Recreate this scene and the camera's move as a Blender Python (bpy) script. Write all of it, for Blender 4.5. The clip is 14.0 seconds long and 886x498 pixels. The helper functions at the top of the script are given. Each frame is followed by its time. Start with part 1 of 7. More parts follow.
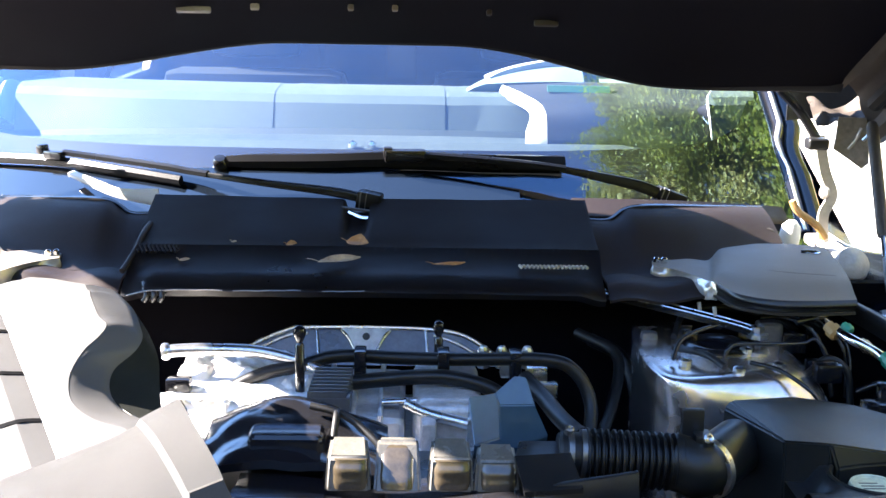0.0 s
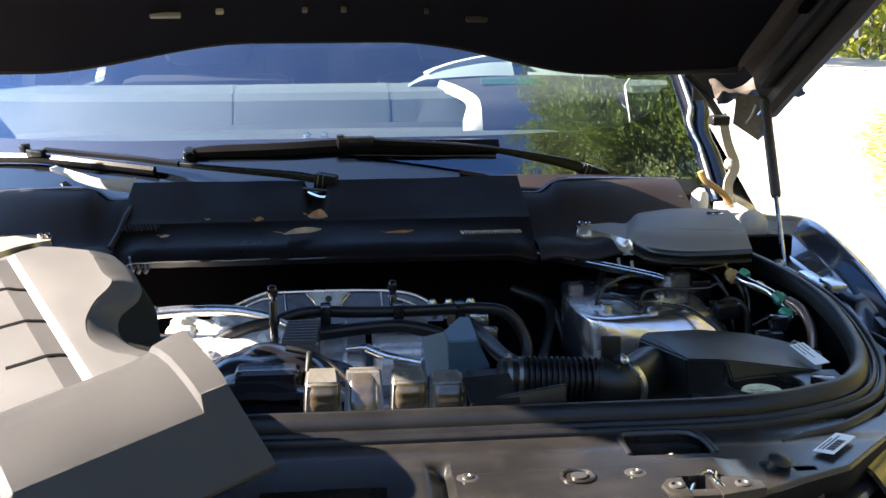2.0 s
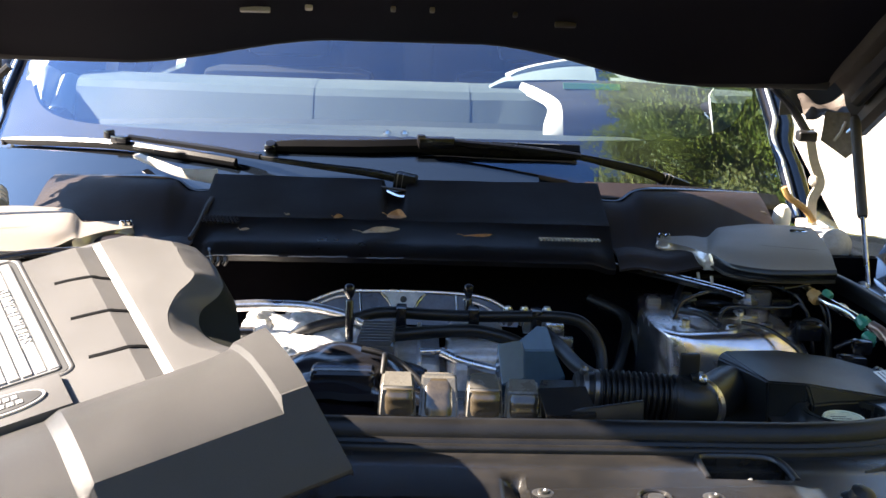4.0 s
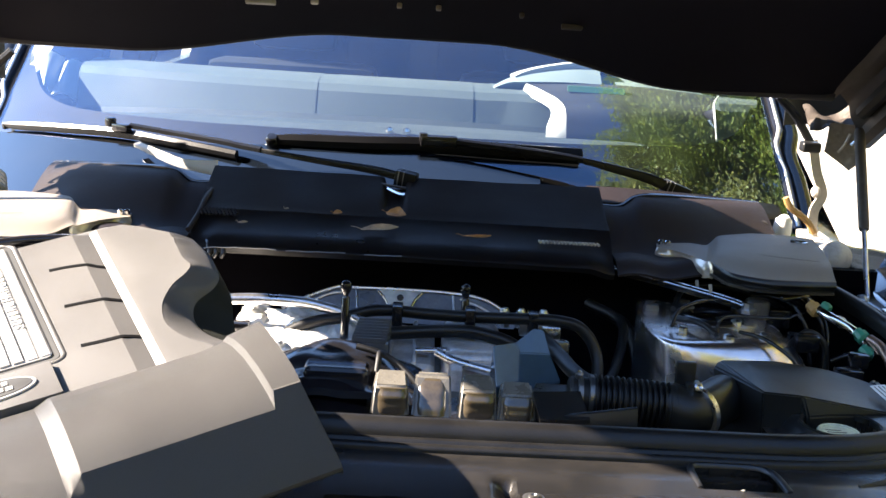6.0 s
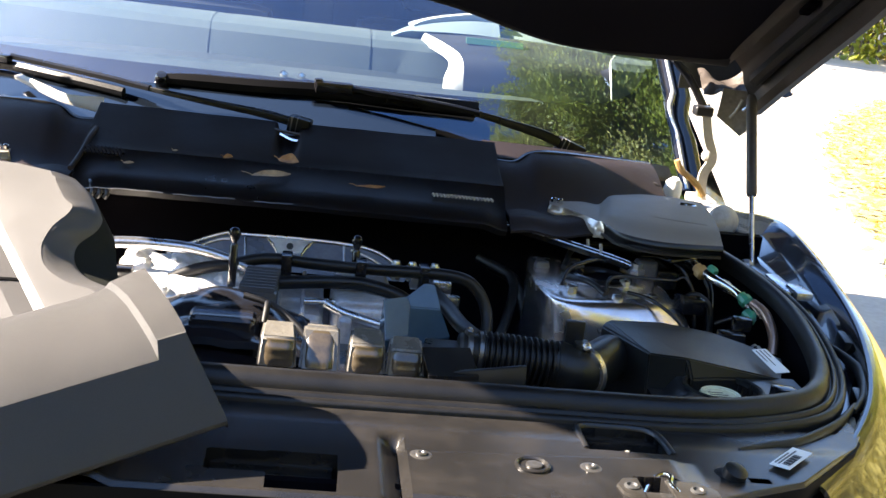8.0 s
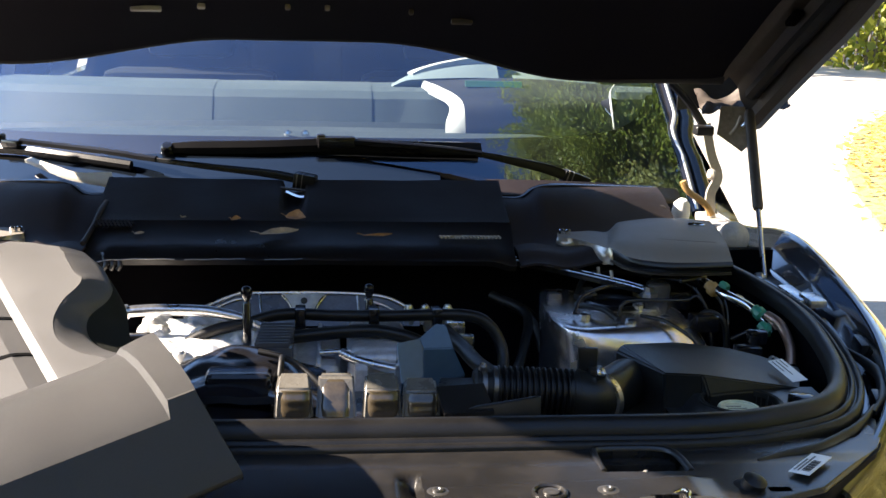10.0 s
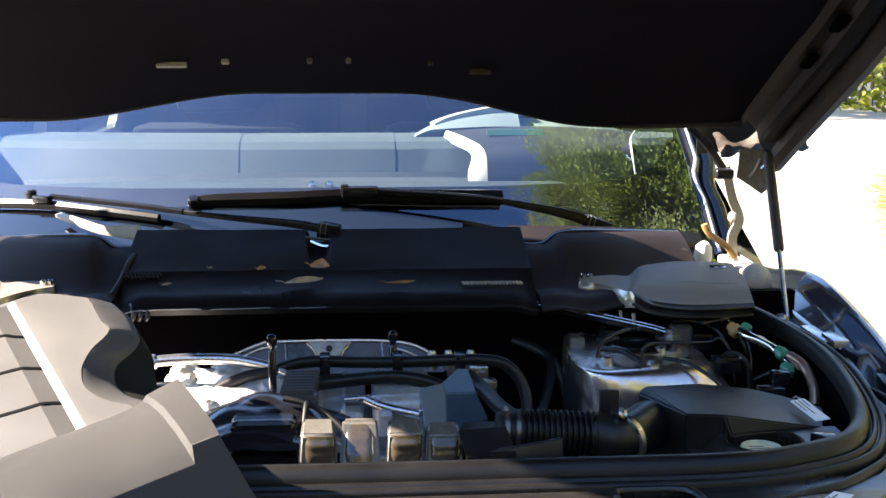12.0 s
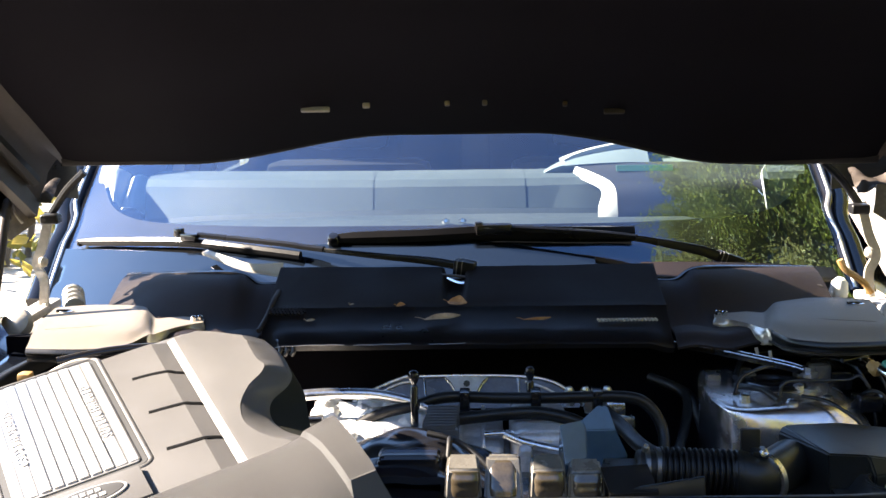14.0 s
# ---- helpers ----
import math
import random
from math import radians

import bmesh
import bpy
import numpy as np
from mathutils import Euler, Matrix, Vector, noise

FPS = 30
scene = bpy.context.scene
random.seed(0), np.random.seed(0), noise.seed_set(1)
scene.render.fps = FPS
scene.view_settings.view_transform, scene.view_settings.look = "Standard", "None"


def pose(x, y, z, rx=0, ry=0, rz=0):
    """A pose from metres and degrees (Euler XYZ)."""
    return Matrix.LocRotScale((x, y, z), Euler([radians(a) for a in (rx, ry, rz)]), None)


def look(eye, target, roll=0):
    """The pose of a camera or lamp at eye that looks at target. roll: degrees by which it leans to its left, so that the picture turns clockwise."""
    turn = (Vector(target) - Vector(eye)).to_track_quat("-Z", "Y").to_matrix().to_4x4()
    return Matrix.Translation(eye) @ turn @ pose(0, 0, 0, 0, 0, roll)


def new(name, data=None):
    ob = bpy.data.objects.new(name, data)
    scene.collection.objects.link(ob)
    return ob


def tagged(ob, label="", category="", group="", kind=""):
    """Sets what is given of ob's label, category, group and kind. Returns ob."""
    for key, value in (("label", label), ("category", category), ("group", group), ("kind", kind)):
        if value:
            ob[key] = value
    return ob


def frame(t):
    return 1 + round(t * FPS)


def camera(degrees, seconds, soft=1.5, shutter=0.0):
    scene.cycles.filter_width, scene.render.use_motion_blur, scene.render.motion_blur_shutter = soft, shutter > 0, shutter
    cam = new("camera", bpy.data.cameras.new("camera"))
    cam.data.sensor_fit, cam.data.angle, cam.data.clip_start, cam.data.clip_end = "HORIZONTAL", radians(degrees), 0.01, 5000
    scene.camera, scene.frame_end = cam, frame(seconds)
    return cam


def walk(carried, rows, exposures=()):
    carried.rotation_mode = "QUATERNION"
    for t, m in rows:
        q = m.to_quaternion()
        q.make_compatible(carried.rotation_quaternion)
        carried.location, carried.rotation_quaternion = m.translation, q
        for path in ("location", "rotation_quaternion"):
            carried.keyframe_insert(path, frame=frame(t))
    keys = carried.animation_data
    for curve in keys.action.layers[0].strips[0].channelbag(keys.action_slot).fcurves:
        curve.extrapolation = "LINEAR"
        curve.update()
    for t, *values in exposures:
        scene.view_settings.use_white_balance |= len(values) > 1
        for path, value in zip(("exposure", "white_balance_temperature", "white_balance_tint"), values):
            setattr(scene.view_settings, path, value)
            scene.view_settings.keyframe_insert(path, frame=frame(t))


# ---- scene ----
cam = camera(40.31, 14.0)
PATH = [
    (0, (0.065, -0.031, 1.529), (0.118, 1.913, 1.063), 1.10),
    (0.5, (-0.009, -0.227, 1.497), (0.220, 1.702, 1.020), 3.58),
    (1, (-0.034, -0.258, 1.506), (0.205, 1.670, 1.028), 4.35),
    (1.5, (0.026, -0.283, 1.519), (0.160, 1.664, 1.082), -1.27),
    (2, (0.046, -0.284, 1.518), (0.192, 1.660, 1.071), -0.36),
    (2.5, (0.021, -0.275, 1.525), (0.093, 1.669, 1.061), 1.23),
    (3, (0.010, -0.273, 1.519), (0.025, 1.668, 1.039), 2.17),
    (3.2, (0.017, -0.274, 1.526), (0.047, 1.672, 1.065), 1.69),
    (5.3, (0.024, -0.263, 1.532), (0.080, 1.685, 1.080), 1.96),
    (5.5, (0.019, -0.264, 1.531), (0.046, 1.686, 1.086), 2.28),
    (6, (0.024, -0.261, 1.529), (0.067, 1.685, 1.071), 3.55),
    (6.5, (0.007, -0.250, 1.535), (0.155, 1.690, 1.072), 7.09),
    (7, (-0.007, -0.240, 1.518), (0.167, 1.668, 0.943), 12.27),
    (7.5, (-0.026, -0.220, 1.519), (0.152, 1.679, 0.917), 11.72),
    (8, (0.017, -0.237, 1.529), (0.252, 1.679, 1.004), 7.07),
    (8.2, (0.027, -0.243, 1.532), (0.276, 1.683, 1.056), 6.51),
    (10.3, (0.053, -0.264, 1.524), (0.182, 1.680, 1.071), -0.08),
    (10.5, (0.038, -0.268, 1.527), (0.097, 1.678, 1.067), 0.53),
    (11, (0.033, -0.280, 1.535), (0.069, 1.667, 1.076), 3.67),
    (11.5, (0.071, -0.285, 1.530), (0.129, 1.667, 1.097), 0.19),
    (12, (0.064, -0.284, 1.523), (0.191, 1.678, 1.153), 0.13),
    (12.5, (0.062, -0.293, 1.520), (0.142, 1.668, 1.131), 0.23),
    (13, (0.063, -0.285, 1.542), (0.162, 1.672, 1.140), -0.16),
    (13.5, (0.053, -0.307, 1.538), (0.151, 1.658, 1.176), 1.24),
    (14, (0.028, -0.324, 1.547), (-0.035, 1.649, 1.224), -0.96),
]
walk(cam, [(t, look(eye, target, roll)) for t, eye, target, roll in PATH], exposures=((0, 3.99, 5850, 13), (0.5, 3.58, 5750, 13), (1.0, 3.33, 6000, 13), (2.5, 3.21, 6350, 13), (6.0, 3.27, 6400, 13), (8.2, 3.36, 6400, 13), (10.3, 2.74, 6400, 13), (10.5, 2.78, 6400, 13), (11.0, 3.08, 6400, 13), (14, 3.15, 6450, 13)))

# ---- daylight: low autumn sun from the side of the car ----
SUN_ELEV = radians(32.5)
sun_from = Vector((-math.cos(SUN_ELEV) * math.cos(radians(7.0)), math.cos(SUN_ELEV) * math.sin(radians(7.0)), math.sin(SUN_ELEV)))
world = bpy.data.worlds.new("world")
scene.world = world
world.use_nodes = True
wt = world.node_tree
sky = wt.nodes.new("ShaderNodeTexSky")
sky.sky_type, sky.sun_disc = "NISHITA", False
sky.sun_elevation = SUN_ELEV
sky.sun_rotation = math.atan2(sun_from.x, sun_from.y)
sky.air_density, sky.dust_density, sky.ozone_density = 0.85, 0.02, 2.5
wt.links.new(sky.outputs["Color"], wt.nodes["Background"].inputs["Color"])
wt.nodes["Background"].inputs["Strength"].default_value = 0.08
sun_data = bpy.data.lights.new("sun", "SUN")
sun_data.energy, sun_data.angle, sun_data.color = 4.9, radians(0.6), (1.0, 0.87, 0.7)
sun = new("sun", sun_data)
sun.matrix_world = look(sun_from * 30, (0, 0, 0))

# ---- materials ----
def material(name, color, rough=0.5, metal=0.0, vary=0.25, grain=60.0, stain=4.0, bump=0.15, bump_scale=400.0, coat=0.0, spec=0.5, dirt=None, dirt_amount=0.0, shift=0.0):
    """A principled surface whose colour, gloss and relief vary at a coarse and a fine scale."""
    m = bpy.data.materials.new(name)
    m.use_nodes = True
    nt = m.node_tree
    n, l = nt.nodes, nt.links
    b = n["Principled BSDF"]
    tc = n.new("ShaderNodeTexCoord")
    fine, coarse = n.new("ShaderNodeTexNoise"), n.new("ShaderNodeTexNoise")
    fine.inputs["Scale"].default_value, coarse.inputs["Scale"].default_value = grain, stain
    coarse.inputs["Detail"].default_value, fine.inputs["Detail"].default_value = 5, 3
    l.new(tc.outputs["Object"], fine.inputs["Vector"])
    l.new(tc.outputs["Object"], coarse.inputs["Vector"])
    add = n.new("ShaderNodeMath")
    add.operation = "MULTIPLY_ADD"
    l.new(coarse.outputs["Fac"], add.inputs[0])
    add.inputs[1].default_value = 1.4
    l.new(fine.outputs["Fac"], add.inputs[2])
    ramp = n.new("ShaderNodeMapRange")
    l.new(add.outputs[0], ramp.inputs["Value"])
    ramp.inputs["From Min"].default_value, ramp.inputs["From Max"].default_value = 0.7, 1.7
    ramp.inputs["To Min"].default_value, ramp.inputs["To Max"].default_value = 1 - vary, 1 + vary
    hsv = n.new("ShaderNodeHueSaturation")
    hsv.inputs["Color"].default_value = (*color, 1)
    l.new(ramp.outputs["Result"], hsv.inputs["Value"])
    out = hsv.outputs["Color"]
    if shift:
        rnd = n.new("ShaderNodeObjectInfo")
        sh = n.new("ShaderNodeMapRange")
        l.new(rnd.outputs["Random"], sh.inputs["Value"])
        sh.inputs["To Min"].default_value, sh.inputs["To Max"].default_value = 0.5 - shift, 0.5 + shift
        l.new(sh.outputs["Result"], hsv.inputs["Hue"])
    if dirt:
        mix = n.new("ShaderNodeMix")
        mix.data_type = "RGBA"
        d = n.new("ShaderNodeTexNoise")
        d.inputs["Scale"].default_value, d.inputs["Detail"].default_value, d.inputs["Roughness"].default_value = stain * 2.7, 8, 0.7
        l.new(tc.outputs["Object"], d.inputs["Vector"])
        dm = n.new("ShaderNodeMapRange")
        l.new(d.outputs["Fac"], dm.inputs["Value"])
        dm.inputs["From Min"].default_value, dm.inputs["From Max"].default_value = 0.45, 0.75
        dm.inputs["To Max"].default_value = dirt_amount
        l.new(dm.outputs["Result"], mix.inputs["Factor"])
        l.new(out, mix.inputs["A"])
        mix.inputs["B"].default_value = (*dirt, 1)
        out = mix.outputs["Result"]
    l.new(out, b.inputs["Base Color"])
    rr = n.new("ShaderNodeMapRange")
    l.new(coarse.outputs["Fac"], rr.inputs["Value"])
    rr.inputs["From Min"].default_value, rr.inputs["From Max"].default_value = 0.3, 0.7
    rr.inputs["To Min"].default_value, rr.inputs["To Max"].default_value = max(0.02, rough * 0.8), min(1, rough * 1.25)
    l.new(rr.outputs["Result"], b.inputs["Roughness"])
    b.inputs["Metallic"].default_value = metal
    b.inputs["Coat Weight"].default_value = coat
    b.inputs["Coat Roughness"].default_value = 0.04
    b.inputs["Specular IOR Level"].default_value = spec
    if bump:
        bn, bt = n.new("ShaderNodeBump"), n.new("ShaderNodeTexNoise")
        bt.inputs["Scale"].default_value, bt.inputs["Detail"].default_value = bump_scale, 4
        l.new(tc.outputs["Object"], bt.inputs["Vector"])
        l.new(bt.outputs["Fac"], bn.inputs["Height"])
        bn.inputs["Strength"].default_value, bn.inputs["Distance"].default_value = bump, 0.002
        l.new(bn.outputs["Normal"], b.inputs["Normal"])
    return m


COVER = material("moulded_grey_plastic", (0.086, 0.0825, 0.0795), rough=0.46, spec=0.42, vary=0.12, grain=900, stain=6, bump=0.25, bump_scale=1500)
HOOD_FELT = material("black_felt_bonnet_liner", (0.0105, 0.0095, 0.0135), rough=0.95, vary=0.3, grain=500, bump=0.5, bump_scale=900, spec=0.03)
SILVER_PAINT = material("silver_painted_plastic", (0.62, 0.61, 0.6), rough=0.32, metal=0.6, vary=0.06, grain=700, bump=0.05)
SILVER_DULL = material("dull_silver_plastic", (0.22, 0.22, 0.22), rough=0.4, metal=0.4, vary=0.1, grain=700, bump=0.05)
FOAM = material("black_foam", (0.018, 0.019, 0.016), rough=0.95, spec=0.1, vary=0.25, grain=700, stain=12, bump=0.5, bump_scale=900)
BLACK = material("black_plastic", (0.009, 0.009, 0.010), rough=0.3, vary=0.35, grain=300, stain=9, bump=0.12, bump_scale=700, dirt=(0.045, 0.04, 0.032), dirt_amount=0.25)
BLACK_GLOSS = material("glossy_black_plastic", (0.008, 0.008, 0.010), rough=0.14, vary=0.3, bump=0.04, bump_scale=120, dirt=(0.05, 0.045, 0.04), dirt_amount=0.15)
SCUTTLE = material("mirror_black_trim", (0.004, 0.006, 0.010), rough=0.1, spec=0.8, vary=0.2, grain=300, bump=0.02, bump_scale=60, coat=0.4)
DUSTY = material("dusty_black_plastic", (0.0118, 0.0112, 0.011), rough=0.24, spec=0.42, vary=0.2, grain=500, stain=6, bump=0.1, bump_scale=700, dirt=(0.046, 0.040, 0.034), dirt_amount=0.33)
COWL = material("weathered_cowl_plastic", (0.0215, 0.016, 0.016), rough=0.56, spec=0.12, vary=0.25, grain=500, stain=7, bump=0.25, bump_scale=900, dirt=(0.03, 0.026, 0.024), dirt_amount=0.3)
RUBBER = material("black_rubber", (0.007, 0.0068, 0.007), rough=0.4, spec=0.32, vary=0.3, grain=300, stain=10, bump=0.12, dirt=(0.03, 0.027, 0.024), dirt_amount=0.2)
LIP = material("dull_rubber_lip", (0.02, 0.0185, 0.021), rough=0.6, spec=0.3, vary=0.2, grain=300, bump=0.1)
LINER = material("black_felt_liner", (0.0025, 0.0022, 0.0033), rough=0.95, vary=0.3, grain=500, bump=0.5, bump_scale=900, spec=0.03)
PAINT = material("dark_blue_black_paint", (0.006, 0.008, 0.013), rough=0.18, vary=0.15, grain=900, bump=0.0, coat=1.0, metal=0.3)
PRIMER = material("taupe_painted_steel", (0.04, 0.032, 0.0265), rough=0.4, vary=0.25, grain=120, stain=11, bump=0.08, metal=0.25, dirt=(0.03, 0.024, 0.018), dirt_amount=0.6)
HINGE = material("pale_painted_steel", (0.46, 0.42, 0.36), rough=0.45, vary=0.2, grain=120, stain=18, bump=0.08, metal=0.2, dirt=(0.2, 0.16, 0.12), dirt_amount=0.4)
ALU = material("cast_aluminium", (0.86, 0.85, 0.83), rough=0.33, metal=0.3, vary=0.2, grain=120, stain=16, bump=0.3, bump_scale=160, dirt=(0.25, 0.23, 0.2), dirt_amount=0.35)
STEEL = material("pressed_steel", (0.6, 0.6, 0.61), rough=0.28, metal=0.95, vary=0.25, grain=200, stain=20, bump=0.1, bump_scale=220, dirt=(0.18, 0.15, 0.12), dirt_amount=0.45)
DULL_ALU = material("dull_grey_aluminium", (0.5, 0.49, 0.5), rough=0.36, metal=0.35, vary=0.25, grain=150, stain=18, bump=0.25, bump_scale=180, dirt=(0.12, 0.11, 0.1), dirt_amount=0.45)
PLATE = material("dark_pressed_steel", (0.15, 0.15, 0.165), rough=0.34, metal=0.6, vary=0.25, grain=200, stain=20, bump=0.1, bump_scale=220, dirt=(0.1, 0.09, 0.08), dirt_amount=0.4)
DOME = material("brushed_aluminium_sheet", (0.72, 0.66, 0.64), rough=0.24, metal=0.95, vary=0.2, grain=90, stain=14, bump=0.08, bump_scale=90, dirt=(0.2, 0.14, 0.11), dirt_amount=0.3)
CHROME = material("bright_steel", (0.8, 0.8, 0.8), rough=0.12, metal=1.0, vary=0.05, bump=0.0)
GRILLE = material("satin_black_grille_plastic", (0.011, 0.011, 0.0125), rough=0.28, spec=0.4, vary=0.3, grain=300, bump=0.06)
DASH = material("slate_grey_soft_trim", (0.108, 0.152, 0.172), rough=0.7, vary=0.08, grain=900, bump=0.2, bump_scale=1200)
DASH_PALE = material("pale_and_sunlit_trim", (0.34, 0.37, 0.385), rough=0.6, vary=0.08, grain=900, bump=0.15, bump_scale=1200)
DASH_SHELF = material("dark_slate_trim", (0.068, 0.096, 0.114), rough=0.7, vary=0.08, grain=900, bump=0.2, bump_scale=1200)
BINNACLE = material("shaded_blue_grey_trim", (0.014, 0.018, 0.026), rough=0.6, vary=0.1, grain=900, bump=0.15, bump_scale=1200)
FRIT_BLACK = material("black_ceramic_print", (0.0045, 0.005, 0.006), rough=0.7, spec=0.1, vary=0.1, grain=900, bump=0.0)
WIPER = material("matt_black_wiper", (0.005, 0.005, 0.006), rough=0.3, spec=0.2, vary=0.2, grain=600, bump=0.1, dirt=(0.016, 0.015, 0.014), dirt_amount=0.12)
WIPER_GREY = material("faded_black_wiper_arm", (0.006, 0.006, 0.007), rough=0.25, spec=0.25, vary=0.15, grain=600, bump=0.08)
CABIN = material("black_cabin_trim", (0.02, 0.02, 0.022), rough=0.8, vary=0.2, grain=200, bump=0.2)
TOWER = material("weathered_grey_cover_plastic", (0.19, 0.165, 0.138), rough=0.5, spec=0.2, vary=0.12, grain=700, stain=7, bump=0.2, bump_scale=1200)
TRIM_GREY = material("pale_grey_and_sunlit_trim", (0.36, 0.34, 0.31), rough=0.55, vary=0.15, grain=500, stain=12, bump=0.15)
LUG_TOP = material("dusty_sunlit_plastic", (0.105, 0.098, 0.085), rough=0.26, vary=0.3, grain=300, stain=40, bump=0.12)
FIN = material("dark_greyish_plastic", (0.05, 0.056, 0.068), rough=0.22, vary=0.15, grain=300, bump=0.08)
BOLT = material("dark_steel_bolt", (0.16, 0.155, 0.15), rough=0.3, metal=0.8, vary=0.2, grain=300, bump=0.1)
LATCH = material("worn_bare_metal", (0.042, 0.038, 0.033), rough=0.38, metal=0.5, vary=0.2, grain=200, stain=40, bump=0.1)
NECK = material("shiny_brown_metal", (0.52, 0.46, 0.39), rough=0.22, metal=0.5, vary=0.12, grain=300, bump=0.05)
AIRBOX = material("satin_black_moulding", (0.0095, 0.0098, 0.0095), rough=0.36, spec=0.35, vary=0.2, grain=600, stain=6, bump=0.15, bump_scale=900, dirt=(0.03, 0.028, 0.024), dirt_amount=0.3)
TAUPE = material("taupe_steel_plate", (0.19, 0.16, 0.13), rough=0.45, vary=0.3, grain=120, stain=30, bump=0.2, metal=0.15, dirt=(0.06, 0.05, 0.04), dirt_amount=0.5)
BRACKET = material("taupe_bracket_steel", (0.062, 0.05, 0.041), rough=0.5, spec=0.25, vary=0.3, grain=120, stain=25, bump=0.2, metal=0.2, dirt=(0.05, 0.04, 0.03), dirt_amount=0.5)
GREEN = material("green_plastic", (0.03, 0.2, 0.12), rough=0.4, vary=0.2, bump=0.05)
DULL_GREEN = material("dull_green_trim", (0.02, 0.07, 0.055), rough=0.5, vary=0.2, bump=0.05)
AMBER = material("amber_plastic", (0.34, 0.2, 0.07), rough=0.45, vary=0.2, bump=0.05)
TAN = material("glossy_shaded_brown_plastic", (0.045, 0.035, 0.022), rough=0.2, vary=0.35, grain=260, stain=30, bump=0.06, spec=0.8, dirt=(0.09, 0.072, 0.05), dirt_amount=0.4)
COWL_SATIN = material("satin_cowl_plastic", (0.0145, 0.0118, 0.0128), rough=0.32, spec=0.5, vary=0.25, grain=400, stain=8, bump=0.1, bump_scale=600, dirt=(0.03, 0.028, 0.026), dirt_amount=0.3)
SKY_TINTED = material("sky_tinted_satin_plastic", (0.04, 0.072, 0.108), rough=0.12, vary=0.15, bump=0.02, bump_scale=90, spec=0.6)
PAPER = material("white_paper_label", (0.75, 0.75, 0.73), rough=0.6, vary=0.05, bump=0.0)
VOID = material("black_opening", (0.0035, 0.0035, 0.004), rough=0.9, spec=0.05, vary=0.1, bump=0.0)
INK = material("black_ink", (0.03, 0.03, 0.03), rough=0.6, vary=0.1, bump=0.0)
CAP = material("pale_yellow_cap", (0.55, 0.56, 0.38), rough=0.5, vary=0.15, grain=200, stain=40, bump=0.1, dirt=(0.2, 0.2, 0.14), dirt_amount=0.6)
COPPER = material("brownish_metal_pipe", (0.42, 0.27, 0.2), rough=0.3, metal=0.8, vary=0.2, bump=0.05)
LEAF_TAN = material("pale_tan_leaf", (0.36, 0.26, 0.17), rough=0.75, vary=0.45, grain=160, stain=45, bump=0.4, bump_scale=200)
LEAF_DRY = material("dry_brown_leaf", (0.3, 0.14, 0.045), rough=0.7, vary=0.45, grain=150, stain=40, bump=0.4, bump_scale=200)
GROUND = material("pale_concrete", (0.36, 0.33, 0.285), rough=0.85, vary=0.2, grain=30, stain=0.8, bump=0.5, bump_scale=60, dirt=(0.2, 0.185, 0.16), dirt_amount=0.5)
ASPHALT = material("dark_asphalt", (0.055, 0.055, 0.053), rough=0.9, spec=0.2, vary=0.25, grain=90, stain=0.7, bump=0.6, bump_scale=120)
LAWN = material("autumn_lawn", (0.3, 0.27, 0.1), rough=0.9, vary=0.45, grain=40, stain=1.2, bump=0.8, bump_scale=50, dirt=(0.3, 0.22, 0.08), dirt_amount=0.6)
BARK = material("bark", (0.12, 0.1, 0.08), rough=0.9, vary=0.4, grain=20, stain=4, bump=0.8, bump_scale=30)


def leaf_material(name, c1, c2):
    m = bpy.data.materials.new(name)
    m.use_nodes = True
    n, l = m.node_tree.nodes, m.node_tree.links
    geo, ramp = n.new("ShaderNodeNewGeometry"), n.new("ShaderNodeValToRGB")
    l.new(geo.outputs["Random Per Island"], ramp.inputs["Fac"])
    ramp.color_ramp.elements[0].color, ramp.color_ramp.elements[1].color = (*c1, 1), (*c2, 1)
    b = n["Principled BSDF"]
    b.inputs["Roughness"].default_value = 0.55
    l.new(ramp.outputs["Color"], b.inputs["Base Color"])
    tr, mix = n.new("ShaderNodeBsdfTranslucent"), n.new("ShaderNodeMixShader")
    l.new(ramp.outputs["Color"], tr.inputs["Color"])
    mix.inputs["Fac"].default_value = 0.5
    l.new(b.outputs[0], mix.inputs[1])
    l.new(tr.outputs[0], mix.inputs[2])
    l.new(mix.outputs[0], n["Material Output"].inputs["Surface"])
    return m


LEAF_GREEN = leaf_material("green_foliage", (0.13, 0.17, 0.015), (0.44, 0.44, 0.065))
LEAF_OLIVE = leaf_material("olive_autumn_foliage", (0.26, 0.25, 0.06), (0.6, 0.54, 0.18))
LEAF_YELLOW = leaf_material("yellowing_foliage", (0.18, 0.18, 0.03), (0.52, 0.4, 0.09))
LEAF_GOLD = leaf_material("golden_fallen_leaves", (0.75, 0.52, 0.16), (0.5, 0.3, 0.1))


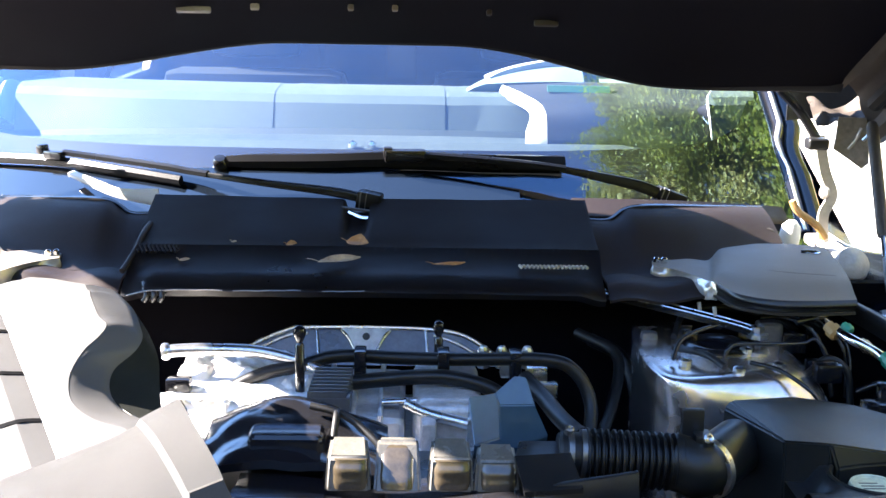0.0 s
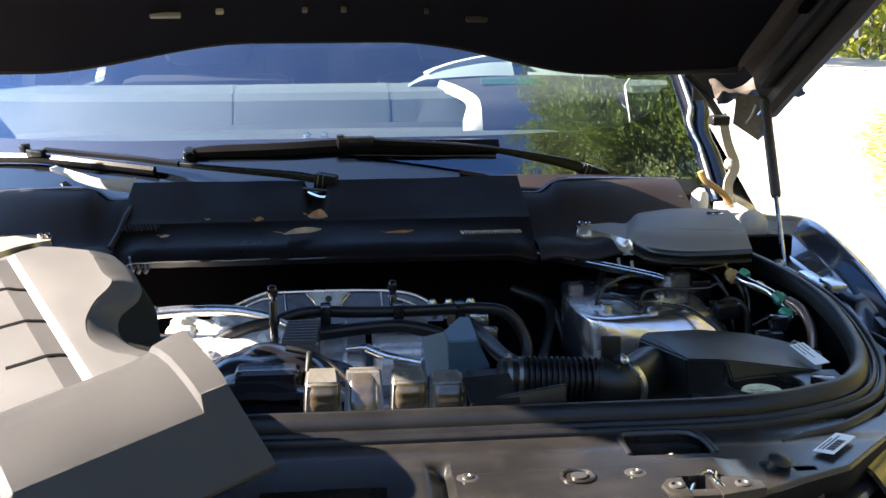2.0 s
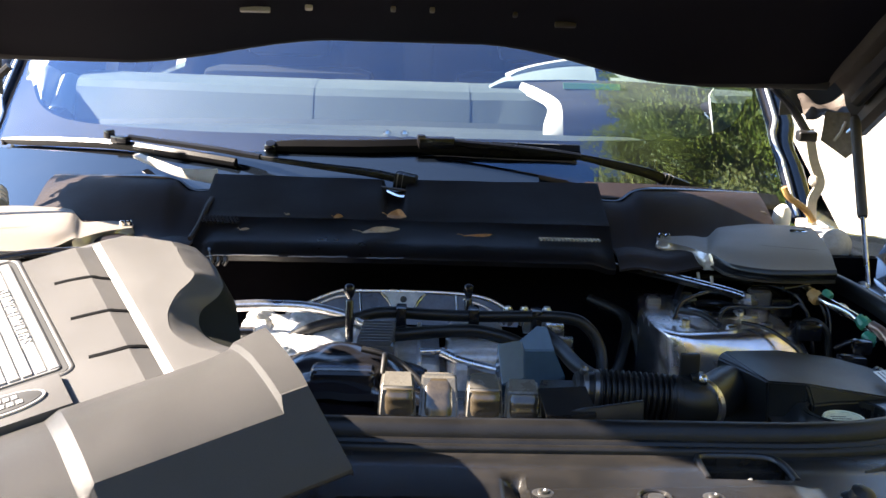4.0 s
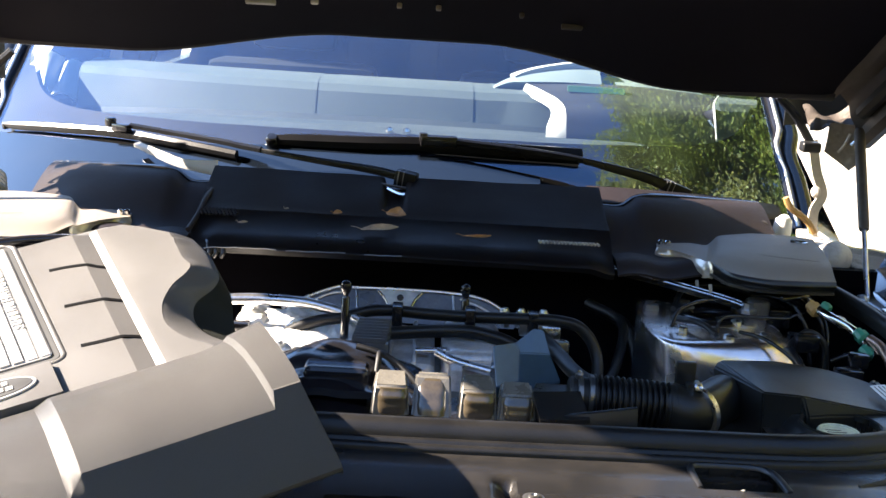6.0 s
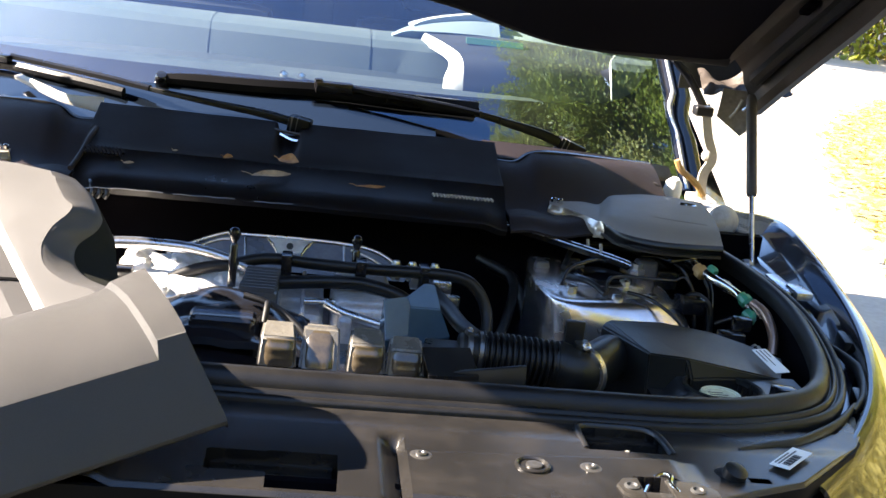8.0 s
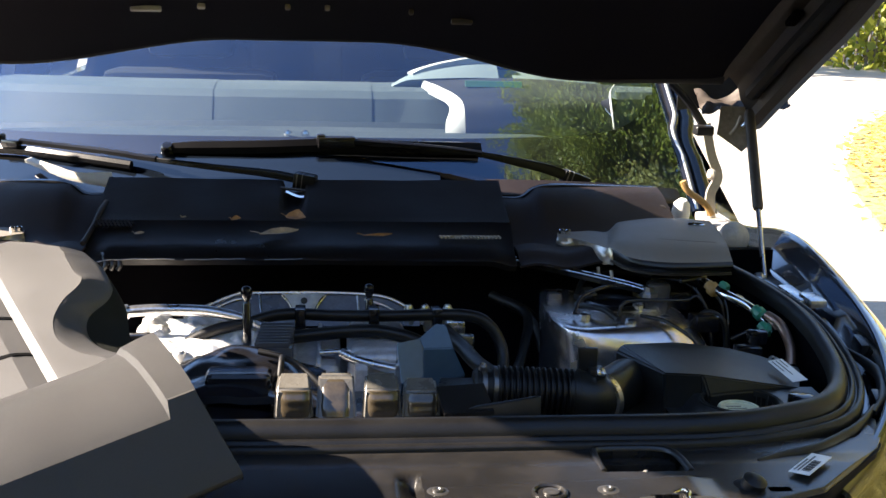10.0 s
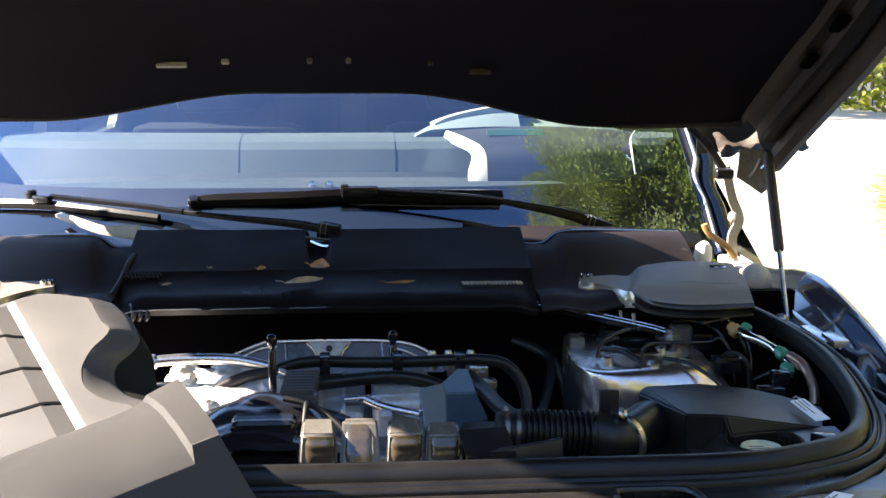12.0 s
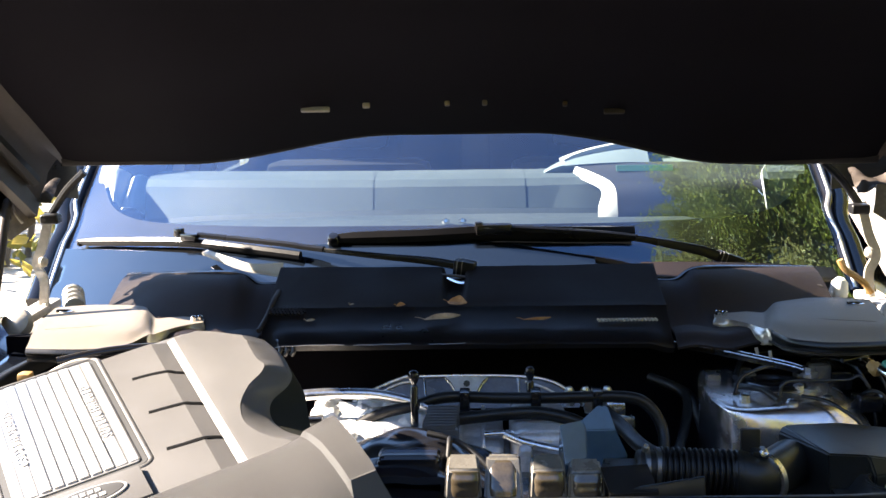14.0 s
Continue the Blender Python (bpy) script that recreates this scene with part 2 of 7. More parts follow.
def glass_material(name, tint, ior, dust=0.0, coating=(1.0, 1.0, 1.0)):
    m = bpy.data.materials.new(name)
    m.use_nodes = True
    n, l = m.node_tree.nodes, m.node_tree.links
    clear, gloss, mix, fres = n.new("ShaderNodeBsdfTransparent"), n.new("ShaderNodeBsdfGlossy"), n.new("ShaderNodeMixShader"), n.new("ShaderNodeFresnel")
    clear.inputs["Color"].default_value = (*tint, 1)
    gloss.inputs["Roughness"].default_value = 0.0
    gloss.inputs["Color"].default_value = (*coating, 1)
    fres.inputs["IOR"].default_value = ior
    l.new(fres.outputs[0], mix.inputs["Fac"])
    l.new(clear.outputs[0], mix.inputs[1])
    l.new(gloss.outputs[0], mix.inputs[2])
    if dust:
        film, add, tx, mr = n.new("ShaderNodeBsdfDiffuse"), n.new("ShaderNodeMixShader"), n.new("ShaderNodeTexNoise"), n.new("ShaderNodeMapRange")
        film.inputs["Color"].default_value = (0.6, 0.58, 0.55, 1)
        tx.inputs["Scale"].default_value, tx.inputs["Detail"].default_value = 9.0, 8
        l.new(n.new("ShaderNodeTexCoord").outputs["Object"], tx.inputs["Vector"])
        mr.inputs["From Min"].default_value, mr.inputs["From Max"].default_value = 0.3, 0.75
        mr.inputs["To Min"].default_value, mr.inputs["To Max"].default_value = dust * 0.6, dust * 1.5
        l.new(tx.outputs["Fac"], mr.inputs["Value"])
        l.new(mr.outputs[0], add.inputs["Fac"])
        l.new(mix.outputs[0], add.inputs[1])
        l.new(film.outputs[0], add.inputs[2])
        mix = add
    l.new(mix.outputs[0], n["Material Output"].inputs["Surface"])
    return m


GLASS = glass_material("windscreen_glass", (0.80, 0.86, 0.85), 2.05, 0.008, (0.52, 0.73, 1.0))
TINTED = glass_material("tinted_glass", (0.45, 0.5, 0.48), 1.5)


# ---- mesh tools ----
def part(name, bm, mat, parent=None, label="", smooth=35):
    """Links a bmesh as one mesh object under a thing or under a part."""
    me = bpy.data.meshes.new(name)
    bmesh.ops.recalc_face_normals(bm, faces=bm.faces)
    bm.to_mesh(me)
    bm.free()
    me.materials.append(mat)
    if smooth:
        me.shade_smooth()
        me.set_sharp_from_angle(angle=radians(smooth))
    ob = new(name, me)
    if parent:
        ob.parent = parent
    if label:
        ob["label"] = label
    return ob


def thing(name, label, category, group="", kind="", at=(0, 0, 0)):
    ob = new(name)
    ob.empty_display_size = 0.05
    return tagged(ob, label, category, group, kind)


def box(bm, x, y, z, bevel=0.004, m=None, seg=2):
    """A bevelled block from ranges of x, y and z, moved by m."""
    c = Matrix.LocRotScale(((x[0] + x[1]) / 2, (y[0] + y[1]) / 2, (z[0] + z[1]) / 2), None, (x[1] - x[0], y[1] - y[0], z[1] - z[0]))
    r = bmesh.ops.create_cube(bm, size=1, matrix=c)
    vs = r["verts"]
    if bevel:
        es = list({e for v in vs for e in v.link_edges})
        r = bmesh.ops.bevel(bm, geom=es, offset=bevel, segments=seg, profile=0.6, affect="EDGES")
        vs = list({v for v in r["verts"]} | {v for v in vs if v.is_valid})
        vs = list({v for f in r["faces"] for v in f.verts} | set(vs))
        grow = set(vs)
        stack = list(vs)
        while stack:
            v = stack.pop()
            for e in v.link_edges:
                o = e.other_vert(v)
                if o not in grow:
                    grow.add(o)
                    stack.append(o)
        vs = list(grow)
    if m is not None:
        bmesh.ops.transform(bm, matrix=m, verts=vs)
    return vs


def spline(pts, k=6):
    """A smooth line through the points."""
    p = [Vector(q) for q in pts]
    if len(p) < 3:
        return p
    p = [2 * p[0] - p[1]] + p + [2 * p[-1] - p[-2]]
    out = []
    for i in range(1, len(p) - 2):
        a, b, c, d = p[i - 1 : i + 3]
        for j in range(k):
            t = j / k
            out.append(0.5 * (2 * b + (c - a) * t + (2 * a - 5 * b + 4 * c - d) * t**2 + (3 * b - a - 3 * c + d) * t**3))
    return out + [p[-2]]


def sweep(bm, line, ring, up=(0, 0, 1), closed=True, caps=True, scale=None):
    """Carries a ring of (across, above) along a line."""
    rows, up = [], Vector(up)
    for i, p in enumerate(line):
        d = (line[min(i + 1, len(line) - 1)] - line[max(i - 1, 0)]).normalized()
        side = d.cross(up)
        side = side.normalized() if side.length > 1e-4 else Vector((1, 0, 0))
        top = side.cross(d).normalized()
        k = scale(i / (len(line) - 1)) if scale else 1
        rows.append([bm.verts.new(p + side * a * k + top * b * k) for a, b in ring])
    n = len(ring)
    for r0, r1 in zip(rows, rows[1:]):
        for j in range(n if closed else n - 1):
            bm.faces.new((r0[j], r0[(j + 1) % n], r1[(j + 1) % n], r1[j]))
    if caps and closed:
        bm.faces.new(rows[0])
        bm.faces.new(list(reversed(rows[-1])))
    return rows


def tube(bm, pts, r, n=10, k=6, up=(0, 0, 1), scale=None):
    ring = [(r * math.cos(2 * math.pi * j / n), r * math.sin(2 * math.pi * j / n)) for j in range(n)]
    return sweep(bm, spline(pts, k), ring, up=up, scale=scale)


def lathe(bm, base, axis, profile, n=20):
    """Turns (radius, height) pairs round an axis."""
    q = Vector(axis).normalized().to_track_quat("Z", "Y").to_matrix()
    rows = []
    for r, h in profile:
        rows.append([bm.verts.new(Vector(base) + q @ Vector((r * math.cos(2 * math.pi * j / n), r * math.sin(2 * math.pi * j / n), h))) for j in range(n)])
    for a, b in zip(rows, rows[1:]):
        for j in range(n):
            bm.faces.new((a[j], a[(j + 1) % n], b[(j + 1) % n], b[j]))
    if profile[0][0] > 1e-5:
        bm.faces.new(list(reversed(rows[0])))
    if profile[-1][0] > 1e-5:
        bm.faces.new(rows[-1])


def sheet(bm, f, nu, nv, thick=None):
    """A surface f(u, v), u and v from 0 to 1, thickened along the vector thick."""
    def layer(off):
        return [[bm.verts.new(Vector(f(i / nu, j / nv)) + off) for j in range(nv + 1)] for i in range(nu + 1)]
    a = layer(Vector((0, 0, 0)))
    for i in range(nu):
        for j in range(nv):
            bm.faces.new((a[i][j], a[i + 1][j], a[i + 1][j + 1], a[i][j + 1]))
    if thick is not None:
        b = layer(Vector(thick))
        for i in range(nu):
            for j in range(nv):
                bm.faces.new((b[i][j], b[i][j + 1], b[i + 1][j + 1], b[i + 1][j]))
        for i in range(nu):
            bm.faces.new((a[i][0], b[i][0], b[i + 1][0], a[i + 1][0]))
            bm.faces.new((a[i + 1][nv], b[i + 1][nv], b[i][nv], a[i][nv]))
        for j in range(nv):
            bm.faces.new((a[0][j + 1], b[0][j + 1], b[0][j], a[0][j]))
            bm.faces.new((a[nu][j], b[nu][j], b[nu][j + 1], a[nu][j + 1]))


def plate(bm, outline, lo, hi, m=None, bevel=0.0):
    """A flat plate with an outline of (x, y), between two heights."""
    vs = [bm.verts.new((x, y, lo)) for x, y in outline]
    f = bm.faces.new(vs)
    r = bmesh.ops.extrude_face_region(bm, geom=[f])
    top = [v for v in r["geom"] if isinstance(v, bmesh.types.BMVert)]
    for v in top:
        v.co.z = hi
    if bevel:
        es = [e for e in bm.edges if all(v in top for v in e.verts)]
        r = bmesh.ops.bevel(bm, geom=es, offset=bevel, segments=2, profile=0.6, affect="EDGES")
        allv = set(vs) | set(v for v in top if v.is_valid) | set(r["verts"])
    else:
        allv = set(vs) | set(top)
    if m is not None:
        bmesh.ops.transform(bm, matrix=m, verts=[v for v in allv if v.is_valid])


def lerp(table, x):
    """Straight lines between (x, y) pairs."""
    for (x0, y0), (x1, y1) in zip(table, table[1:]):
        if x <= x1:
            return y0 + (y1 - y0) * max(0.0, min(1.0, (x - x0) / (x1 - x0)))
    return table[-1][1]


def bend(table, x):
    """A smooth curve through (x, y) pairs."""
    i = 0
    while i < len(table) - 2 and x > table[i + 1][0]:
        i += 1
    (x0, y0), (x1, y1) = table[i], table[i + 1]
    m0 = (y1 - table[i - 1][1]) / (x1 - table[i - 1][0]) if i else (y1 - y0) / (x1 - x0)
    m1 = (table[i + 2][1] - y0) / (table[i + 2][0] - x0) if i + 2 < len(table) else (y1 - y0) / (x1 - x0)
    h = x1 - x0
    t = max(0.0, min(1.0, (x - x0) / h))
    return (2 * t**3 - 3 * t**2 + 1) * y0 + (t**3 - 2 * t**2 + t) * h * m0 + (3 * t**2 - 2 * t**3) * y1 + (t**3 - t**2) * h * m1


def ease(a, b, x):
    t = max(0.0, min(1.0, (x - a) / (b - a)))
    return t * t * (3 - 2 * t)

# ---- setting: ground, lawn ----
# unseen ground before the car, made dark to curb light bounced into the bay
bm = bmesh.new()
sheet(bm, lambda u, v: (-400 + 800 * u, -400 + 800 * v, 0), 40, 40)
tagged(part("ground", bm, ASPHALT, smooth=0), "dark asphalt around the driveway, added out of view to curb bounced light", "ground", kind="structure")
# pale drive beside and behind the car
bm = bmesh.new()
sheet(bm, lambda u, v: (-9 + 30 * u, 1.0 + 24 * v, 0.006), 24, 20, (0, 0, -0.03))
tagged(part("driveway", bm, GROUND, smooth=0), "pale sunlit concrete driveway with scattered leaves", "driveway", kind="structure")
LAWN_EDGE = [(2.75, 3.6), (2.85, 4.6), (3.12, 5.6), (3.4, 6.67), (3.75, 7.9), (4.2, 9.2), (5.2, 11.3), (6.6, 13.6), (9.0, 15.4), (14.0, 16.4)]


def lawn_edge(y):
    return lerp([(b, a) for a, b in LAWN_EDGE], y)


bm = bmesh.new()
sheet(bm, lambda u, v: (lawn_edge(3.0 + 13.4 * v) + (18 - lawn_edge(3.0 + 13.4 * v)) * u, 3.0 + 13.4 * v, 0.03 + 0.03 * noise.noise((u * 9, v * 9, 0))), 30, 60, (0, 0, -0.08))
tagged(part("lawn", bm, LAWN), "lawn strewn with yellow autumn leaves beside driveway", "lawn", kind="structure")

# ---- the car ----
car = thing("car", "dark blue-black car with its bonnet propped wide open", "car")


def front(x):
    """Plan of the front edge of the body."""
    return lerp([(0, 0.815), (0.3, 0.815), (0.45, 0.83), (0.57, 0.885), (0.68, 1.0), (0.76, 1.14), (0.8, 1.26)], abs(x))


def panel_front(x):
    return front(x) - 0.028 * ease(0.5, 0.3, abs(x))


def panel_z(x, y):
    z = 1.0 - 0.004 * ease(0.95, 1.0, y)
    z -= 0.005 * ease(0.006, 0.0, y - panel_front(x))
    z += 0.007 * ease(0.139, 0.143, x) * ease(0.46, 0.42, x) * ease(0.893 + 0.085 * max(0.0, x - 0.155), 0.886 + 0.085 * max(0.0, x - 0.155), y)
    z -= 0.016 * ease(0.114, 0.134, x) * ease(0.1425, 0.138, x) * ease(0.945, 0.915, y)
    z += 0.010 * ease(-0.50, -0.47, x) * ease(-0.13, -0.16, x) * ease(0.93, 0.915, y)
    return z


def in_hole(x, y):
    if 0.0035 < x < 0.0735 and 0.797 < y < 0.8775:
        return (max(0.0, x - 0.0665) / 0.007) ** 2 + (max(0.0, y - 0.8695) / 0.008) ** 2 < 1.3
    if -0.056 < x <= 0.0035 and 0.8295 < y < 0.8755:
        return (max(0.0, -0.046 - x) / 0.01) ** 2 + (max(0.0, y - 0.8655) / 0.01) ** 2 < 1.2
    if 0.343 < x < 0.437 and 0.936 < y < 1.002:
        return (max(0.0, x - 0.417) / 0.02) ** 2 + (max(0.0, y - 0.982) / 0.02) ** 2 < 1.1
    return 0.374 < x < 0.404 and 0.822 < y < 0.862


def snapped(value, step, edges):
    """Moves a grid line onto a hole's edge that lies within half a step of it."""
    for e in edges:
        if abs(value - e) <= step / 2:
            return e
    return value


def panel_xy(u, v):
    y0, y1 = panel_front(u), max(1.035, front(u) + 0.05)
    return (snapped(u, 1.4 / 420, (-0.056, 0.0035, 0.0735, 0.343, 0.437, 0.374, 0.404)), snapped(y0 + (y1 - y0) * v, (y1 - y0) / 110, (0.797, 0.8295, 0.8775, 0.936, 1.002, 0.822, 0.862)))


def holed(bm, f, z, us, vs, hole, depth):
    """A sheet z(x, y) over a grid, cut away where hole() says, with walls and a floor in each cut."""
    grid = {}
    for i in range(len(us)):
        for j in range(len(vs)):
            x, y = f(us[i], vs[j])
            grid[i, j] = bm.verts.new((x, y, z(x, y)))
    cut = []
    for i in range(len(us) - 1):
        for j in range(len(vs) - 1):
            q = [grid[i, j], grid[i + 1, j], grid[i + 1, j + 1], grid[i, j + 1]]
            c = sum((v.co for v in q), Vector()) / 4
            fc = bm.faces.new(q)
            if hole(c.x, c.y):
                cut.append(fc)
    if cut:
        r = bmesh.ops.extrude_face_region(bm, geom=cut)
        bmesh.ops.translate(bm, verts=[v for v in r["geom"] if isinstance(v, bmesh.types.BMVert)], vec=(0, 0, -depth))
        bmesh.ops.delete(bm, geom=[c for c in cut if c.is_valid], context="FACES")


bm = bmesh.new()
US = [-0.7 + 1.4 * i / 420 for i in range(421)]
VS = [i / 110 for i in range(111)]
holed(bm, panel_xy, panel_z, US, VS, in_hole, 0.035)
slam = part("slam_panel", bm, DUSTY, car, "dusty black plastic slam panel with moulded recesses", smooth=50)
for bx, by in ((0.157, 0.877), (0.333, 0.875), (-0.17, 0.878)):
    bm = bmesh.new()
    z0 = panel_z(bx, by)
    lathe(bm, (bx, by, z0 - 0.004), (0, 0, 1), [(0.0115, 0), (0.0115, 0.004), (0.009, 0.005), (0.006, 0.0045), (0.0055, 0.0068), (0.003, 0.0072), (0.002, 0.006), (0.0, 0.006)], 16)
    part("bolt", bm, BOLT, slam, "dark steel bolt")
bm = bmesh.new()
lathe(bm, (0.271, 0.869, panel_z(0.271, 0.869) - 0.001), (0, 0, 1), [(0.0185, 0), (0.0185, 0.003), (0.0165, 0.004), (0.0145, 0.0022), (0.0145, 0.0012), (0.0, 0.0012)], 22)
plug = part("plug", bm, DUSTY, slam, "round moulded plug")
bm = bmesh.new()
lathe(bm, (0.2725, 0.8695, panel_z(0.271, 0.869) + 0.0003), (0, 0, 1), [(0.0085, 0), (0.0085, 0.0018), (0.006, 0.0022), (0.0, 0.0014)], 18)
part("plug_core", bm, BOLT, plug, "paler core of the plug")
bm = bmesh.new()
LZ = 0.004
plate(bm, [(0.351, 0.836), (0.360, 0.850), (0.376, 0.853), (0.376, 0.806), (0.364, 0.809), (0.354, 0.818)], 1.000, 1.0065 + LZ, None, 0.002)
plate(bm, [(0.406, 0.853), (0.438, 0.849), (0.455, 0.836), (0.455, 0.820), (0.406, 0.806)], 1.000, 1.0065 + LZ, None, 0.002)
plate(bm, [(0.376, 0.824), (0.406, 0.824), (0.406, 0.808), (0.376, 0.808)], 0.996, 1.0055 + LZ, None, 0.002)
latch = part("latch_plate", bm, LATCH, slam, "worn bare-metal bonnet latch plate")
for bx, by in ((0.365, 0.831), (0.433, 0.830)):
    bm = bmesh.new()
    lathe(bm, (bx, by, 1.0058 + LZ), (0, 0, 1), [(0.008, 0), (0.008, 0.002), (0.0055, 0.003), (0.004, 0.001), (0, 0.001)], 14)
    part("latch_bolt", bm, INK, latch, "dark bolt in the latch plate")
bm = bmesh.new()
tube(bm, [(0.386, 0.858, 0.985), (0.396, 0.866, 1.003), (0.408, 0.866, 1.010), (0.412, 0.855, 1.012), (0.408, 0.842, 1.011), (0.413, 0.826, 1.008), (0.418, 0.812, 0.998)], 0.0024, 8)
part("latch_hook", bm, CHROME, slam, "bright latch hook")
bm = bmesh.new()
box(bm, (0.347, 0.385), (0.945, 0.965), (0.962, 0.985), 0.006, seg=3)
box(bm, (0.398, 0.43), (0.94, 0.962), (0.962, 0.988), 0.008, seg=3)
part("recess_block", bm, BLACK_GLOSS, slam)
bm = bmesh.new()
for y, z in ((0.868, 0.988), (0.858, 0.980), (0.846, 0.973)):
    box(bm, (-0.052, 0.070), (y, y + 0.012), (z - 0.01, z), 0.002)
part("opening_ledge", bm, DUSTY, slam, "stepped ledges inside the opening")
bm = bmesh.new()
box(bm, (0.345, 0.435), (0.978, 0.999), (0.968, 0.990), 0.004)
part("recess_ledge", bm, DUSTY, slam, "ledge inside the rounded recess")
bm = bmesh.new()
line = spline([(0.343, 0.94, 1.0), (0.343, 0.99, 1.0), (0.350, 1.004, 1.0), (0.38, 1.006, 1.0), (0.415, 1.005, 1.0), (0.432, 0.996, 1.0), (0.438, 0.975, 1.0), (0.440, 0.94, 1.0)], 5)
sweep(bm, line, [(-0.004, -0.004), (-0.003, 0.0008), (0.0, 0.0018), (0.003, 0.0008), (0.004, -0.004)])
part("recess_rim", bm, BLACK, slam, "raised rim of the rounded recess", smooth=60)
bm = bmesh.new()
tube(bm, [(0.385, 0.945, 0.99), (0.387, 0.94, 0.998), (0.389, 0.935, 1.001)], 0.0011, 8)
part("wire_end", bm, HINGE, slam, "pale wire end")

# rubber weather seal round the bay
SEAL = [(0.0, 1.033, 1.006), (0.3, 1.038, 1.006), (0.48, 1.042, 1.006), (0.58, 1.06, 1.007), (0.668, 1.105, 1.01), (0.725, 1.205, 1.014), (0.753, 1.34, 1.025), (0.756, 1.45, 1.035), (0.738, 1.55, 1.044), (0.702, 1.65, 1.054), (0.665, 1.71, 1.06)]
line = spline([(-x, y, z) for x, y, z in reversed(SEAL[1:])] + SEAL, 8)
bm = bmesh.new()
sweep(bm, line, [(0.03, -0.02), (0.03, -0.006), (0.026, -0.002), (0.020, -0.003), (0.0175, -0.008), (0.0155, -0.008), (0.013, -0.002), (0.009, -0.0005), (0.0065, -0.002), (0.0055, -0.008), (0.0038, -0.008), (0.002, 0.001), (-0.003, 0.009), (-0.010, 0.0135), (-0.020, 0.013), (-0.027, 0.007), (-0.029, -0.002), (-0.029, -0.02)], scale=lambda t: 1 - 0.28 * ease(0.16, 0.27, abs(t - 0.5)))
part("bonnet_seal", bm, RUBBER, car, "ribbed black rubber seal round the engine bay", smooth=60)

# black apron below the seal
bm = bmesh.new()
sweep(bm, line, [(-0.016, -0.016), (-0.016, -0.48), (-0.008, -0.48), (-0.008, -0.016)])
part("inner_apron", bm, LINER, car, "black inner wall of the engine bay below the seal", smooth=60)

# outer wings, gutters and nose
WING = [(0.60, 0.925, 0.985), (0.68, 1.02, 0.995), (0.755, 1.14, 1.012), (0.806, 1.28, 1.03), (0.833, 1.42, 1.05), (0.85, 1.6, 1.072), (0.86, 1.76, 1.083), (0.87, 1.88, 1.07), (0.885, 2.1, 1.03), (0.9, 2.5, 0.99), (0.92, 3.0, 0.97)]
for sgn, side in ((1, "far"), (-1, "near")):
    wl = spline([(sgn * x, y, z) for x, y, z in WING], 6)
    sl = spline([(sgn * x, y, z) for x, y, z in SEAL[3:]], 8)

    def along(pts, t):
        f = t * (len(pts) - 1)
        i = min(int(f), len(pts) - 2)
        return pts[i].lerp(pts[i + 1], f - i)

    def wing(u, v, wl=wl, sgn=sgn):
        p = along(wl, u)
        q = along(wl, min(1, u + 0.01)) - along(wl, max(0, u - 0.01))
        out = Vector((q.y, -q.x, 0)).normalized() * sgn
        o = lerp([(0, 0), (0.12, 0.012), (0.3, 0.055), (0.5, 0.09), (0.75, 0.11), (1, 0.1)], v)
        h = lerp([(0, 0), (0.12, -0.004), (0.3, -0.05), (0.5, -0.14), (0.75, -0.32), (1, -0.6)], v)
        return p + out * o + Vector((0, 0, h))

    bm = bmesh.new()
    sheet(bm, wing, 60, 24, (-sgn * 0.004, 0.002, -0.003))
    part("wing", bm, PAINT, car, "glossy dark front wing mirroring trees", smooth=60)

    def gutter(u, v, wl=wl, sl=sl):
        a, b = along(sl, u), along(wl, 0.02 + 0.62 * u)
        p = a.lerp(b, v)
        return p + Vector((0, 0, -0.022 * math.sin(math.pi * min(1, v * 1.05)) - 0.012 * (1 - v) - 0.014 * ease(0.55, 0.65, v) * ease(0.95, 0.85, v)))

    bm = bmesh.new()
    sheet(bm, gutter, 50, 14, (0, 0, -0.003))
    part("wing_gutter", bm, PAINT, car, "painted gutter between wing and seal", smooth=50)
    # clips and ribs in the gutter
    for k in (0, 1, 3):
        a, b = along(sl, 0.2 + 0.1 * k), along(wl, 0.02 + 0.62 * (0.2 + 0.1 * k))
        p = a.lerp(b, 0.78) - Vector((0, 0, 0.012))
        d = (along(wl, 0.3 + 0.06 * k) - along(wl, 0.26 + 0.06 * k)).normalized()
        bm = bmesh.new()
        m = Matrix.Translation(p) @ d.to_track_quat("X", "Z").to_matrix().to_4x4()
        box(bm, (-0.02, 0.02), (-0.006, 0.006), (-0.022, 0.0), 0.003, m)
        part("wing_clip", bm, BLACK, car)

# dark gaps between gutter, lamp and nose, their shade drawn as raised black strips
for pts in ([(0.524, 0.965, 0.999), (0.565, 0.987, 0.998), (0.606, 1.004, 0.998), (0.655, 1.041, 0.999), (0.692, 1.077, 1.0), (0.73, 1.126, 1.002)], [(0.777, 1.332, 1.012), (0.786, 1.284, 1.010), (0.785, 1.235, 1.008), (0.756, 1.159, 1.005), (0.721, 1.107, 1.001)]):
    bm = bmesh.new()
    sweep(bm, spline(pts, 6), [(-0.006, -0.010), (-0.006, 0.001), (-0.002, 0.004), (0.002, 0.004), (0.006, 0.001), (0.006, -0.010)], scale=lambda t: 0.45 + 0.55 * math.sin(math.pi * t))
    part("gutter_gap", bm, RUBBER, car, "raised black strip standing for the dark gap in the gutter", smooth=60)

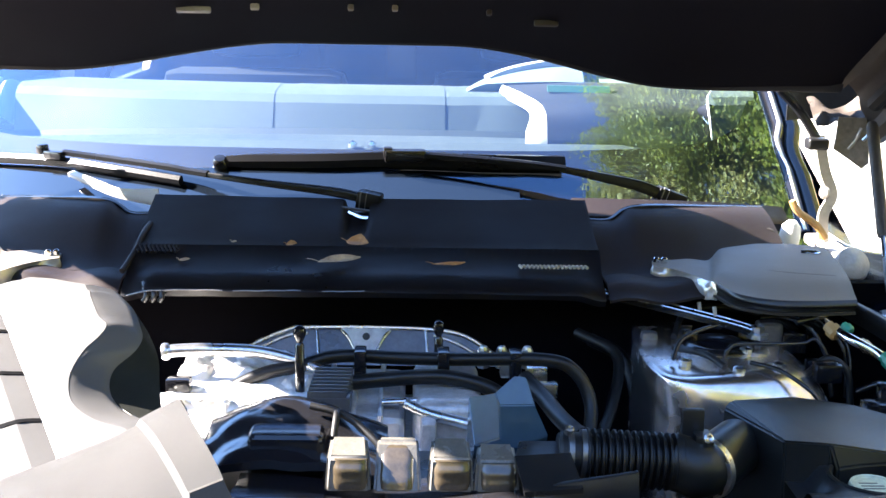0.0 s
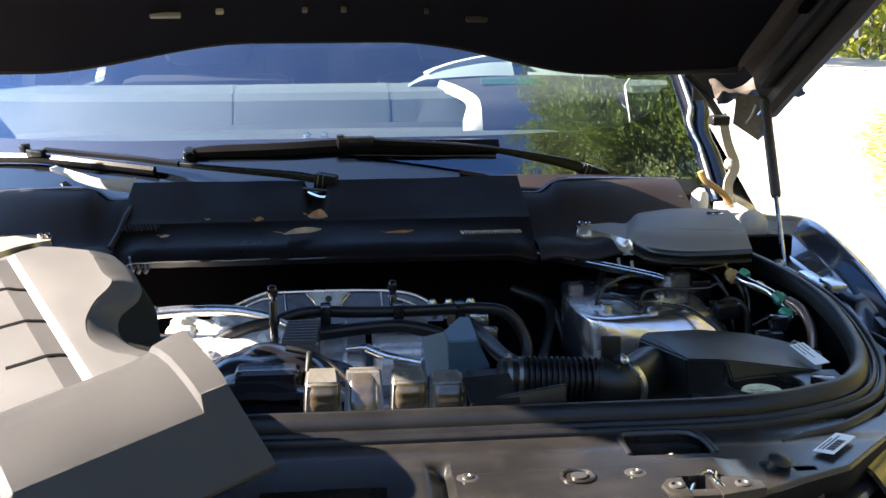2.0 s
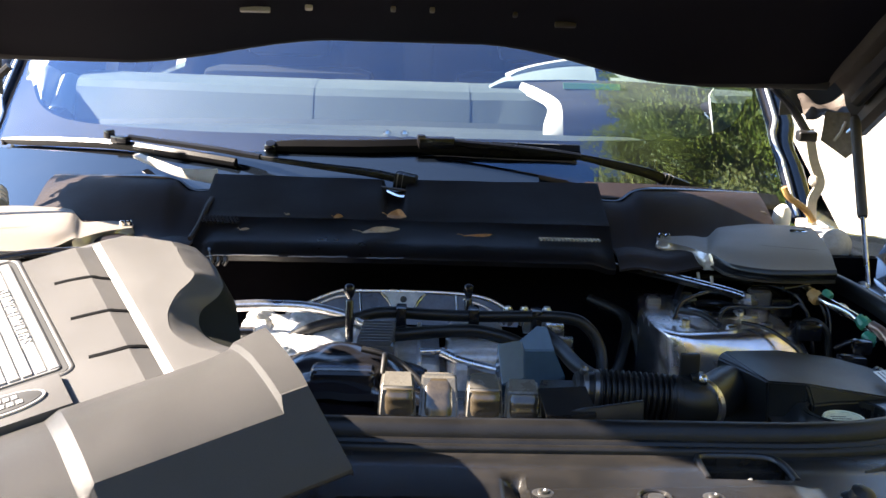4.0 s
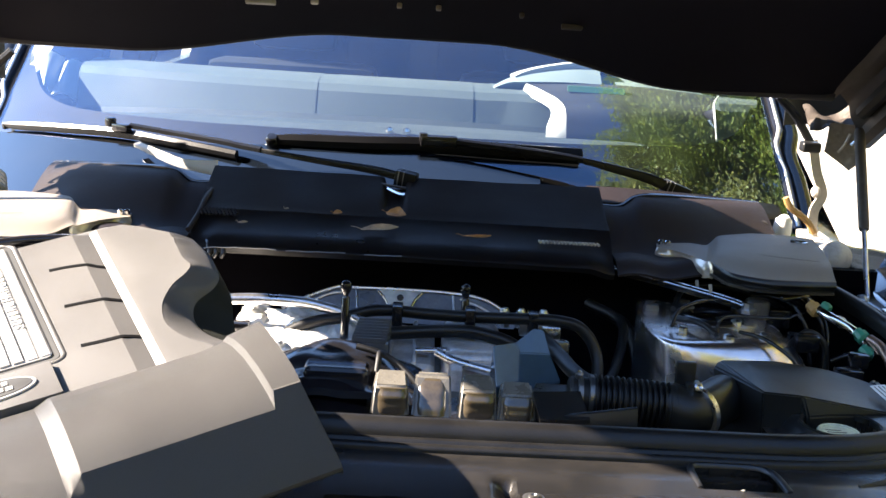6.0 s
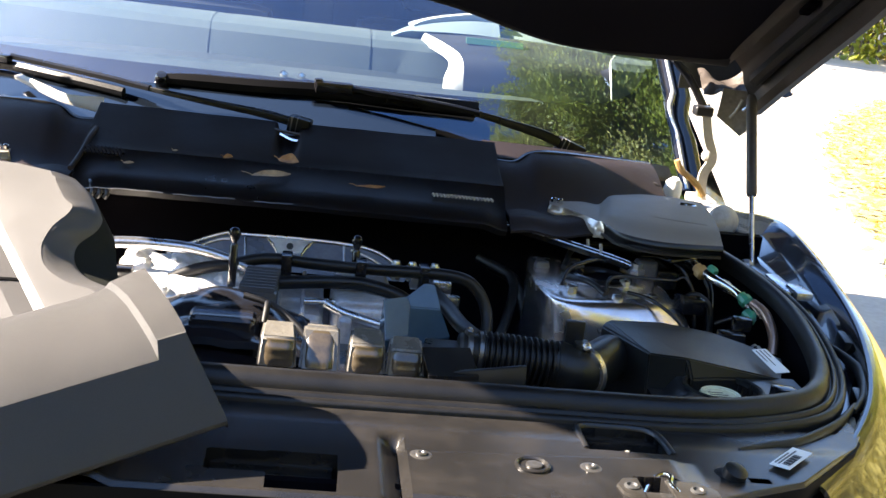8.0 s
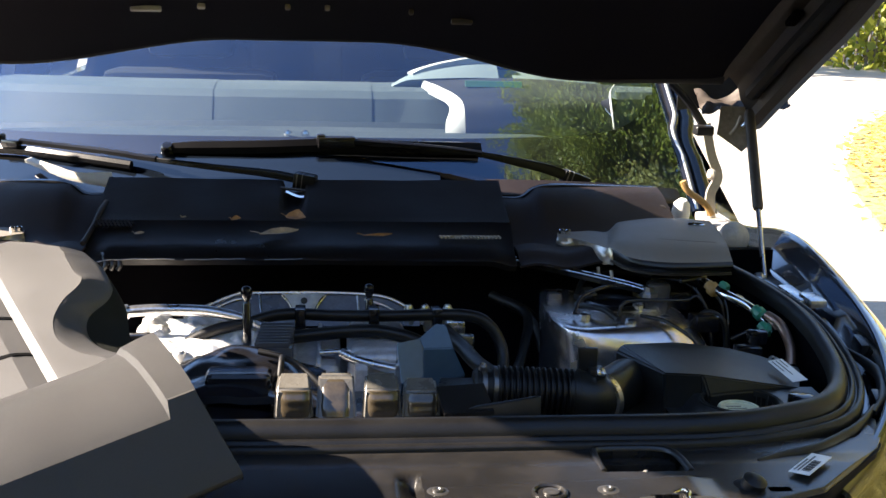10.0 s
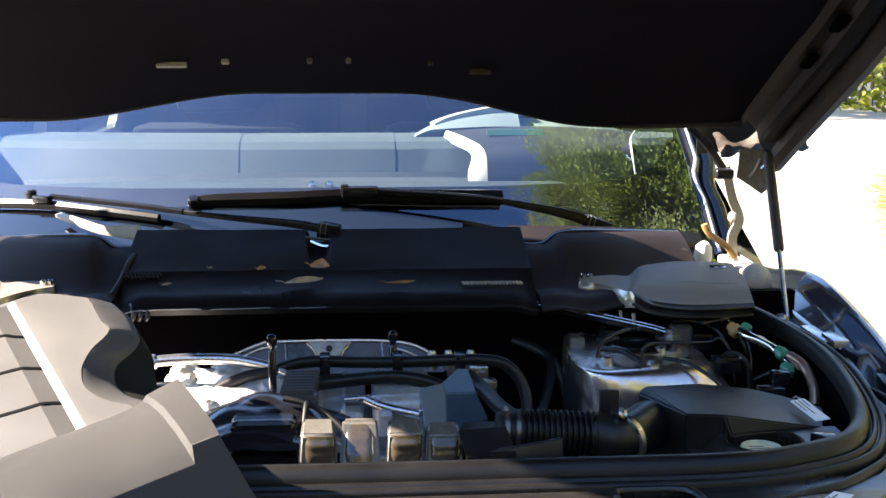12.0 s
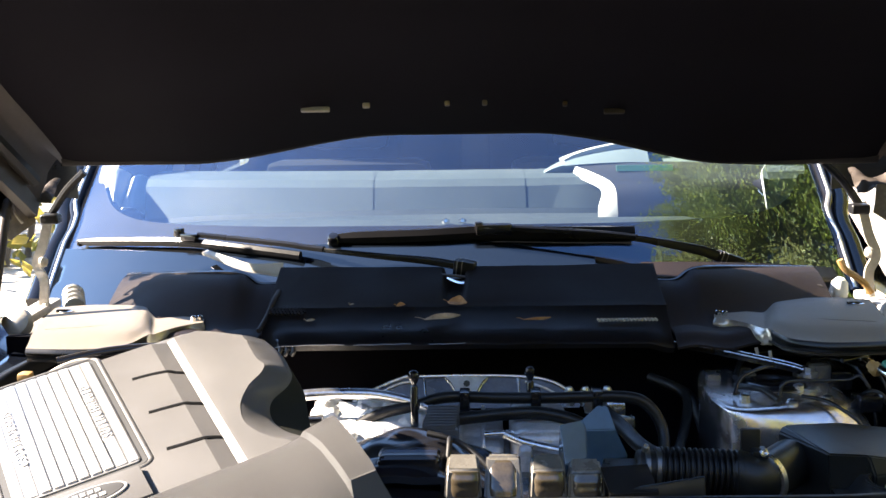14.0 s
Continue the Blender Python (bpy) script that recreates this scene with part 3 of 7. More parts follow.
# paper label on the gutter
bm = bmesh.new()
vm = Matrix.Translation((0.573, 0.9385, 1.004)) @ Matrix.Rotation(radians(47), 4, "Z") @ Matrix.Rotation(radians(-4), 4, "X")
box(bm, (-0.033, 0.033), (-0.0115, 0.0115), (0.0004, 0.0015), 0.0003, vm)
vl = part("paper_label", bm, PAPER, car, "white paper label with bar code")
for i in range(14):
    bm = bmesh.new()
    box(bm, (-0.024 + 0.0026 * i, -0.0228 + 0.0026 * i + 0.0007 * (i * 7 % 3)), (-0.008, 0.001), (0.0016, 0.0019), 0, vm)
    part("bar", bm, INK, vl)
bm = bmesh.new()
box(bm, (-0.026, 0.024), (0.003, 0.005), (0.0016, 0.0019), 0, vm)
box(bm, (-0.026, 0.012), (0.007, 0.009), (0.0016, 0.0019), 0, vm)
part("print_line", bm, COVER, vl)
# rubber stop and duct beside the slam panel
bm = bmesh.new()
lathe(bm, (0.487, 0.9, 0.975), (0.2, -0.3, 1), [(0.02, 0), (0.02, 0.02), (0.013, 0.026), (0.013, 0.036), (0.006, 0.04), (0, 0.04)], 16)
part("rubber_stop", bm, RUBBER, slam, "black rubber stop")
bm = bmesh.new()
box(bm, (0.50, 0.54), (0.872, 0.90), (0.96, 1.0), 0.008, None, 3)
part("catch_box", bm, BLACK_GLOSS, slam, "glossy black catch box")

# black front face below the panel's edge
bm = bmesh.new()
sheet(bm, lambda u, v: (-0.69 + 1.38 * u, panel_front(-0.69 + 1.38 * u) - 0.001 + 0.014 * v * v, 0.9955 - 0.036 * v), 80, 5, (0, 0.006, 0))
part("panel_front_face", bm, FRIT_BLACK, slam, "black front face of the slam panel", smooth=60)

# grille of hexagonal cells under the slam panel
bm = bmesh.new()
sheet(bm, lambda u, v: (-0.66 + 1.32 * u, front(-0.66 + 1.32 * u) + 0.028 - 0.05 * v, 0.985 - 0.36 * v), 60, 6, (0, 0.01, 0))
part("grille_backing", bm, LINER, car, "black grille backing")
bm = bmesh.new()
line = [Vector((x, front(x) + 0.012, 0.975)) for x in [-0.68 + 1.36 * i / 60 for i in range(61)]]
sweep(bm, line, [(-0.012, -0.02), (-0.012, -0.012), (0.0, -0.008), (0.016, -0.012), (0.019, -0.018), (0.012, -0.026)])
part("grille_lip", bm, GRILLE, car, "satin black grille lip", smooth=40)
HEX = [(-0.04, 0.008), (0.006, 0.018), (0.04, 0.008), (0.04, -0.008), (-0.006, -0.018), (-0.04, -0.008)]


def grille_cell_mesh():
    bm = bmesh.new()
    loops = []
    for k, d in ((1.0, 0.012), (1.0, -0.010), (0.97, -0.013), (0.9, -0.013), (0.87, -0.008), (0.86, 0.012)):
        kx, kz = k, 1 - (1 - k) * 2.0
        loops.append([bm.verts.new((x * kx, d, z * kz)) for x, z in HEX])
    for a, b in zip(loops, loops[1:]):
        for j in range(6):
            bm.faces.new((a[j], a[(j + 1) % 6], b[(j + 1) % 6], b[j]))
    me = bpy.data.meshes.new("grille_cell")
    bmesh.ops.recalc_face_normals(bm, faces=bm.faces)
    bm.to_mesh(me)
    bm.free()
    me.materials.append(GRILLE)
    return me


cell = grille_cell_mesh()
for row in range(6):
    for col in range(-6, 7):
        x = col * 0.0985 + (0.049 if row % 2 else 0) + 0.03
        if abs(x) > 0.6:
            continue
        z = 0.938 - 0.0405 * row
        ob = new("grille_cell", cell)
        slope = (front(x + 0.02) - front(x - 0.02)) / 0.04
        ob.matrix_basis = Matrix.Translation((x, front(x) - 0.003 - 0.007 * row, z)) @ Matrix.Rotation(math.atan(slope), 4, "Z") @ Matrix.Rotation(radians(-8), 4, "X")
        ob.parent = car
bm = bmesh.new()
sheet(bm, lambda u, v: (-0.72 + 1.44 * u, front(-0.72 + 1.44 * u) - 0.03 - 0.05 * math.sin(math.pi * v), 0.72 - 0.42 * v), 50, 10, (0, 0.01, 0))
part("bumper", bm, PAINT, car, "dark painted lower bumper")

# inner walls and floor of the engine bay
bm = bmesh.new()
box(bm, (-0.72, 0.72), (1.06, 1.72), (0.5, 0.52), 0)
part("bay_floor", bm, BLACK, car, "grimy dark engine bay floor")
bm = bmesh.new()
box(bm, (-0.8, 0.8), (1.70, 1.72), (0.5, 1.07), 0)
part("bulkhead", bm, LINER, car, "black insulated bulkhead")
bm = bmesh.new()
box(bm, (-0.7, 0.7), (1.05, 1.06), (0.5, 0.99), 0)
part("radiator_shroud", bm, BLACK, car)

# ---- cowl ----
CP = [(1.622, 1.06), (1.617, 1.069), (1.622, 1.076), (1.66, 1.087), (1.705, 1.103), (1.718, 1.112), (1.73, 1.118), (1.80, 1.137), (1.85, 1.152), (1.862, 1.156), (1.866, 1.152), (1.862, 1.12)]


def cowl_at(i, x):
    y, z = CP[i]
    curve = 0.10 * (abs(x) / 0.34) ** 2 * 0.16
    dip = 0.010 * ease(0.30, 0.34, abs(x)) if i < 4 else 0
    notch = 0.022 * ease(0.022, 0.012, abs(x + 0.02)) if i in (7, 8, 9, 10) else 0
    return Vector((x, y + curve * (1 if i > 5 else -0.3) + 0.012 * ease(0.3, 0.36, abs(x)) * (i < 3), z - dip - notch + 0.0015 * noise.noise((x * 14, i * 0.7, 3))))


bm = bmesh.new()
xs = [-0.345 + 0.69 * i / 138 for i in range(139)]


def cowl_strip(i0, i1):
    bm = bmesh.new()
    rows = [[bm.verts.new(cowl_at(i, x)) for i in range(i0, i1)] for x in xs]
    for a, b in zip(rows, rows[1:]):
        for j in range(i1 - i0 - 1):
            bm.faces.new((a[j], b[j], b[j + 1], a[j + 1]))
    bmesh.ops.solidify(bm, geom=bm.faces[:], thickness=0.004)
    return bm


bm.free()
cowl = part("cowl_panel", cowl_strip(5, len(CP)), COWL, car, "weathered black plastic cowl panel below windscreen", smooth=50)
part("cowl_shelf", cowl_strip(0, 6), COWL_SATIN, cowl, "satin front shelf of the cowl", smooth=50)
# perforated strips of the cowl, each a row of small teeth
for x0, x1, yv in ((-0.335, -0.28, 1.70), (0.225, 0.325, 1.672)):
    bm = bmesh.new()
    k = int((x1 - x0) / 0.006) + 1
    for i in range(k):
        x = x0 + 0.006 * i
        z = 1.0905 + (yv - 1.66) * 0.35
        for r in range(3 if x0 < 0 else 1):
            m = Matrix.Translation((x + 0.003 * (r % 2), yv + 0.006 * r, z + 0.0025 * r)) @ Matrix.Rotation(radians(28), 4, "X") @ Matrix.Rotation(radians(35), 4, "Z")
            box(bm, (-0.0016, 0.0016), (-0.0034, 0.0034), (0, 0.0035), 0, m)
    part("cowl_mesh", bm, HINGE if x0 > 0 else COWL, cowl, "perforated mesh strip")
# crumpled fold and curls at the end of the shelf
bm = bmesh.new()
tube(bm, [(-0.334, 1.785, 1.128), (-0.336, 1.745, 1.122), (-0.339, 1.715, 1.109), (-0.344, 1.685, 1.096), (-0.349, 1.656, 1.086)], 0.0045, 8)
part("shelf_fold", bm, COWL, cowl, "upright crumpled fold at the end of the cowl", smooth=60)
for k in range(3):
    bm = bmesh.new()
    tube(bm, [(-0.316 + 0.011 * k, 1.64, 1.074), (-0.310 + 0.011 * k, 1.622, 1.072), (-0.306 + 0.011 * k, 1.612, 1.062), (-0.310 + 0.011 * k, 1.612, 1.054)], 0.0038, 8)
    part("shelf_curl", bm, COWL_SATIN, cowl, "small drooping curl of plastic", smooth=60)
# thin bright line along the front edge of the shelf
for x0, x1 in ((-0.335, -0.20), (-0.185, -0.09), (-0.06, 0.0)):
    bm = bmesh.new()
    tube(bm, [cowl_at(1, x0 + (x1 - x0) * i / 8) + Vector((0, -0.0015, 0.002 + 0.0004 * math.sin(i * 2.1 + x0 * 40))) for i in range(9)], 0.0009, 6)
    part("shelf_edge", bm, BOLT, cowl, "thin bright line on the front edge")
# little bolts along the front of the cowl
for x in (-0.19, 0.02, 0.13):
    bm = bmesh.new()
    lathe(bm, (x, 1.632, 1.071), (0, -0.3, 1), [(0.005, 0), (0.005, 0.004), (0.003, 0.006), (0, 0.006)], 12)
    part("cowl_clip", bm, BLACK, cowl)
for sgn in (1, -1):
    # side pieces, lower and swept back
    def side_cowl(u, v, sgn=sgn):
        x = 0.345 + 0.335 * u
        y = 1.70 + 0.165 * v + 0.18 * u * u * (0.4 + 0.6 * v)
        z = 1.070 + 0.078 * ease(0.1, 1.0, v) - 0.032 * u * u * v - 0.022 * (1 - ease(0.12, 0.22, u)) * v
        return (sgn * x, y, z)
    bm = bmesh.new()
    sheet(bm, side_cowl, 30, 10, (0, 0.002, -0.004))
    part("cowl_side", bm, COWL, car, "black plastic side piece of the cowl", smooth=50)
    bm = bmesh.new()
    sheet(bm, lambda u, v: (sgn * (0.352 + 0.16 * u), 1.628 + 0.078 * v + 0.02 * u, 1.058 + 0.016 * ease(0.0, 0.5, v) + 0.004 * math.sin(9 * u)), 14, 8, (0, 0, -0.004))
    part("side_shelf", bm, COWL, car, "satin black shelf beside the cowl", smooth=50)
    bm = bmesh.new()
    line = spline([(sgn * x, y, z) for x, y, z in ((0.345, 1.866, 1.126), (0.383, 1.868, 1.126), (0.41, 1.874, 1.142), (0.45, 1.884, 1.146), (0.56, 1.945, 1.134), (0.68, 2.045, 1.114))], 6)
    sweep(bm, line, [(0.005, -0.006), (0.005, 0.002), (0.0, 0.004), (-0.005, 0.002), (-0.005, -0.006)])
    part("cowl_lip", bm, BLACK_GLOSS, car, smooth=60)
    # trim strip between cowl and glass
    bm = bmesh.new()
    sheet(bm, lambda u, v: (sgn * (0.33 + 0.45 * u), 1.885 + 0.05 * v + 0.30 * u * u, 1.128 + 0.02 * v - 0.07 * u * u), 24, 3, (0, 0, -0.004))
    if sgn > 0:
        part("glass_edge_trim", bm, COWL, car, "black trim strip below the glass", smooth=60)
    else:
        bm.free()
    if sgn < 0:
        # wedge of sunlight on the trim, drawn as a separate pale strip
        bm = bmesh.new()
        hi, lo_ = spline([(-0.515, 2.030, 1.1653), (-0.451, 1.955, 1.1613), (-0.405, 1.915, 1.1570), (-0.342, 1.888, 1.1630)], 8), spline([(-0.527, 2.030, 1.1609), (-0.441, 1.945, 1.1466), (-0.394, 1.905, 1.1439), (-0.341, 1.873, 1.1418)], 8)
        sheet(bm, lambda u, v: hi[int(u * (len(hi) - 1))].lerp(lo_[int(u * (len(hi) - 1))], v), len(hi) - 1, 3, (0, 0.004, -0.006))
        part("sunlit_wedge", bm, TRIM_GREY, car, "pale strip in the shape of a sunlit wedge below the glass", smooth=60)

# grey covers over the suspension towers
BACK_EDGE = [(0.436, 1.764), (0.455, 1.786), (0.480, 1.786), (0.505, 1.779), (0.523, 1.772), (0.545, 1.807), (0.570, 1.850), (0.62, 1.865), (0.68, 1.866), (0.731, 1.845)]
FOLD_EDGE = [(0.432, 1.737), (0.448, 1.7246), (0.465, 1.708), (0.480, 1.6845), (0.495, 1.651), (0.505, 1.634), (0.526, 1.586), (0.570, 1.5585), (0.625, 1.557), (0.6835, 1.565)]
for sgn in (1, -1):
    bk_, fr_ = spline([(x, y, 0) for x, y in BACK_EDGE], 6), spline([(x, y, 0) for x, y in FOLD_EDGE], 6)

    def tower(u, v, sgn=sgn, bk_=bk_, fr_=fr_):
        f = u * (len(bk_) - 1)
        i = min(int(f), len(bk_) - 2)
        p, q = fr_[i].lerp(fr_[i + 1], f - i), bk_[i].lerp(bk_[i + 1], f - i)
        e = p.lerp(q, v)
        z = 1.084 + 0.006 * ease(0.45, 0.62, u) + 0.006 * math.sin(math.pi * v) * ease(0.45, 0.7, u) - 0.008 * ease(0.25, 0.0, v) * ease(0.5, 0.65, u)
        return (sgn * e.x, e.y, z)

    def skirt(u, v, sgn=sgn):
        q = tower(0.55 + 0.45 * u, 0)
        return (q[0], q[1] - 0.006 * math.sin(math.pi * min(1, 1.5 * v)) + 0.004 * v, q[2] - 0.0005 - 0.020 * v)

    def neck(u, v, sgn=sgn):
        q = tower(0.56 * u, 0)
        b = (0.002 * math.sin(math.pi * v * 0.9) + 0.0035 * math.cos(3.0 * math.pi * (u - 0.1))) * min(1.0, 3 * v)
        return (q[0] - sgn * b * 0.8, q[1] - b, q[2] - 0.0005 - (0.019 + 0.008 * ease(0.0, 0.25, u)) * v)
    tc_ = thing("tower_cover", "grey moulded plastic cover over the suspension tower", "engine bay cover", group="tower covers")
    tc_.location.x = 0.0 if sgn > 0 else -0.03
    bm = bmesh.new()
    sheet(bm, tower, 60, 24, (0, 0, -0.004))
    part("cover_shell", bm, TOWER, tc_, smooth=20)
    bm = bmesh.new()
    sheet(bm, skirt, 60, 6, (0, 0.004, 0))
    part("cover_skirt", bm, BLACK, tc_, "dark folded front skirt", smooth=40)
    bm = bmesh.new()
    sweep(bm, [Vector(skirt(i / 40, 1.0)) for i in range(41)], [(-0.003, -0.002), (-0.003, 0.002), (0.003, 0.002), (0.003, -0.002)])
    part("skirt_rim", bm, PRIMER, tc_, "thin lower rim", smooth=40)
    bm = bmesh.new()
    sheet(bm, neck, 30, 8, (0, 0.004, 0))
    part("end_box", bm, NECK, tc_, "shiny brownish front of the neck", smooth=50)
    bm = bmesh.new()
    sweep(bm, spline([(sgn * 0.545, 1.745, 1.092), (sgn * 0.56, 1.70, 1.0935), (sgn * 0.60, 1.665, 1.0945), (sgn * 0.68, 1.645, 1.094)], 6), [(-0.004, -0.003), (0, 0.0012), (0.004, -0.003)])
    part("fold_line", bm, TOWER, tc_, smooth=60)
    bm = bmesh.new()
    lathe(bm, (sgn * 0.692, 1.788, 1.09), (0, 0, 1), [(0.013, 0), (0.013, 0.004), (0.009, 0.006), (0.006, 0.003), (0.0, 0.003)], 16)
    box(bm, (sgn * 0.692 - 0.018, sgn * 0.692 + 0.006), (1.785, 1.791), (1.092, 1.099), 0.002)
    fst = part("fastener", bm, BLACK_GLOSS, tc_, "black twist fastener")
    bm = bmesh.new()
    lathe(bm, (sgn * 0.692, 1.788, 1.0945), (0, 0, 1), [(0.0125, 0), (0.0125, 0.002), (0.0095, 0.0025), (0.0095, 0)], 16)
    part("fastener_ring", bm, CHROME, fst, "bright ring of the fastener")
    for bx, by in ((0.441, 1.755), (0.452, 1.752)):
        bm = bmesh.new()
        lathe(bm, (sgn * bx, by, 1.083), (0, 0, 1), [(0.005, 0), (0.005, 0.008), (0.003, 0.010), (0, 0.010)], 10)
        part("screw", bm, CHROME, tc_, "bright screw")
    for px_, py_ in ((0.452, 1.70), (0.486, 1.655), (0.503, 1.632)):
        bm = bmesh.new()
        tube(bm, [(sgn * px_, py_, 1.05), (sgn * (px_ + 0.001), py_ - 0.004, 1.038), (sgn * (px_ - 0.002), py_ - 0.006, 1.030)], 0.003, 8)
        part("pin", bm, HINGE, tc_, "small bright pin")

# ---- windscreen, pillars, roof, cabin ----
def glass(u, v):
    x = -0.865 + 1.73 * u
    k = (x / 0.8) ** 2
    return Vector((-0.047 + x, 1.925 + 0.27 * k + (0.86 - 0.06 * k) * v, 1.150 - 0.075 * k + (0.56 - 0.03 * k) * v - 0.05 * v * v - 0.14 * max(0.0, 0.2 - max(v, 0.0)) ** 2))


bm = bmesh.new()
sheet(bm, lambda u, v: glass(u, -0.10 + 1.10 * v), 48, 60)
wind = part("windscreen", bm, GLASS, car, "raked windscreen mirroring blue sky and trees", smooth=80)
wind.visible_shadow = False
# black printed border: broad along the bottom, rounded in the corners
FRIT = [(0.012, 1.0), (0.012, 0.44), (0.03, 0.36), (0.052, 0.28), (0.075, 0.233), (0.111, 0.195), (0.16, 0.17), (0.22, 0.151), (0.325, 0.13), (0.5, 0.12)]
FRIT = FRIT + [(1 - u, v) for u, v in reversed(FRIT[:-1])]
inner = spline([(u, v, 0) for u, v in FRIT], 5)
bm = bmesh.new()
rows = []
for p in inner:
    u, v = p.x, p.y
    if v > 0.3:
        ou, ov = (0.0 if u < 0.5 else 1.0), v
    else:
        w = ease(0.0, 0.3, v)
        ou, ov = (u - 0.5) * (1 + 0.12 * (1 - w)) + 0.5, -0.1 + (v + 0.1) * max(0.0, (v - 0.2) / 0.1) if v > 0.2 else -0.1
        ou = min(1.0, max(0.0, ou)) if v < 0.2 else (0.0 if u < 0.5 else 1.0)
    rows.append([bm.verts.new(glass(u + (ou - u) * j / 4, v + (ov - v) * j / 4) + Vector((0, 0.004, -0.007))) for j in range(5)])
for q0, q1 in zip(rows, rows[1:]):
    for j in range(4):
        bm.faces.new((q0[j], q1[j], q1[j + 1], q0[j + 1]))
part("glass_border", bm, FRIT_BLACK, wind, "black printed border of the glass", smooth=80)
for sgn in (1, -1):
    u = 0.0 if sgn < 0 else 1.0
    line = [glass(u, v / 20) + Vector((sgn * (0.010 - 0.017 * ease(5.6, 4.2, v) + 0.006 * ease(3.4, 2.6, v)), 0.0, 0.002)) for v in [-1 + 0.5 * k for k in range(43)]]
    bm = bmesh.new()
    sweep(bm, line, [(-0.012, -0.03), (-0.012, 0.004), (-0.006, 0.009), (0.006, 0.009), (0.010, 0.004), (0.010, -0.03)])
    pil = part("pillar_trim", bm, BLACK_GLOSS, car, "glossy black windscreen pillar trim", smooth=50)
    bm = bmesh.new()
    sweep(bm, [p + Vector((sgn * -0.001, 0.0, 0.007)) for p in line], [(-0.004, -0.02), (-0.004, 0.003), (0.0, 0.005), (0.004, 0.003), (0.004, -0.02)])
    part("bright_line", bm, SILVER_PAINT, pil, "bright strip along the pillar", smooth=50)
    bm = bmesh.new()
    sweep(bm, [p + Vector((sgn * 0.034, 0.02, -0.010)) for p in line], [(-0.018, -0.034), (-0.018, 0.006), (-0.008, 0.014), (0.012, 0.012), (0.018, 0.004), (0.018, -0.034)])
    part("pillar", bm, BLACK_GLOSS, car, "dark windscreen pillar", smooth=60)
    # side of the cabin
    bm = bmesh.new()
    sheet(bm, lambda u, v: (sgn * (0.93 + 0.03 * math.sin(math.pi * u)), 2.62 + 2.78 * u, 1.12 - 0.77 * v), 16, 6, (-sgn * 0.05, 0, 0))
    part("door_skin", bm, PAINT, car, "dark painted door")
    bm = bmesh.new()
    sweep(bm, [Vector((sgn * (0.9 - 0.22 * t), 3.6 + 0.02 * t, 1.08 + 0.62 * t)) for t in (0, 0.5, 1)], [(-0.06, -0.02), (-0.06, 0.02), (0.06, 0.02), (0.06, -0.02)])
    part("door_pillar", bm, BLACK, car)
    bm = bmesh.new()
    sheet(bm, lambda u, v: (sgn * (0.9 - 0.22 * v), 4.2 + 1.2 * u - 0.1 * v, 0.95 + 0.75 * v), 6, 6, (-sgn * 0.03, 0, 0))
    part("rear_quarter", bm, PAINT, car)
bm = bmesh.new()
sheet(bm, lambda u, v: (-0.69 + 1.38 * u, 2.77 + 2.4 * v, 1.66 + 0.09 * math.sin(math.pi * min(1, 0.25 + v * 0.6)) - 0.05 * (2 * u - 1) ** 2), 20, 16, (0, 0, -0.04))
part("roof", bm, PAINT, car, "dark painted roof")
bm = bmesh.new()
box(bm, (-0.9, 0.9), (5.3, 5.42), (0.3, 1.68), 0.04)
part("tailgate", bm, PAINT, car)
bm = bmesh.new()
box(bm, (-0.88, 0.88), (2.1, 5.3), (0.3, 0.34), 0)
part("cabin_floor", bm, CABIN, car)
for sgn in (1, -1):
    bm = bmesh.new()
    box(bm, (sgn * 0.38 - 0.26, sgn * 0.38 + 0.26), (2.95, 3.45), (0.5, 0.65), 0.05)
    seat = part("seat", bm, CABIN, car, "black seat in the dark cabin")
    bm = bmesh.new()
    box(bm, (sgn * 0.38 - 0.26, sgn * 0.38 + 0.26), (3.35, 3.5), (0.6, 1.22), 0.05)
    part("backrest", bm, CABIN, seat)
    bm = bmesh.new()
    box(bm, (sgn * 0.38 - 0.13, sgn * 0.38 + 0.13), (3.4, 3.48), (1.25, 1.42), 0.04)
    part("headrest", bm, CABIN, seat)
# glossy black trim along the bottom of the glass, carried across as its dark reflection
bm = bmesh.new()
sheet(bm, lambda u, v: glass(0.005 + 0.665 * u, -0.10 + lerp([(0, 0.21), (0.3, 0.155), (0.5, 0.16), (0.8, 0.165), (1, 0.12)], u) * v) + Vector((0, -0.002, 0.0045)), 50, 8, (0, 0.0015, -0.0025))
part("scuttle_trim", bm, SCUTTLE, car, "glossy black trim along the bottom of the glass, extended to darken its reflection", smooth=60)
# tinted side glass
for sgn in (1, -1):
    bm = bmesh.new()
    sheet(bm, lambda u, v: (sgn * (0.965 - 0.19 * v) - 0.012, 2.30 + 2.2 * u + 1.12 * v * (1 - u), 0.98 + 0.72 * v), 10, 6)
    part("side_glass", bm, TINTED, car, "tinted side window", smooth=60)
# wheels
for sgn in (1, -1):
    for y in (1.72, 4.62):
        bm = bmesh.new()
        lathe(bm, (sgn * 0.72, y, 0.385), (sgn, 0, 0), [(0.24, 0), (0.36, 0.0), (0.385, 0.03), (0.385, 0.2), (0.36, 0.235), (0.26, 0.24), (0.24, 0.22), (0.24, 0)], 32)
        tyre = part("wheel", bm, RUBBER, car, "black tyre on a dark alloy rim")
        bm = bmesh.new()
        lathe(bm, (sgn * 0.72, y, 0.385), (sgn, 0, 0), [(0.241, 0.02), (0.241, 0.2), (0.22, 0.19), (0.08, 0.17), (0.05, 0.2), (0, 0.2)], 24)
        part("rim", bm, STEEL, tyre)
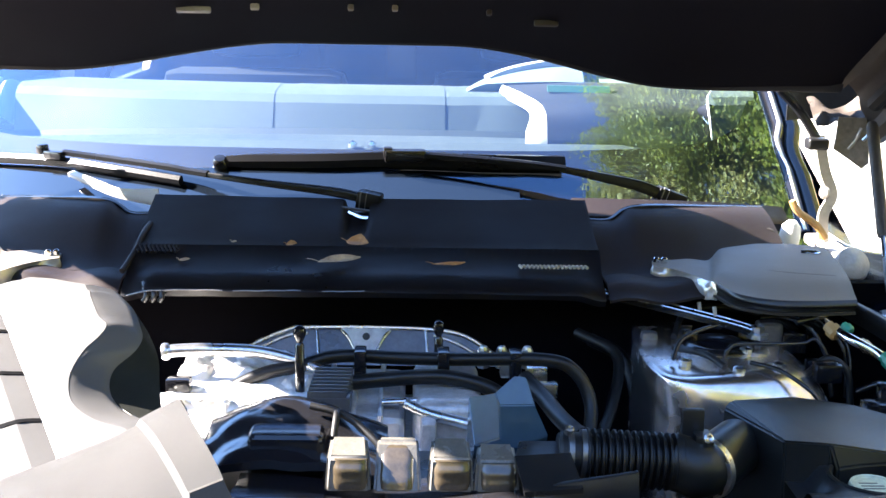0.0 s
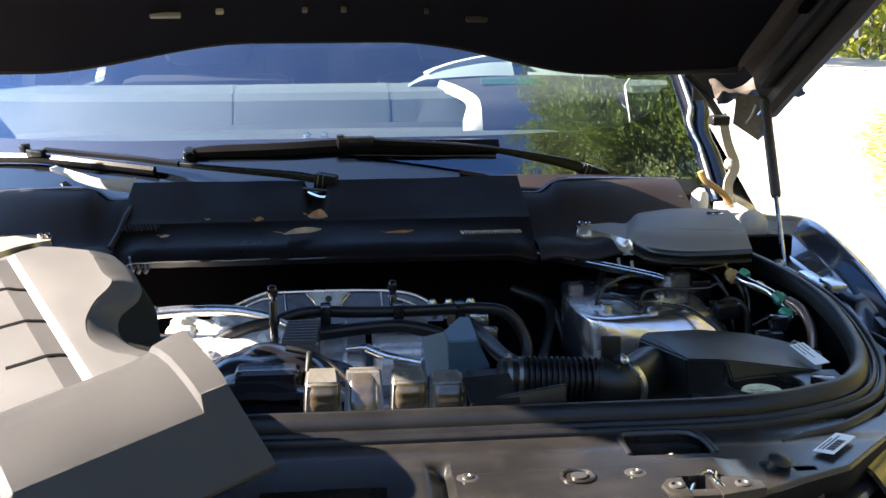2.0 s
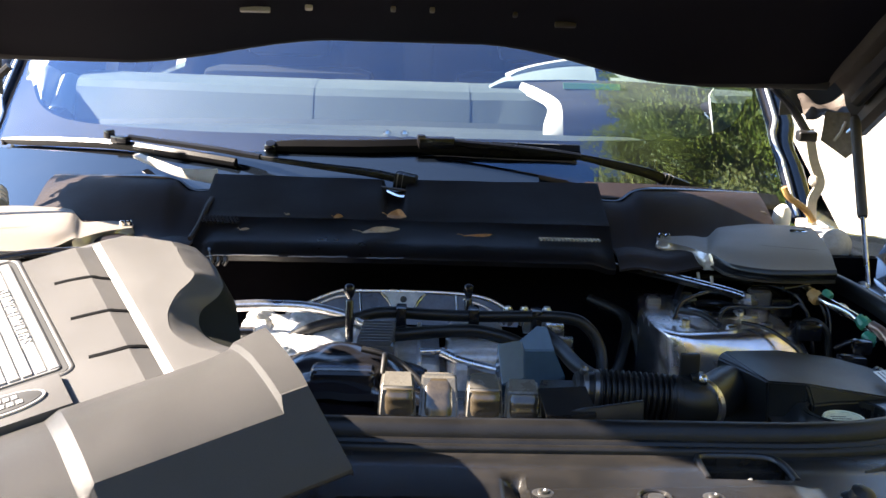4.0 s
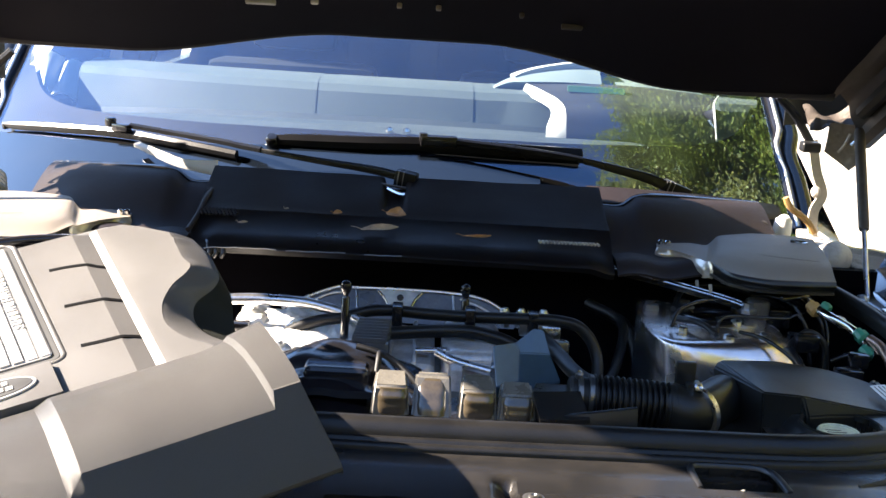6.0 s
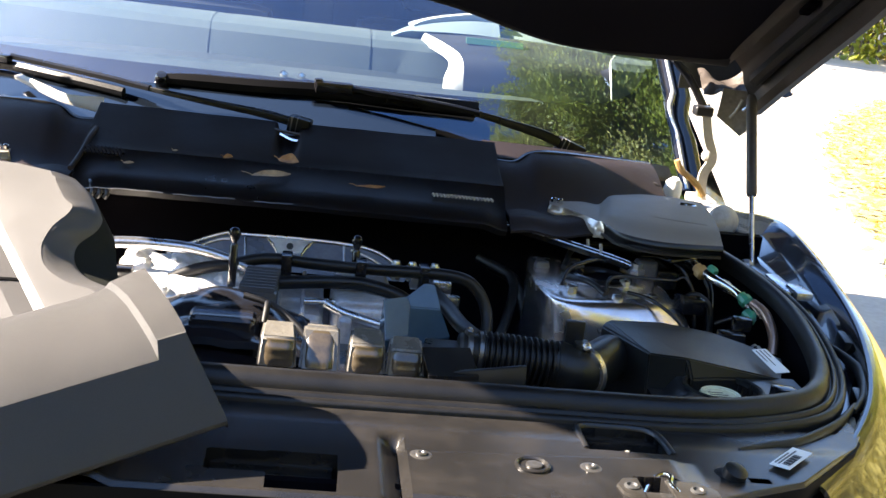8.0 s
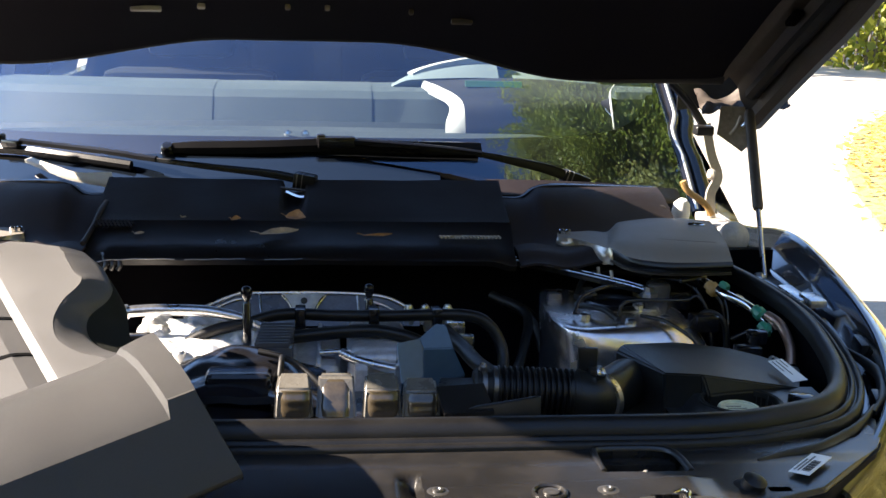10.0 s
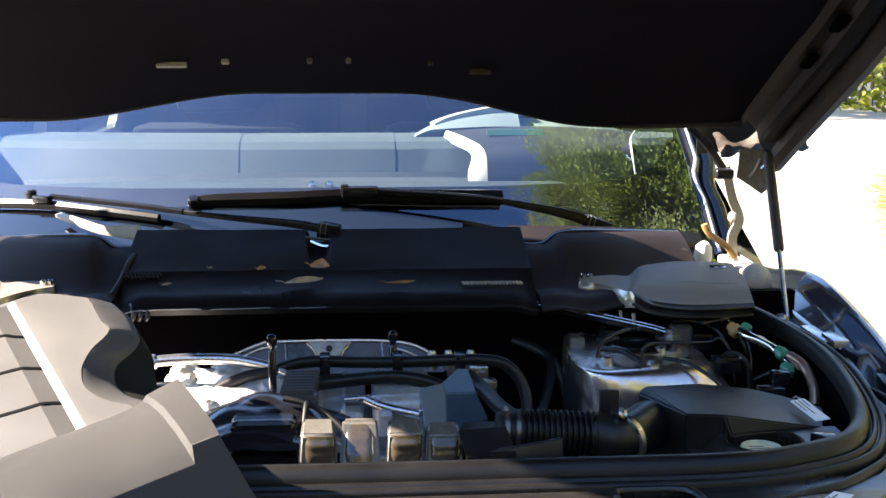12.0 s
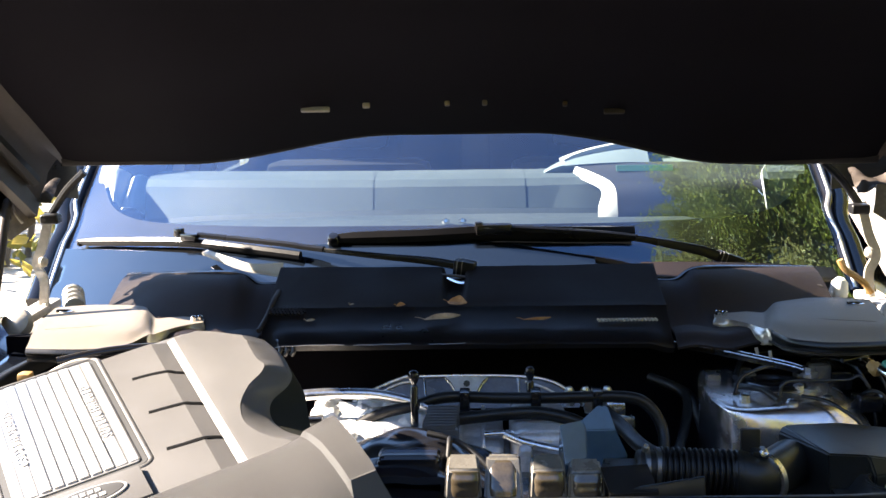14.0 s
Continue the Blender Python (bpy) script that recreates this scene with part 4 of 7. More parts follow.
# ---- dashboard ----
dash = thing("dashboard", "slate-grey soft dashboard behind the windscreen", "dashboard")
DP = [(2.05, 1.165), (2.12, 1.178), (2.20, 1.192), (2.215, 1.196), (2.23, 1.185), (2.30, 1.178), (2.395, 1.182), (2.405, 1.193), (2.432, 1.233), (2.452, 1.248), (2.48, 1.254), (2.6, 1.255), (2.66, 1.235), (2.68, 1.16), (2.68, 0.8)]


def dash_at(i, x):
    y, z = DP[i]
    k = (abs(x) / 0.8) ** 2.2
    back = 0.26 * k if i < 4 else 0.16 * k
    return Vector((x, y + back, z + 0.008 * (i > 7) - 0.008 * k - (0.03 * k if i < 8 else 0)))


def dash_piece(name, x0, x1, i0, i1, mat, label="", lift=0.0):
    bm = bmesh.new()
    n = max(6, int((x1 - x0) / 0.02))
    rows = [[bm.verts.new(dash_at(i, x0 + (x1 - x0) * j / n) + Vector((0, -lift * 0.6, lift))) for i in range(i0, i1)] for j in range(n + 1)]
    for a, b in zip(rows, rows[1:]):
        for j in range(i1 - i0 - 1):
            bm.faces.new((a[j], b[j], b[j + 1], a[j + 1]))
    bmesh.ops.solidify(bm, geom=bm.faces[:], thickness=0.006)
    return part(name, bm, mat, dash, label, smooth=22)


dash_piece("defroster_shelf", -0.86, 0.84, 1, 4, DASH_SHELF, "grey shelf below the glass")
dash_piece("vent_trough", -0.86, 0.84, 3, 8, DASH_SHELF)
dash_piece("pad", -0.788, -0.219, 7, 15, DASH, "padded dash top")
dash_piece("pad", -0.181, 0.131, 7, 15, DASH, "padded dash top")
dash_piece("pad", 0.172, 0.86, 7, 15, DASH, "padded dash top")
dash_piece("pad_seam", -0.2195, -0.1805, 7, 15, DASH, lift=-0.001)
dash_piece("pad_seam", 0.1305, 0.1725, 7, 15, DASH, lift=-0.001)
# end vents take a paler trim that holds the sunlight on them
END_VENTS = [[(-0.939, 2.75, 1.257), (-0.876, 2.76, 1.25), (-0.872, 2.63, 1.179), (-0.885, 2.63, 1.193)], [(-0.871, 2.74, 1.235), (-0.82, 2.74, 1.239), (-0.807, 2.61, 1.164), (-0.864, 2.62, 1.173)]]
for tl, tr, br, bl in END_VENTS:
    bm = bmesh.new()
    tl, tr, br, bl = Vector(tl), Vector(tr), Vector(br), Vector(bl)
    sheet(bm, lambda u, v: tl.lerp(tr, u).lerp(bl.lerp(br, u), v) + Vector((0, -0.006 * math.sin(math.pi * u), 0.012 * math.sin(math.pi * u))), 8, 8, (0, 0.02, -0.005))
    part("end_vent", bm, DASH_PALE, dash, "curved end vent of the dashboard, sunlight put into its pale colour", smooth=50)
# instrument binnacle: a closed hood seen from its windscreen side; sunlit flank and shaded front are coloured in
LEFT_TOP = [(0.2484, 2.50, 1.2782), (0.285, 2.41, 1.270), (0.3213, 2.33, 1.2503), (0.3285, 2.31, 1.1984), (0.329, 2.31, 1.165)]
LEFT_LOW = [(0.2432, 2.50, 1.2549), (0.272, 2.43, 1.247), (0.2974, 2.36, 1.234), (0.2879, 2.33, 1.2005), (0.288, 2.33, 1.165)]
bm = bmesh.new()
a_, b_ = spline(LEFT_TOP, 6), spline(LEFT_LOW, 6)
sheet(bm, lambda u, v: b_[round(u * (len(a_) - 1))].lerp(a_[round(u * (len(a_) - 1))], v) + Vector((0, -0.004 * math.sin(math.pi * v), 0)), len(a_) - 1, 4, (0.004, 0.006, 0))
binn = part("instrument_binnacle", bm, DASH_PALE, dash, "flank of the instrument binnacle, sunlight put into its pale colour", smooth=50)
bm = bmesh.new()
c_ = spline([(0.690, 2.50, 1.272), (0.668, 2.44, 1.262), (0.652, 2.36, 1.246), (0.655, 2.33, 1.197), (0.655, 2.33, 1.165)], 6)
sheet(bm, lambda u, v: a_[round(u * (len(a_) - 1))].lerp(c_[round(u * (len(a_) - 1))], v) + Vector((0, -0.02 * math.sin(math.pi * v), 0.012 * math.sin(math.pi * v) * (1 - u))), len(a_) - 1, 16, (0, 0.006, -0.003))
part("binnacle_front", bm, BINNACLE, binn, "front of the binnacle, shade put into its dark blue-grey", smooth=40)
bm = bmesh.new()
tube(bm, [p + Vector((0.001, -0.005, 0.002)) for p in c_[::6]], 0.0022, 6)
part("binnacle_bead", bm, DASH_PALE, binn, "thin pale bead down the binnacle's edge")
bm = bmesh.new()
sheet(bm, lambda u, v: (0.172 + 0.53 * u, 2.50 + 0.05 * v, lerp([(0, 1.258), (0.04, 1.272), (0.09, 1.286), (0.17, 1.296), (0.35, 1.301), (0.65, 1.2995), (0.85, 1.286), (1, 1.262)], u) - 0.022 * (1 - v) * ease(0.0, 0.25, u)), 40, 6, (0, 0.02, -0.03))
part("binnacle_hood", bm, DASH, binn, "soft grey hood over the instruments", smooth=50)
bm = bmesh.new()
line = spline([(0.217, 2.545, 1.2905), (0.235, 2.55, 1.298), (0.27, 2.555, 1.309), (0.31, 2.56, 1.318), (0.36, 2.565, 1.326), (0.42, 2.565, 1.328)], 6)
sweep(bm, line, [(-0.006, -0.016), (-0.006, -0.002), (-0.003, 0.001), (0.03, 0.001), (0.03, -0.016)])
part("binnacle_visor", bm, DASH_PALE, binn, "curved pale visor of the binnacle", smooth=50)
top_ = spline([(0.42, 2.480, 1.2895), (0.36, 2.480, 1.290), (0.31, 2.482, 1.2885), (0.27, 2.488, 1.286), (0.235, 2.496, 1.283), (0.217, 2.505, 1.280)][::-1], 6)
bm = bmesh.new()
sheet(bm, lambda u, v: line[round(u * (len(line) - 1))].lerp(top_[round(u * (len(line) - 1))], v) + Vector((0, 0, -0.003 + 0.004 * math.sin(math.pi * v))), len(line) - 1, 6, (0, 0.004, -0.004))
part("binnacle_brow", bm, DASH, binn, "pale sloping brow under the visor", smooth=60)
bm = bmesh.new()
sheet(bm, lambda u, v: (0.3355 + 0.126 * u, 2.405 - 0.01 * v, 1.2865 - 0.012 * v), 8, 2, (0, 0.01, 0.0))
part("display_strip", bm, DULL_GREEN, binn, "greenish strip on the binnacle")
bm = bmesh.new()
box(bm, (0.612, 0.692), (2.60, 2.63), (1.198, 1.226), 0.008, None, 3)
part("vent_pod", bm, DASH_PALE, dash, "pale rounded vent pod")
# daylight showing through the cabin, drawn as a white triangle
bm = bmesh.new()
sheet(bm, lambda u, v: (0.483 + 0.042 * u * v + 0.003 * v, 2.47, 1.286 - 0.034 * v), 4, 4, (0, 0.004, 0))
part("light_patch", bm, PAPER, dash, "small white triangle standing for daylight through the cabin")
for x in (-0.045, -0.01):
    bm = bmesh.new()
    lathe(bm, (x, 2.18, 1.192), (0, -0.3, 1), [(0.008, 0), (0.008, 0.006), (0.003, 0.010), (0, 0.010)], 12)
    part("sensor", bm, CHROME, dash, "small light sensor")

# ---- wipers ----
def wiper(blade, joint, arm, boss, label, k=1.0):
    """Flat blade, its clip, a thin arm rod that runs into a broad channel, and the knuckle."""
    w = new("wiper")
    w.parent = car
    w["label"] = label
    bm = bmesh.new()
    ring = [(-0.010, -0.010), (-0.011, 0.003), (-0.005, 0.013), (0.004, 0.013), (0.011, 0.002), (0.010, -0.010), (0.002, -0.011), (0.001, -0.018), (-0.002, -0.018), (-0.003, -0.011)]
    sweep(bm, spline(blade, 8), ring, scale=lambda t: k - 0.45 * k * max(0.0, 1 - 9 * t) ** 2)
    part("blade", bm, WIPER, w, "black rubber wiper blade")
    bm = bmesh.new()
    p0 = Vector(blade[0])
    lathe(bm, p0 + Vector((0.006, 0, -0.006)), (0, -0.5, 0.85), [(0.013 * k, 0), (0.013 * k, 0.010 * k), (0.009 * k, 0.016 * k), (0, 0.017 * k)], 14)
    part("end_cap", bm, BLACK_GLOSS, w, "rounded blade end")
    joint = Vector(joint)
    d = (Vector(blade[-1]) - p0).normalized()
    m = Matrix.Translation(joint) @ d.to_track_quat("X", "Z").to_matrix().to_4x4()
    bm = bmesh.new()
    box(bm, (-0.034 * k, 0.036 * k), (-0.012 * k, 0.012 * k), (-0.006, 0.016 * k), 0.005 * k, m)
    box(bm, (-0.036, -0.020), (-0.009, 0.009), (0.002, 0.020), 0.004, m)
    part("blade_clip", bm, BLACK_GLOSS, w, "blade clip")
    line = spline(arm, 8)
    n = int(len(line) * 0.42)
    bm = bmesh.new()
    sweep(bm, line[:n + 2], [(-0.006, -0.004), (-0.006, 0.003), (-0.002, 0.006), (0.002, 0.006), (0.006, 0.003), (0.006, -0.004)])
    part("arm_rod", bm, WIPER, w, "black arm rod")
    bm = bmesh.new()
    sweep(bm, line[n:], [(-0.010, -0.014), (-0.011, 0.004), (-0.006, 0.010), (0.008, 0.010), (0.012, 0.004), (0.011, -0.014)], scale=lambda t: (0.45 + 0.36 * min(1.0, 1.4 * t)) * (0.72 if k < 1 else 1.0))
    part("arm", bm, WIPER_GREY, w, "satin black wiper arm", smooth=40)
    d = (Vector(arm[-1]) - Vector(arm[-2])).normalized()
    m = Matrix.Translation(Vector(arm[-1])) @ d.to_track_quat("X", "Z").to_matrix().to_4x4()
    bm = bmesh.new()
    box(bm, (-0.006, boss), (-0.013, 0.013), (-0.022, 0.011), 0.005, m)
    part("knuckle", bm, WIPER, w, "black knuckle of the wiper arm")
    bm = bmesh.new()
    box(bm, (0.000, 0.003), (-0.0133, 0.0133), (-0.018, 0.0114), 0.001, m)
    box(bm, (0.010, 0.012), (-0.0133, 0.0133), (-0.018, 0.0114), 0.001, m)
    part("hinge_edge", bm, BOLT, w, "worn edge of the arm hinge")
    return w


wiper([(-0.265, 1.996, 1.190), (-0.091, 1.979, 1.196), (0.048, 1.989, 1.200), (0.185, 2.008, 1.194), (0.329, 2.048, 1.187)], (0.052, 1.982, 1.202), [(0.083, 1.979, 1.209), (0.206, 1.984, 1.200), (0.305, 1.994, 1.189), (0.384, 2.004, 1.174), (0.455, 2.013, 1.158), (0.495, 2.02, 1.143)], 0.05, "black wiper lying across the middle of the windscreen")
wiper([(-0.864, 2.290, 1.145), (-0.709, 2.180, 1.162), (-0.574, 2.100, 1.171), (-0.449, 2.028, 1.169), (-0.321, 1.968, 1.162)], (-0.565, 2.088, 1.180), [(-0.546, 2.086, 1.187), (-0.358, 1.993, 1.181), (-0.301, 1.966, 1.177), (-0.171, 1.905, 1.172), (-0.067, 1.882, 1.165), (-0.015, 1.868, 1.158)], 0.034, "black wiper lying along the lower edge of the glass", 0.6)
bm = bmesh.new()
tube(bm, [(-0.034, 1.838, 1.139), (-0.012, 1.832, 1.131), (0.006, 1.834, 1.133), (0.012, 1.838, 1.140)], 0.0045, 8)
part("boss_edge", bm, CHROME, car, "bright crescent at the wiper pivot")
bm = bmesh.new()
tube(bm, [(-0.045, 1.838, 1.146), (0.004, 1.836, 1.141)], 0.0025, 8)
part("boss_edge", bm, PRIMER, car, "worn edge at the wiper pivot")

# ---- raised bonnet ----
TILT = radians(28.5)
BOW_FROM = Vector((0.04, -0.28, 1.53))


def hood(x, s, drop=0.0):
    """Underside of the bonnet; s runs from the rear edge to the nose."""
    a = abs(x)
    z = 1.395 - 0.052 * (ease(0.12, 0.5, a) if x > 0 else ease(0.14, 0.55, a)) - 0.122 * ease(0.80, 0.90, a) - 0.016 * ease(0.25, 0.6, x) * ease(0.88, 0.80, x)
    lead = 1.0 - 0.35 * ease(0.8, 1.3, s)
    y = 2.05 - s * math.cos(TILT)
    p = Vector((x, y, 1.31 + (z - 1.31) * lead + s * math.sin(TILT) - 0.05 * s * s + 0.34 * max(0.0, s - 0.4) ** 2 - drop))
    # the rear edge bows forward in the middle
    bow = 0.95 - 0.012 * (1 - ease(0.1, 0.82, a))
    return BOW_FROM + (p - BOW_FROM) * bow


bm = bmesh.new()
sheet(bm, lambda u, v: hood(-0.885 + 1.77 * u, 1.27 * v) + Vector((0, 0.02, 0.05)), 60, 24, (0, 0, 0.006))
bonnet = part("bonnet", bm, PAINT, car, "raised dark bonnet seen from below", smooth=60)
bm = bmesh.new()
sheet(bm, lambda u, v: hood(-0.80 + 1.60 * u, 0.02 + 1.17 * v) + Vector((0, 0, 0.004 * noise.noise((u * 8, v * 7, 1)) - 0.012 * math.sin(math.pi * u) ** 0.3)), 60, 30, (0, 0.01, 0.03))
part("liner", bm, HOOD_FELT, bonnet, "black felt liner under the bonnet", smooth=60)
bm = bmesh.new()
line = [hood(-0.80 + 1.6 * i / 80, 0.0) for i in range(81)]
sweep(bm, line, [(0.012, 0.03), (0.016, 0.006), (0.010, -0.006), (-0.004, -0.008), (-0.014, 0.0), (-0.016, 0.012), (-0.05, 0.045)])
part("rear_lip", bm, LIP, bonnet, "rubber lip along the rear edge", smooth=60)
# clips darken away from the sun's side, the falling light put into their colours
for i, (x, w, mt) in enumerate(((-0.274, 0.025, TRIM_GREY), (-0.181, 0.0065, HINGE), (-0.032, 0.0045, TAUPE), (0.037, 0.0045, TAUPE), (0.184, 0.004, BRACKET), (0.274, 0.018, BRACKET))):
    p = hood(x, 0.178 if i == 0 else 0.165) + Vector((0, 0, -0.017))
    bm = bmesh.new()
    m = Matrix.Translation(p) @ Matrix.Rotation(-TILT, 4, "X")
    box(bm, (-w, w), (-0.004, 0.004), (-0.005, 0.004), 0.0025, m)
    part("liner_clip", bm, mt, bonnet, "liner clip coloured for the light that falls on it")
for sgn in (1, -1):
    # steel inner frame along the side
    bm = bmesh.new()
    sheet(bm, lambda u, v: hood(sgn * (0.79 + 0.078 * u), 0.0 + 1.22 * v) + Vector((0, 0, -0.010 * math.sin(math.pi * u * 2) * ease(0, 0.1, v) + (0.012 if 0.25 < u < 0.6 else 0))), 14, 40, (0, 0.0, 0.008))
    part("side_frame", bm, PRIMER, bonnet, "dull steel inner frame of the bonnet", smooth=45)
    bm = bmesh.new()
    line = [hood(sgn * (0.872), s / 20 * 1.25) + Vector((0, 0, 0.002)) for s in range(21)]
    sweep(bm, line, [(-0.012, -0.012), (-0.014, 0.03), (0.012, 0.04), (0.014, -0.004), (0.004, -0.016)])
    part("folded_edge", bm, PRIMER, bonnet, "folded steel edge", smooth=40)
    bm = bmesh.new()
    line = [hood(sgn * 0.845, 0.06 + s / 20 * 1.1) + Vector((0, 0, -0.012)) for s in range(21)]
    sweep(bm, line, [(-0.012, 0.0), (-0.012, 0.012), (0.012, 0.012), (0.012, 0.0), (0.004, -0.006), (-0.004, -0.006)])
    part("edge_seal", bm, RUBBER, bonnet, "black rubber edge seal")
    for s in (0.33, 0.47, 0.62):
        bm = bmesh.new()
        m = Matrix.Translation(hood(sgn * 0.825, s) + Vector((0, 0, -0.006))) @ Matrix.Rotation(-TILT, 4, "X")
        box(bm, (-0.009, 0.009), (-0.022, 0.022), (-0.004, 0.006), 0.004, m)
        part("frame_slot", bm, LINER, bonnet)
    # plate added at the bonnet's left rear corner to block the sun
    if sgn < 0:
        bm = bmesh.new()
        bm.faces.new([bm.verts.new((-0.862, y, z)) for y, z in ((1.79, 1.42), (1.96, 1.36), (1.97, 1.27), (1.93, 1.245), (1.86, 1.25), (1.80, 1.32))])
        bmesh.ops.solidify(bm, geom=bm.faces[:], thickness=0.006)
        part("corner_shade", bm, PRIMER, bonnet, "taupe plate added at the rear corner to cast a shadow")
    # hinge: foot, bent link, lumpy upper bracket
    h = thing("bonnet_hinge", "pale pressed-steel bonnet hinge at the windscreen corner", "hinge", group="bonnet hinges")
    h.location.x = 0.0 if sgn > 0 else -0.06
    bm = bmesh.new()
    box(bm, (sgn * 0.80 - 0.02, sgn * 0.80 + 0.02), (1.93, 2.10), (1.04, 1.058), 0.006)
    part("foot", bm, HINGE, h)
    bm = bmesh.new()
    pts = [(sgn * 0.793, 2.03, 1.05), (sgn * 0.788, 2.03, 1.105), (sgn * 0.802, 2.035, 1.14), (sgn * 0.783, 2.03, 1.186), (sgn * 0.768, 2.03, 1.245)]
    sweep(bm, spline(pts, 8), [(-0.009, -0.004), (-0.009, 0.003), (-0.007, 0.005), (0.007, 0.005), (0.009, 0.003), (0.009, -0.004)], up=(0, 1, 0))
    part("link", bm, HINGE, h, "pale bent steel hinge link", smooth=40)
    # crumpled pressed plates under the bonnet's corner
    bm = bmesh.new()
    sheet(bm, lambda u, v: (sgn * (0.735 + 0.15 * u), 1.95 - 0.05 * u + 0.06 * v, 1.272 + 0.022 * u + 0.026 * v + 0.012 * math.sin(9 * u + 2 * v) * (0.3 + 0.7 * v) + 0.012 * noise.noise((u * 6, v * 5, 4))), 26, 10, (0, 0.004, 0.004))
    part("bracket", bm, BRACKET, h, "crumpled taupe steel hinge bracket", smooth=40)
    bm = bmesh.new()
    FLAP = [(0.7645, 1.290), (0.8074, 1.290), (0.812, 1.255), (0.8143, 1.2172), (0.8046, 1.2071), (0.7846, 1.2213), (0.7585, 1.238), (0.7617, 1.2569)]
    bm.faces.new([bm.verts.new((sgn * x, 1.93 - 0.5 * max(0.0, x - 0.785) + 0.12 * (z - 1.25), z)) for x, z in FLAP])
    bmesh.ops.triangulate(bm, faces=bm.faces[:])
    bmesh.ops.solidify(bm, geom=bm.faces[:], thickness=0.004)
    part("flap", bm, TAUPE, h, "bent taupe steel flap", smooth=40)
    bm = bmesh.new()
    tube(bm, [(sgn * 0.7985, 1.918, 1.274), (sgn * 0.792, 1.92, 1.254), (sgn * 0.783, 1.925, 1.238)], 0.003, 6)
    part("flap_rib", bm, HINGE, h, "pale worn rib on the flap", smooth=60)
    bm = bmesh.new()
    box(bm, (sgn * 0.757 - 0.018, sgn * 0.757 + 0.018), (1.99, 2.02), (1.225, 1.245), 0.006, None, 3)
    part("pivot_block", bm, BLACK, h, "black hinge block")
    bm = bmesh.new()
    tube(bm, [(sgn * 0.69, 2.02, 1.325), (sgn * 0.728, 2.02, 1.288), (sgn * 0.766, 2.02, 1.235)], 0.008, 8)
    part("hinge_arm", bm, BLACK, h, "black hinge arm")
    for pts in ([(0.80, 1.91, 1.255), (0.815, 1.9, 1.275), (0.832, 1.89, 1.285)], [(0.776, 1.95, 1.24), (0.785, 1.94, 1.225), (0.79, 1.935, 1.232)]):
        bm = bmesh.new()
        tube(bm, [(sgn * x, y, z) for x, y, z in pts], 0.003, 6)
        part("spring", bm, STEEL, h, "bright spring wire")
    for dz, dy in ((1.052, 2.03), (1.145, 2.03)):
        bm = bmesh.new()
        lathe(bm, (sgn * 0.79, dy, dz), (-sgn, -0.4, 0), [(0.011, 0), (0.011, 0.006), (0.007, 0.010), (0, 0.010)], 12)
        part("rivet", bm, HINGE, h)
    bm = bmesh.new()
    lathe(bm, (sgn * 0.790, 1.885, 1.05), (0.1 * sgn, -0.8, 0.5), [(0.012, -0.02), (0.026, -0.01), (0.031, 0.004), (0.027, 0.015), (0.014, 0.022), (0, 0.023)], 18)
    part("buffer", bm, HINGE, h, "round beige rubber buffer")
    bm = bmesh.new()
    sheet(bm, lambda u, v: (sgn * (0.715 + 0.185 * u), 2.05 + 0.01 * math.sin(7 * u), 1.268 + 0.13 * v + 0.012 * u), 12, 8, (0, 0.004, 0))
    part("hinge_shield", bm, BLACK, h, "black shield behind the hinge")
    # gas strut
    g = thing("gas_strut", "thin dark gas strut holding the bonnet up", "gas strut", group="gas struts")
    g.location.x = 0.0 if sgn > 0 else -0.05
    a, b = Vector((sgn * 0.772, 1.655, 1.03)), Vector((sgn * 0.80, 1.885, 1.30))
    q = b - a
    bm = bmesh.new()
    lathe(bm, a.lerp(b, 0.38), q, [(0.008, 0), (0.0095, 0.006), (0.0095, q.length * 0.55), (0.007, q.length * 0.575), (0, q.length * 0.575)], 14)
    part("cylinder", bm, BRACKET, g, "dull brown-grey strut cylinder")
    bm = bmesh.new()
    lathe(bm, a, q, [(0.0045, 0), (0.0045, q.length * 0.42), (0, q.length * 0.42)], 10)
    part("rod", bm, STEEL, g, "slim steel rod")
    bm = bmesh.new()
    lathe(bm, a - Vector((sgn * 0.01, 0, 0.0)), (-sgn, 0, 0.2), [(0, -0.012), (0.009, -0.008), (0.012, 0), (0.009, 0.008), (0, 0.012)], 12)
    part("ball_joint", bm, STEEL, g)
    # steel bracket in the gutter at the strut's foot
    bk = thing("strut_bracket", "crumpled bright steel bracket at the strut foot", "bracket", group="strut brackets")
    bm = bmesh.new()
    box(bm, (sgn * 0.775 - 0.02, sgn * 0.775 + 0.022), (1.60, 1.72), (0.99, 1.022), 0.008)
    part("foot_plate", bm, HINGE, bk)
    bm = bmesh.new()
    box(bm, (sgn * 0.795 - 0.014, sgn * 0.795 + 0.014), (1.475, 1.53), (1.028, 1.042), 0.006)
    box(bm, (sgn * 0.785 - 0.012, sgn * 0.785 + 0.012), (1.50, 1.60), (1.01, 1.036), 0.006)
    part("tab", bm, STEEL, bk, "bright steel tab")
    # yellow-brown wire loop near the hinge, rubber bellows
    bm = bmesh.new()
    for i in range(4):
        lathe(bm, (sgn * (0.755 + 0.008 * i), 1.93 + 0.022 * i, 1.07 + 0.004 * i), (sgn * 0.4, 1, 0.1), [(0.010, 0), (0.02, 0.004), (0.022, 0.009), (0.02, 0.014), (0.010, 0.018)], 12)
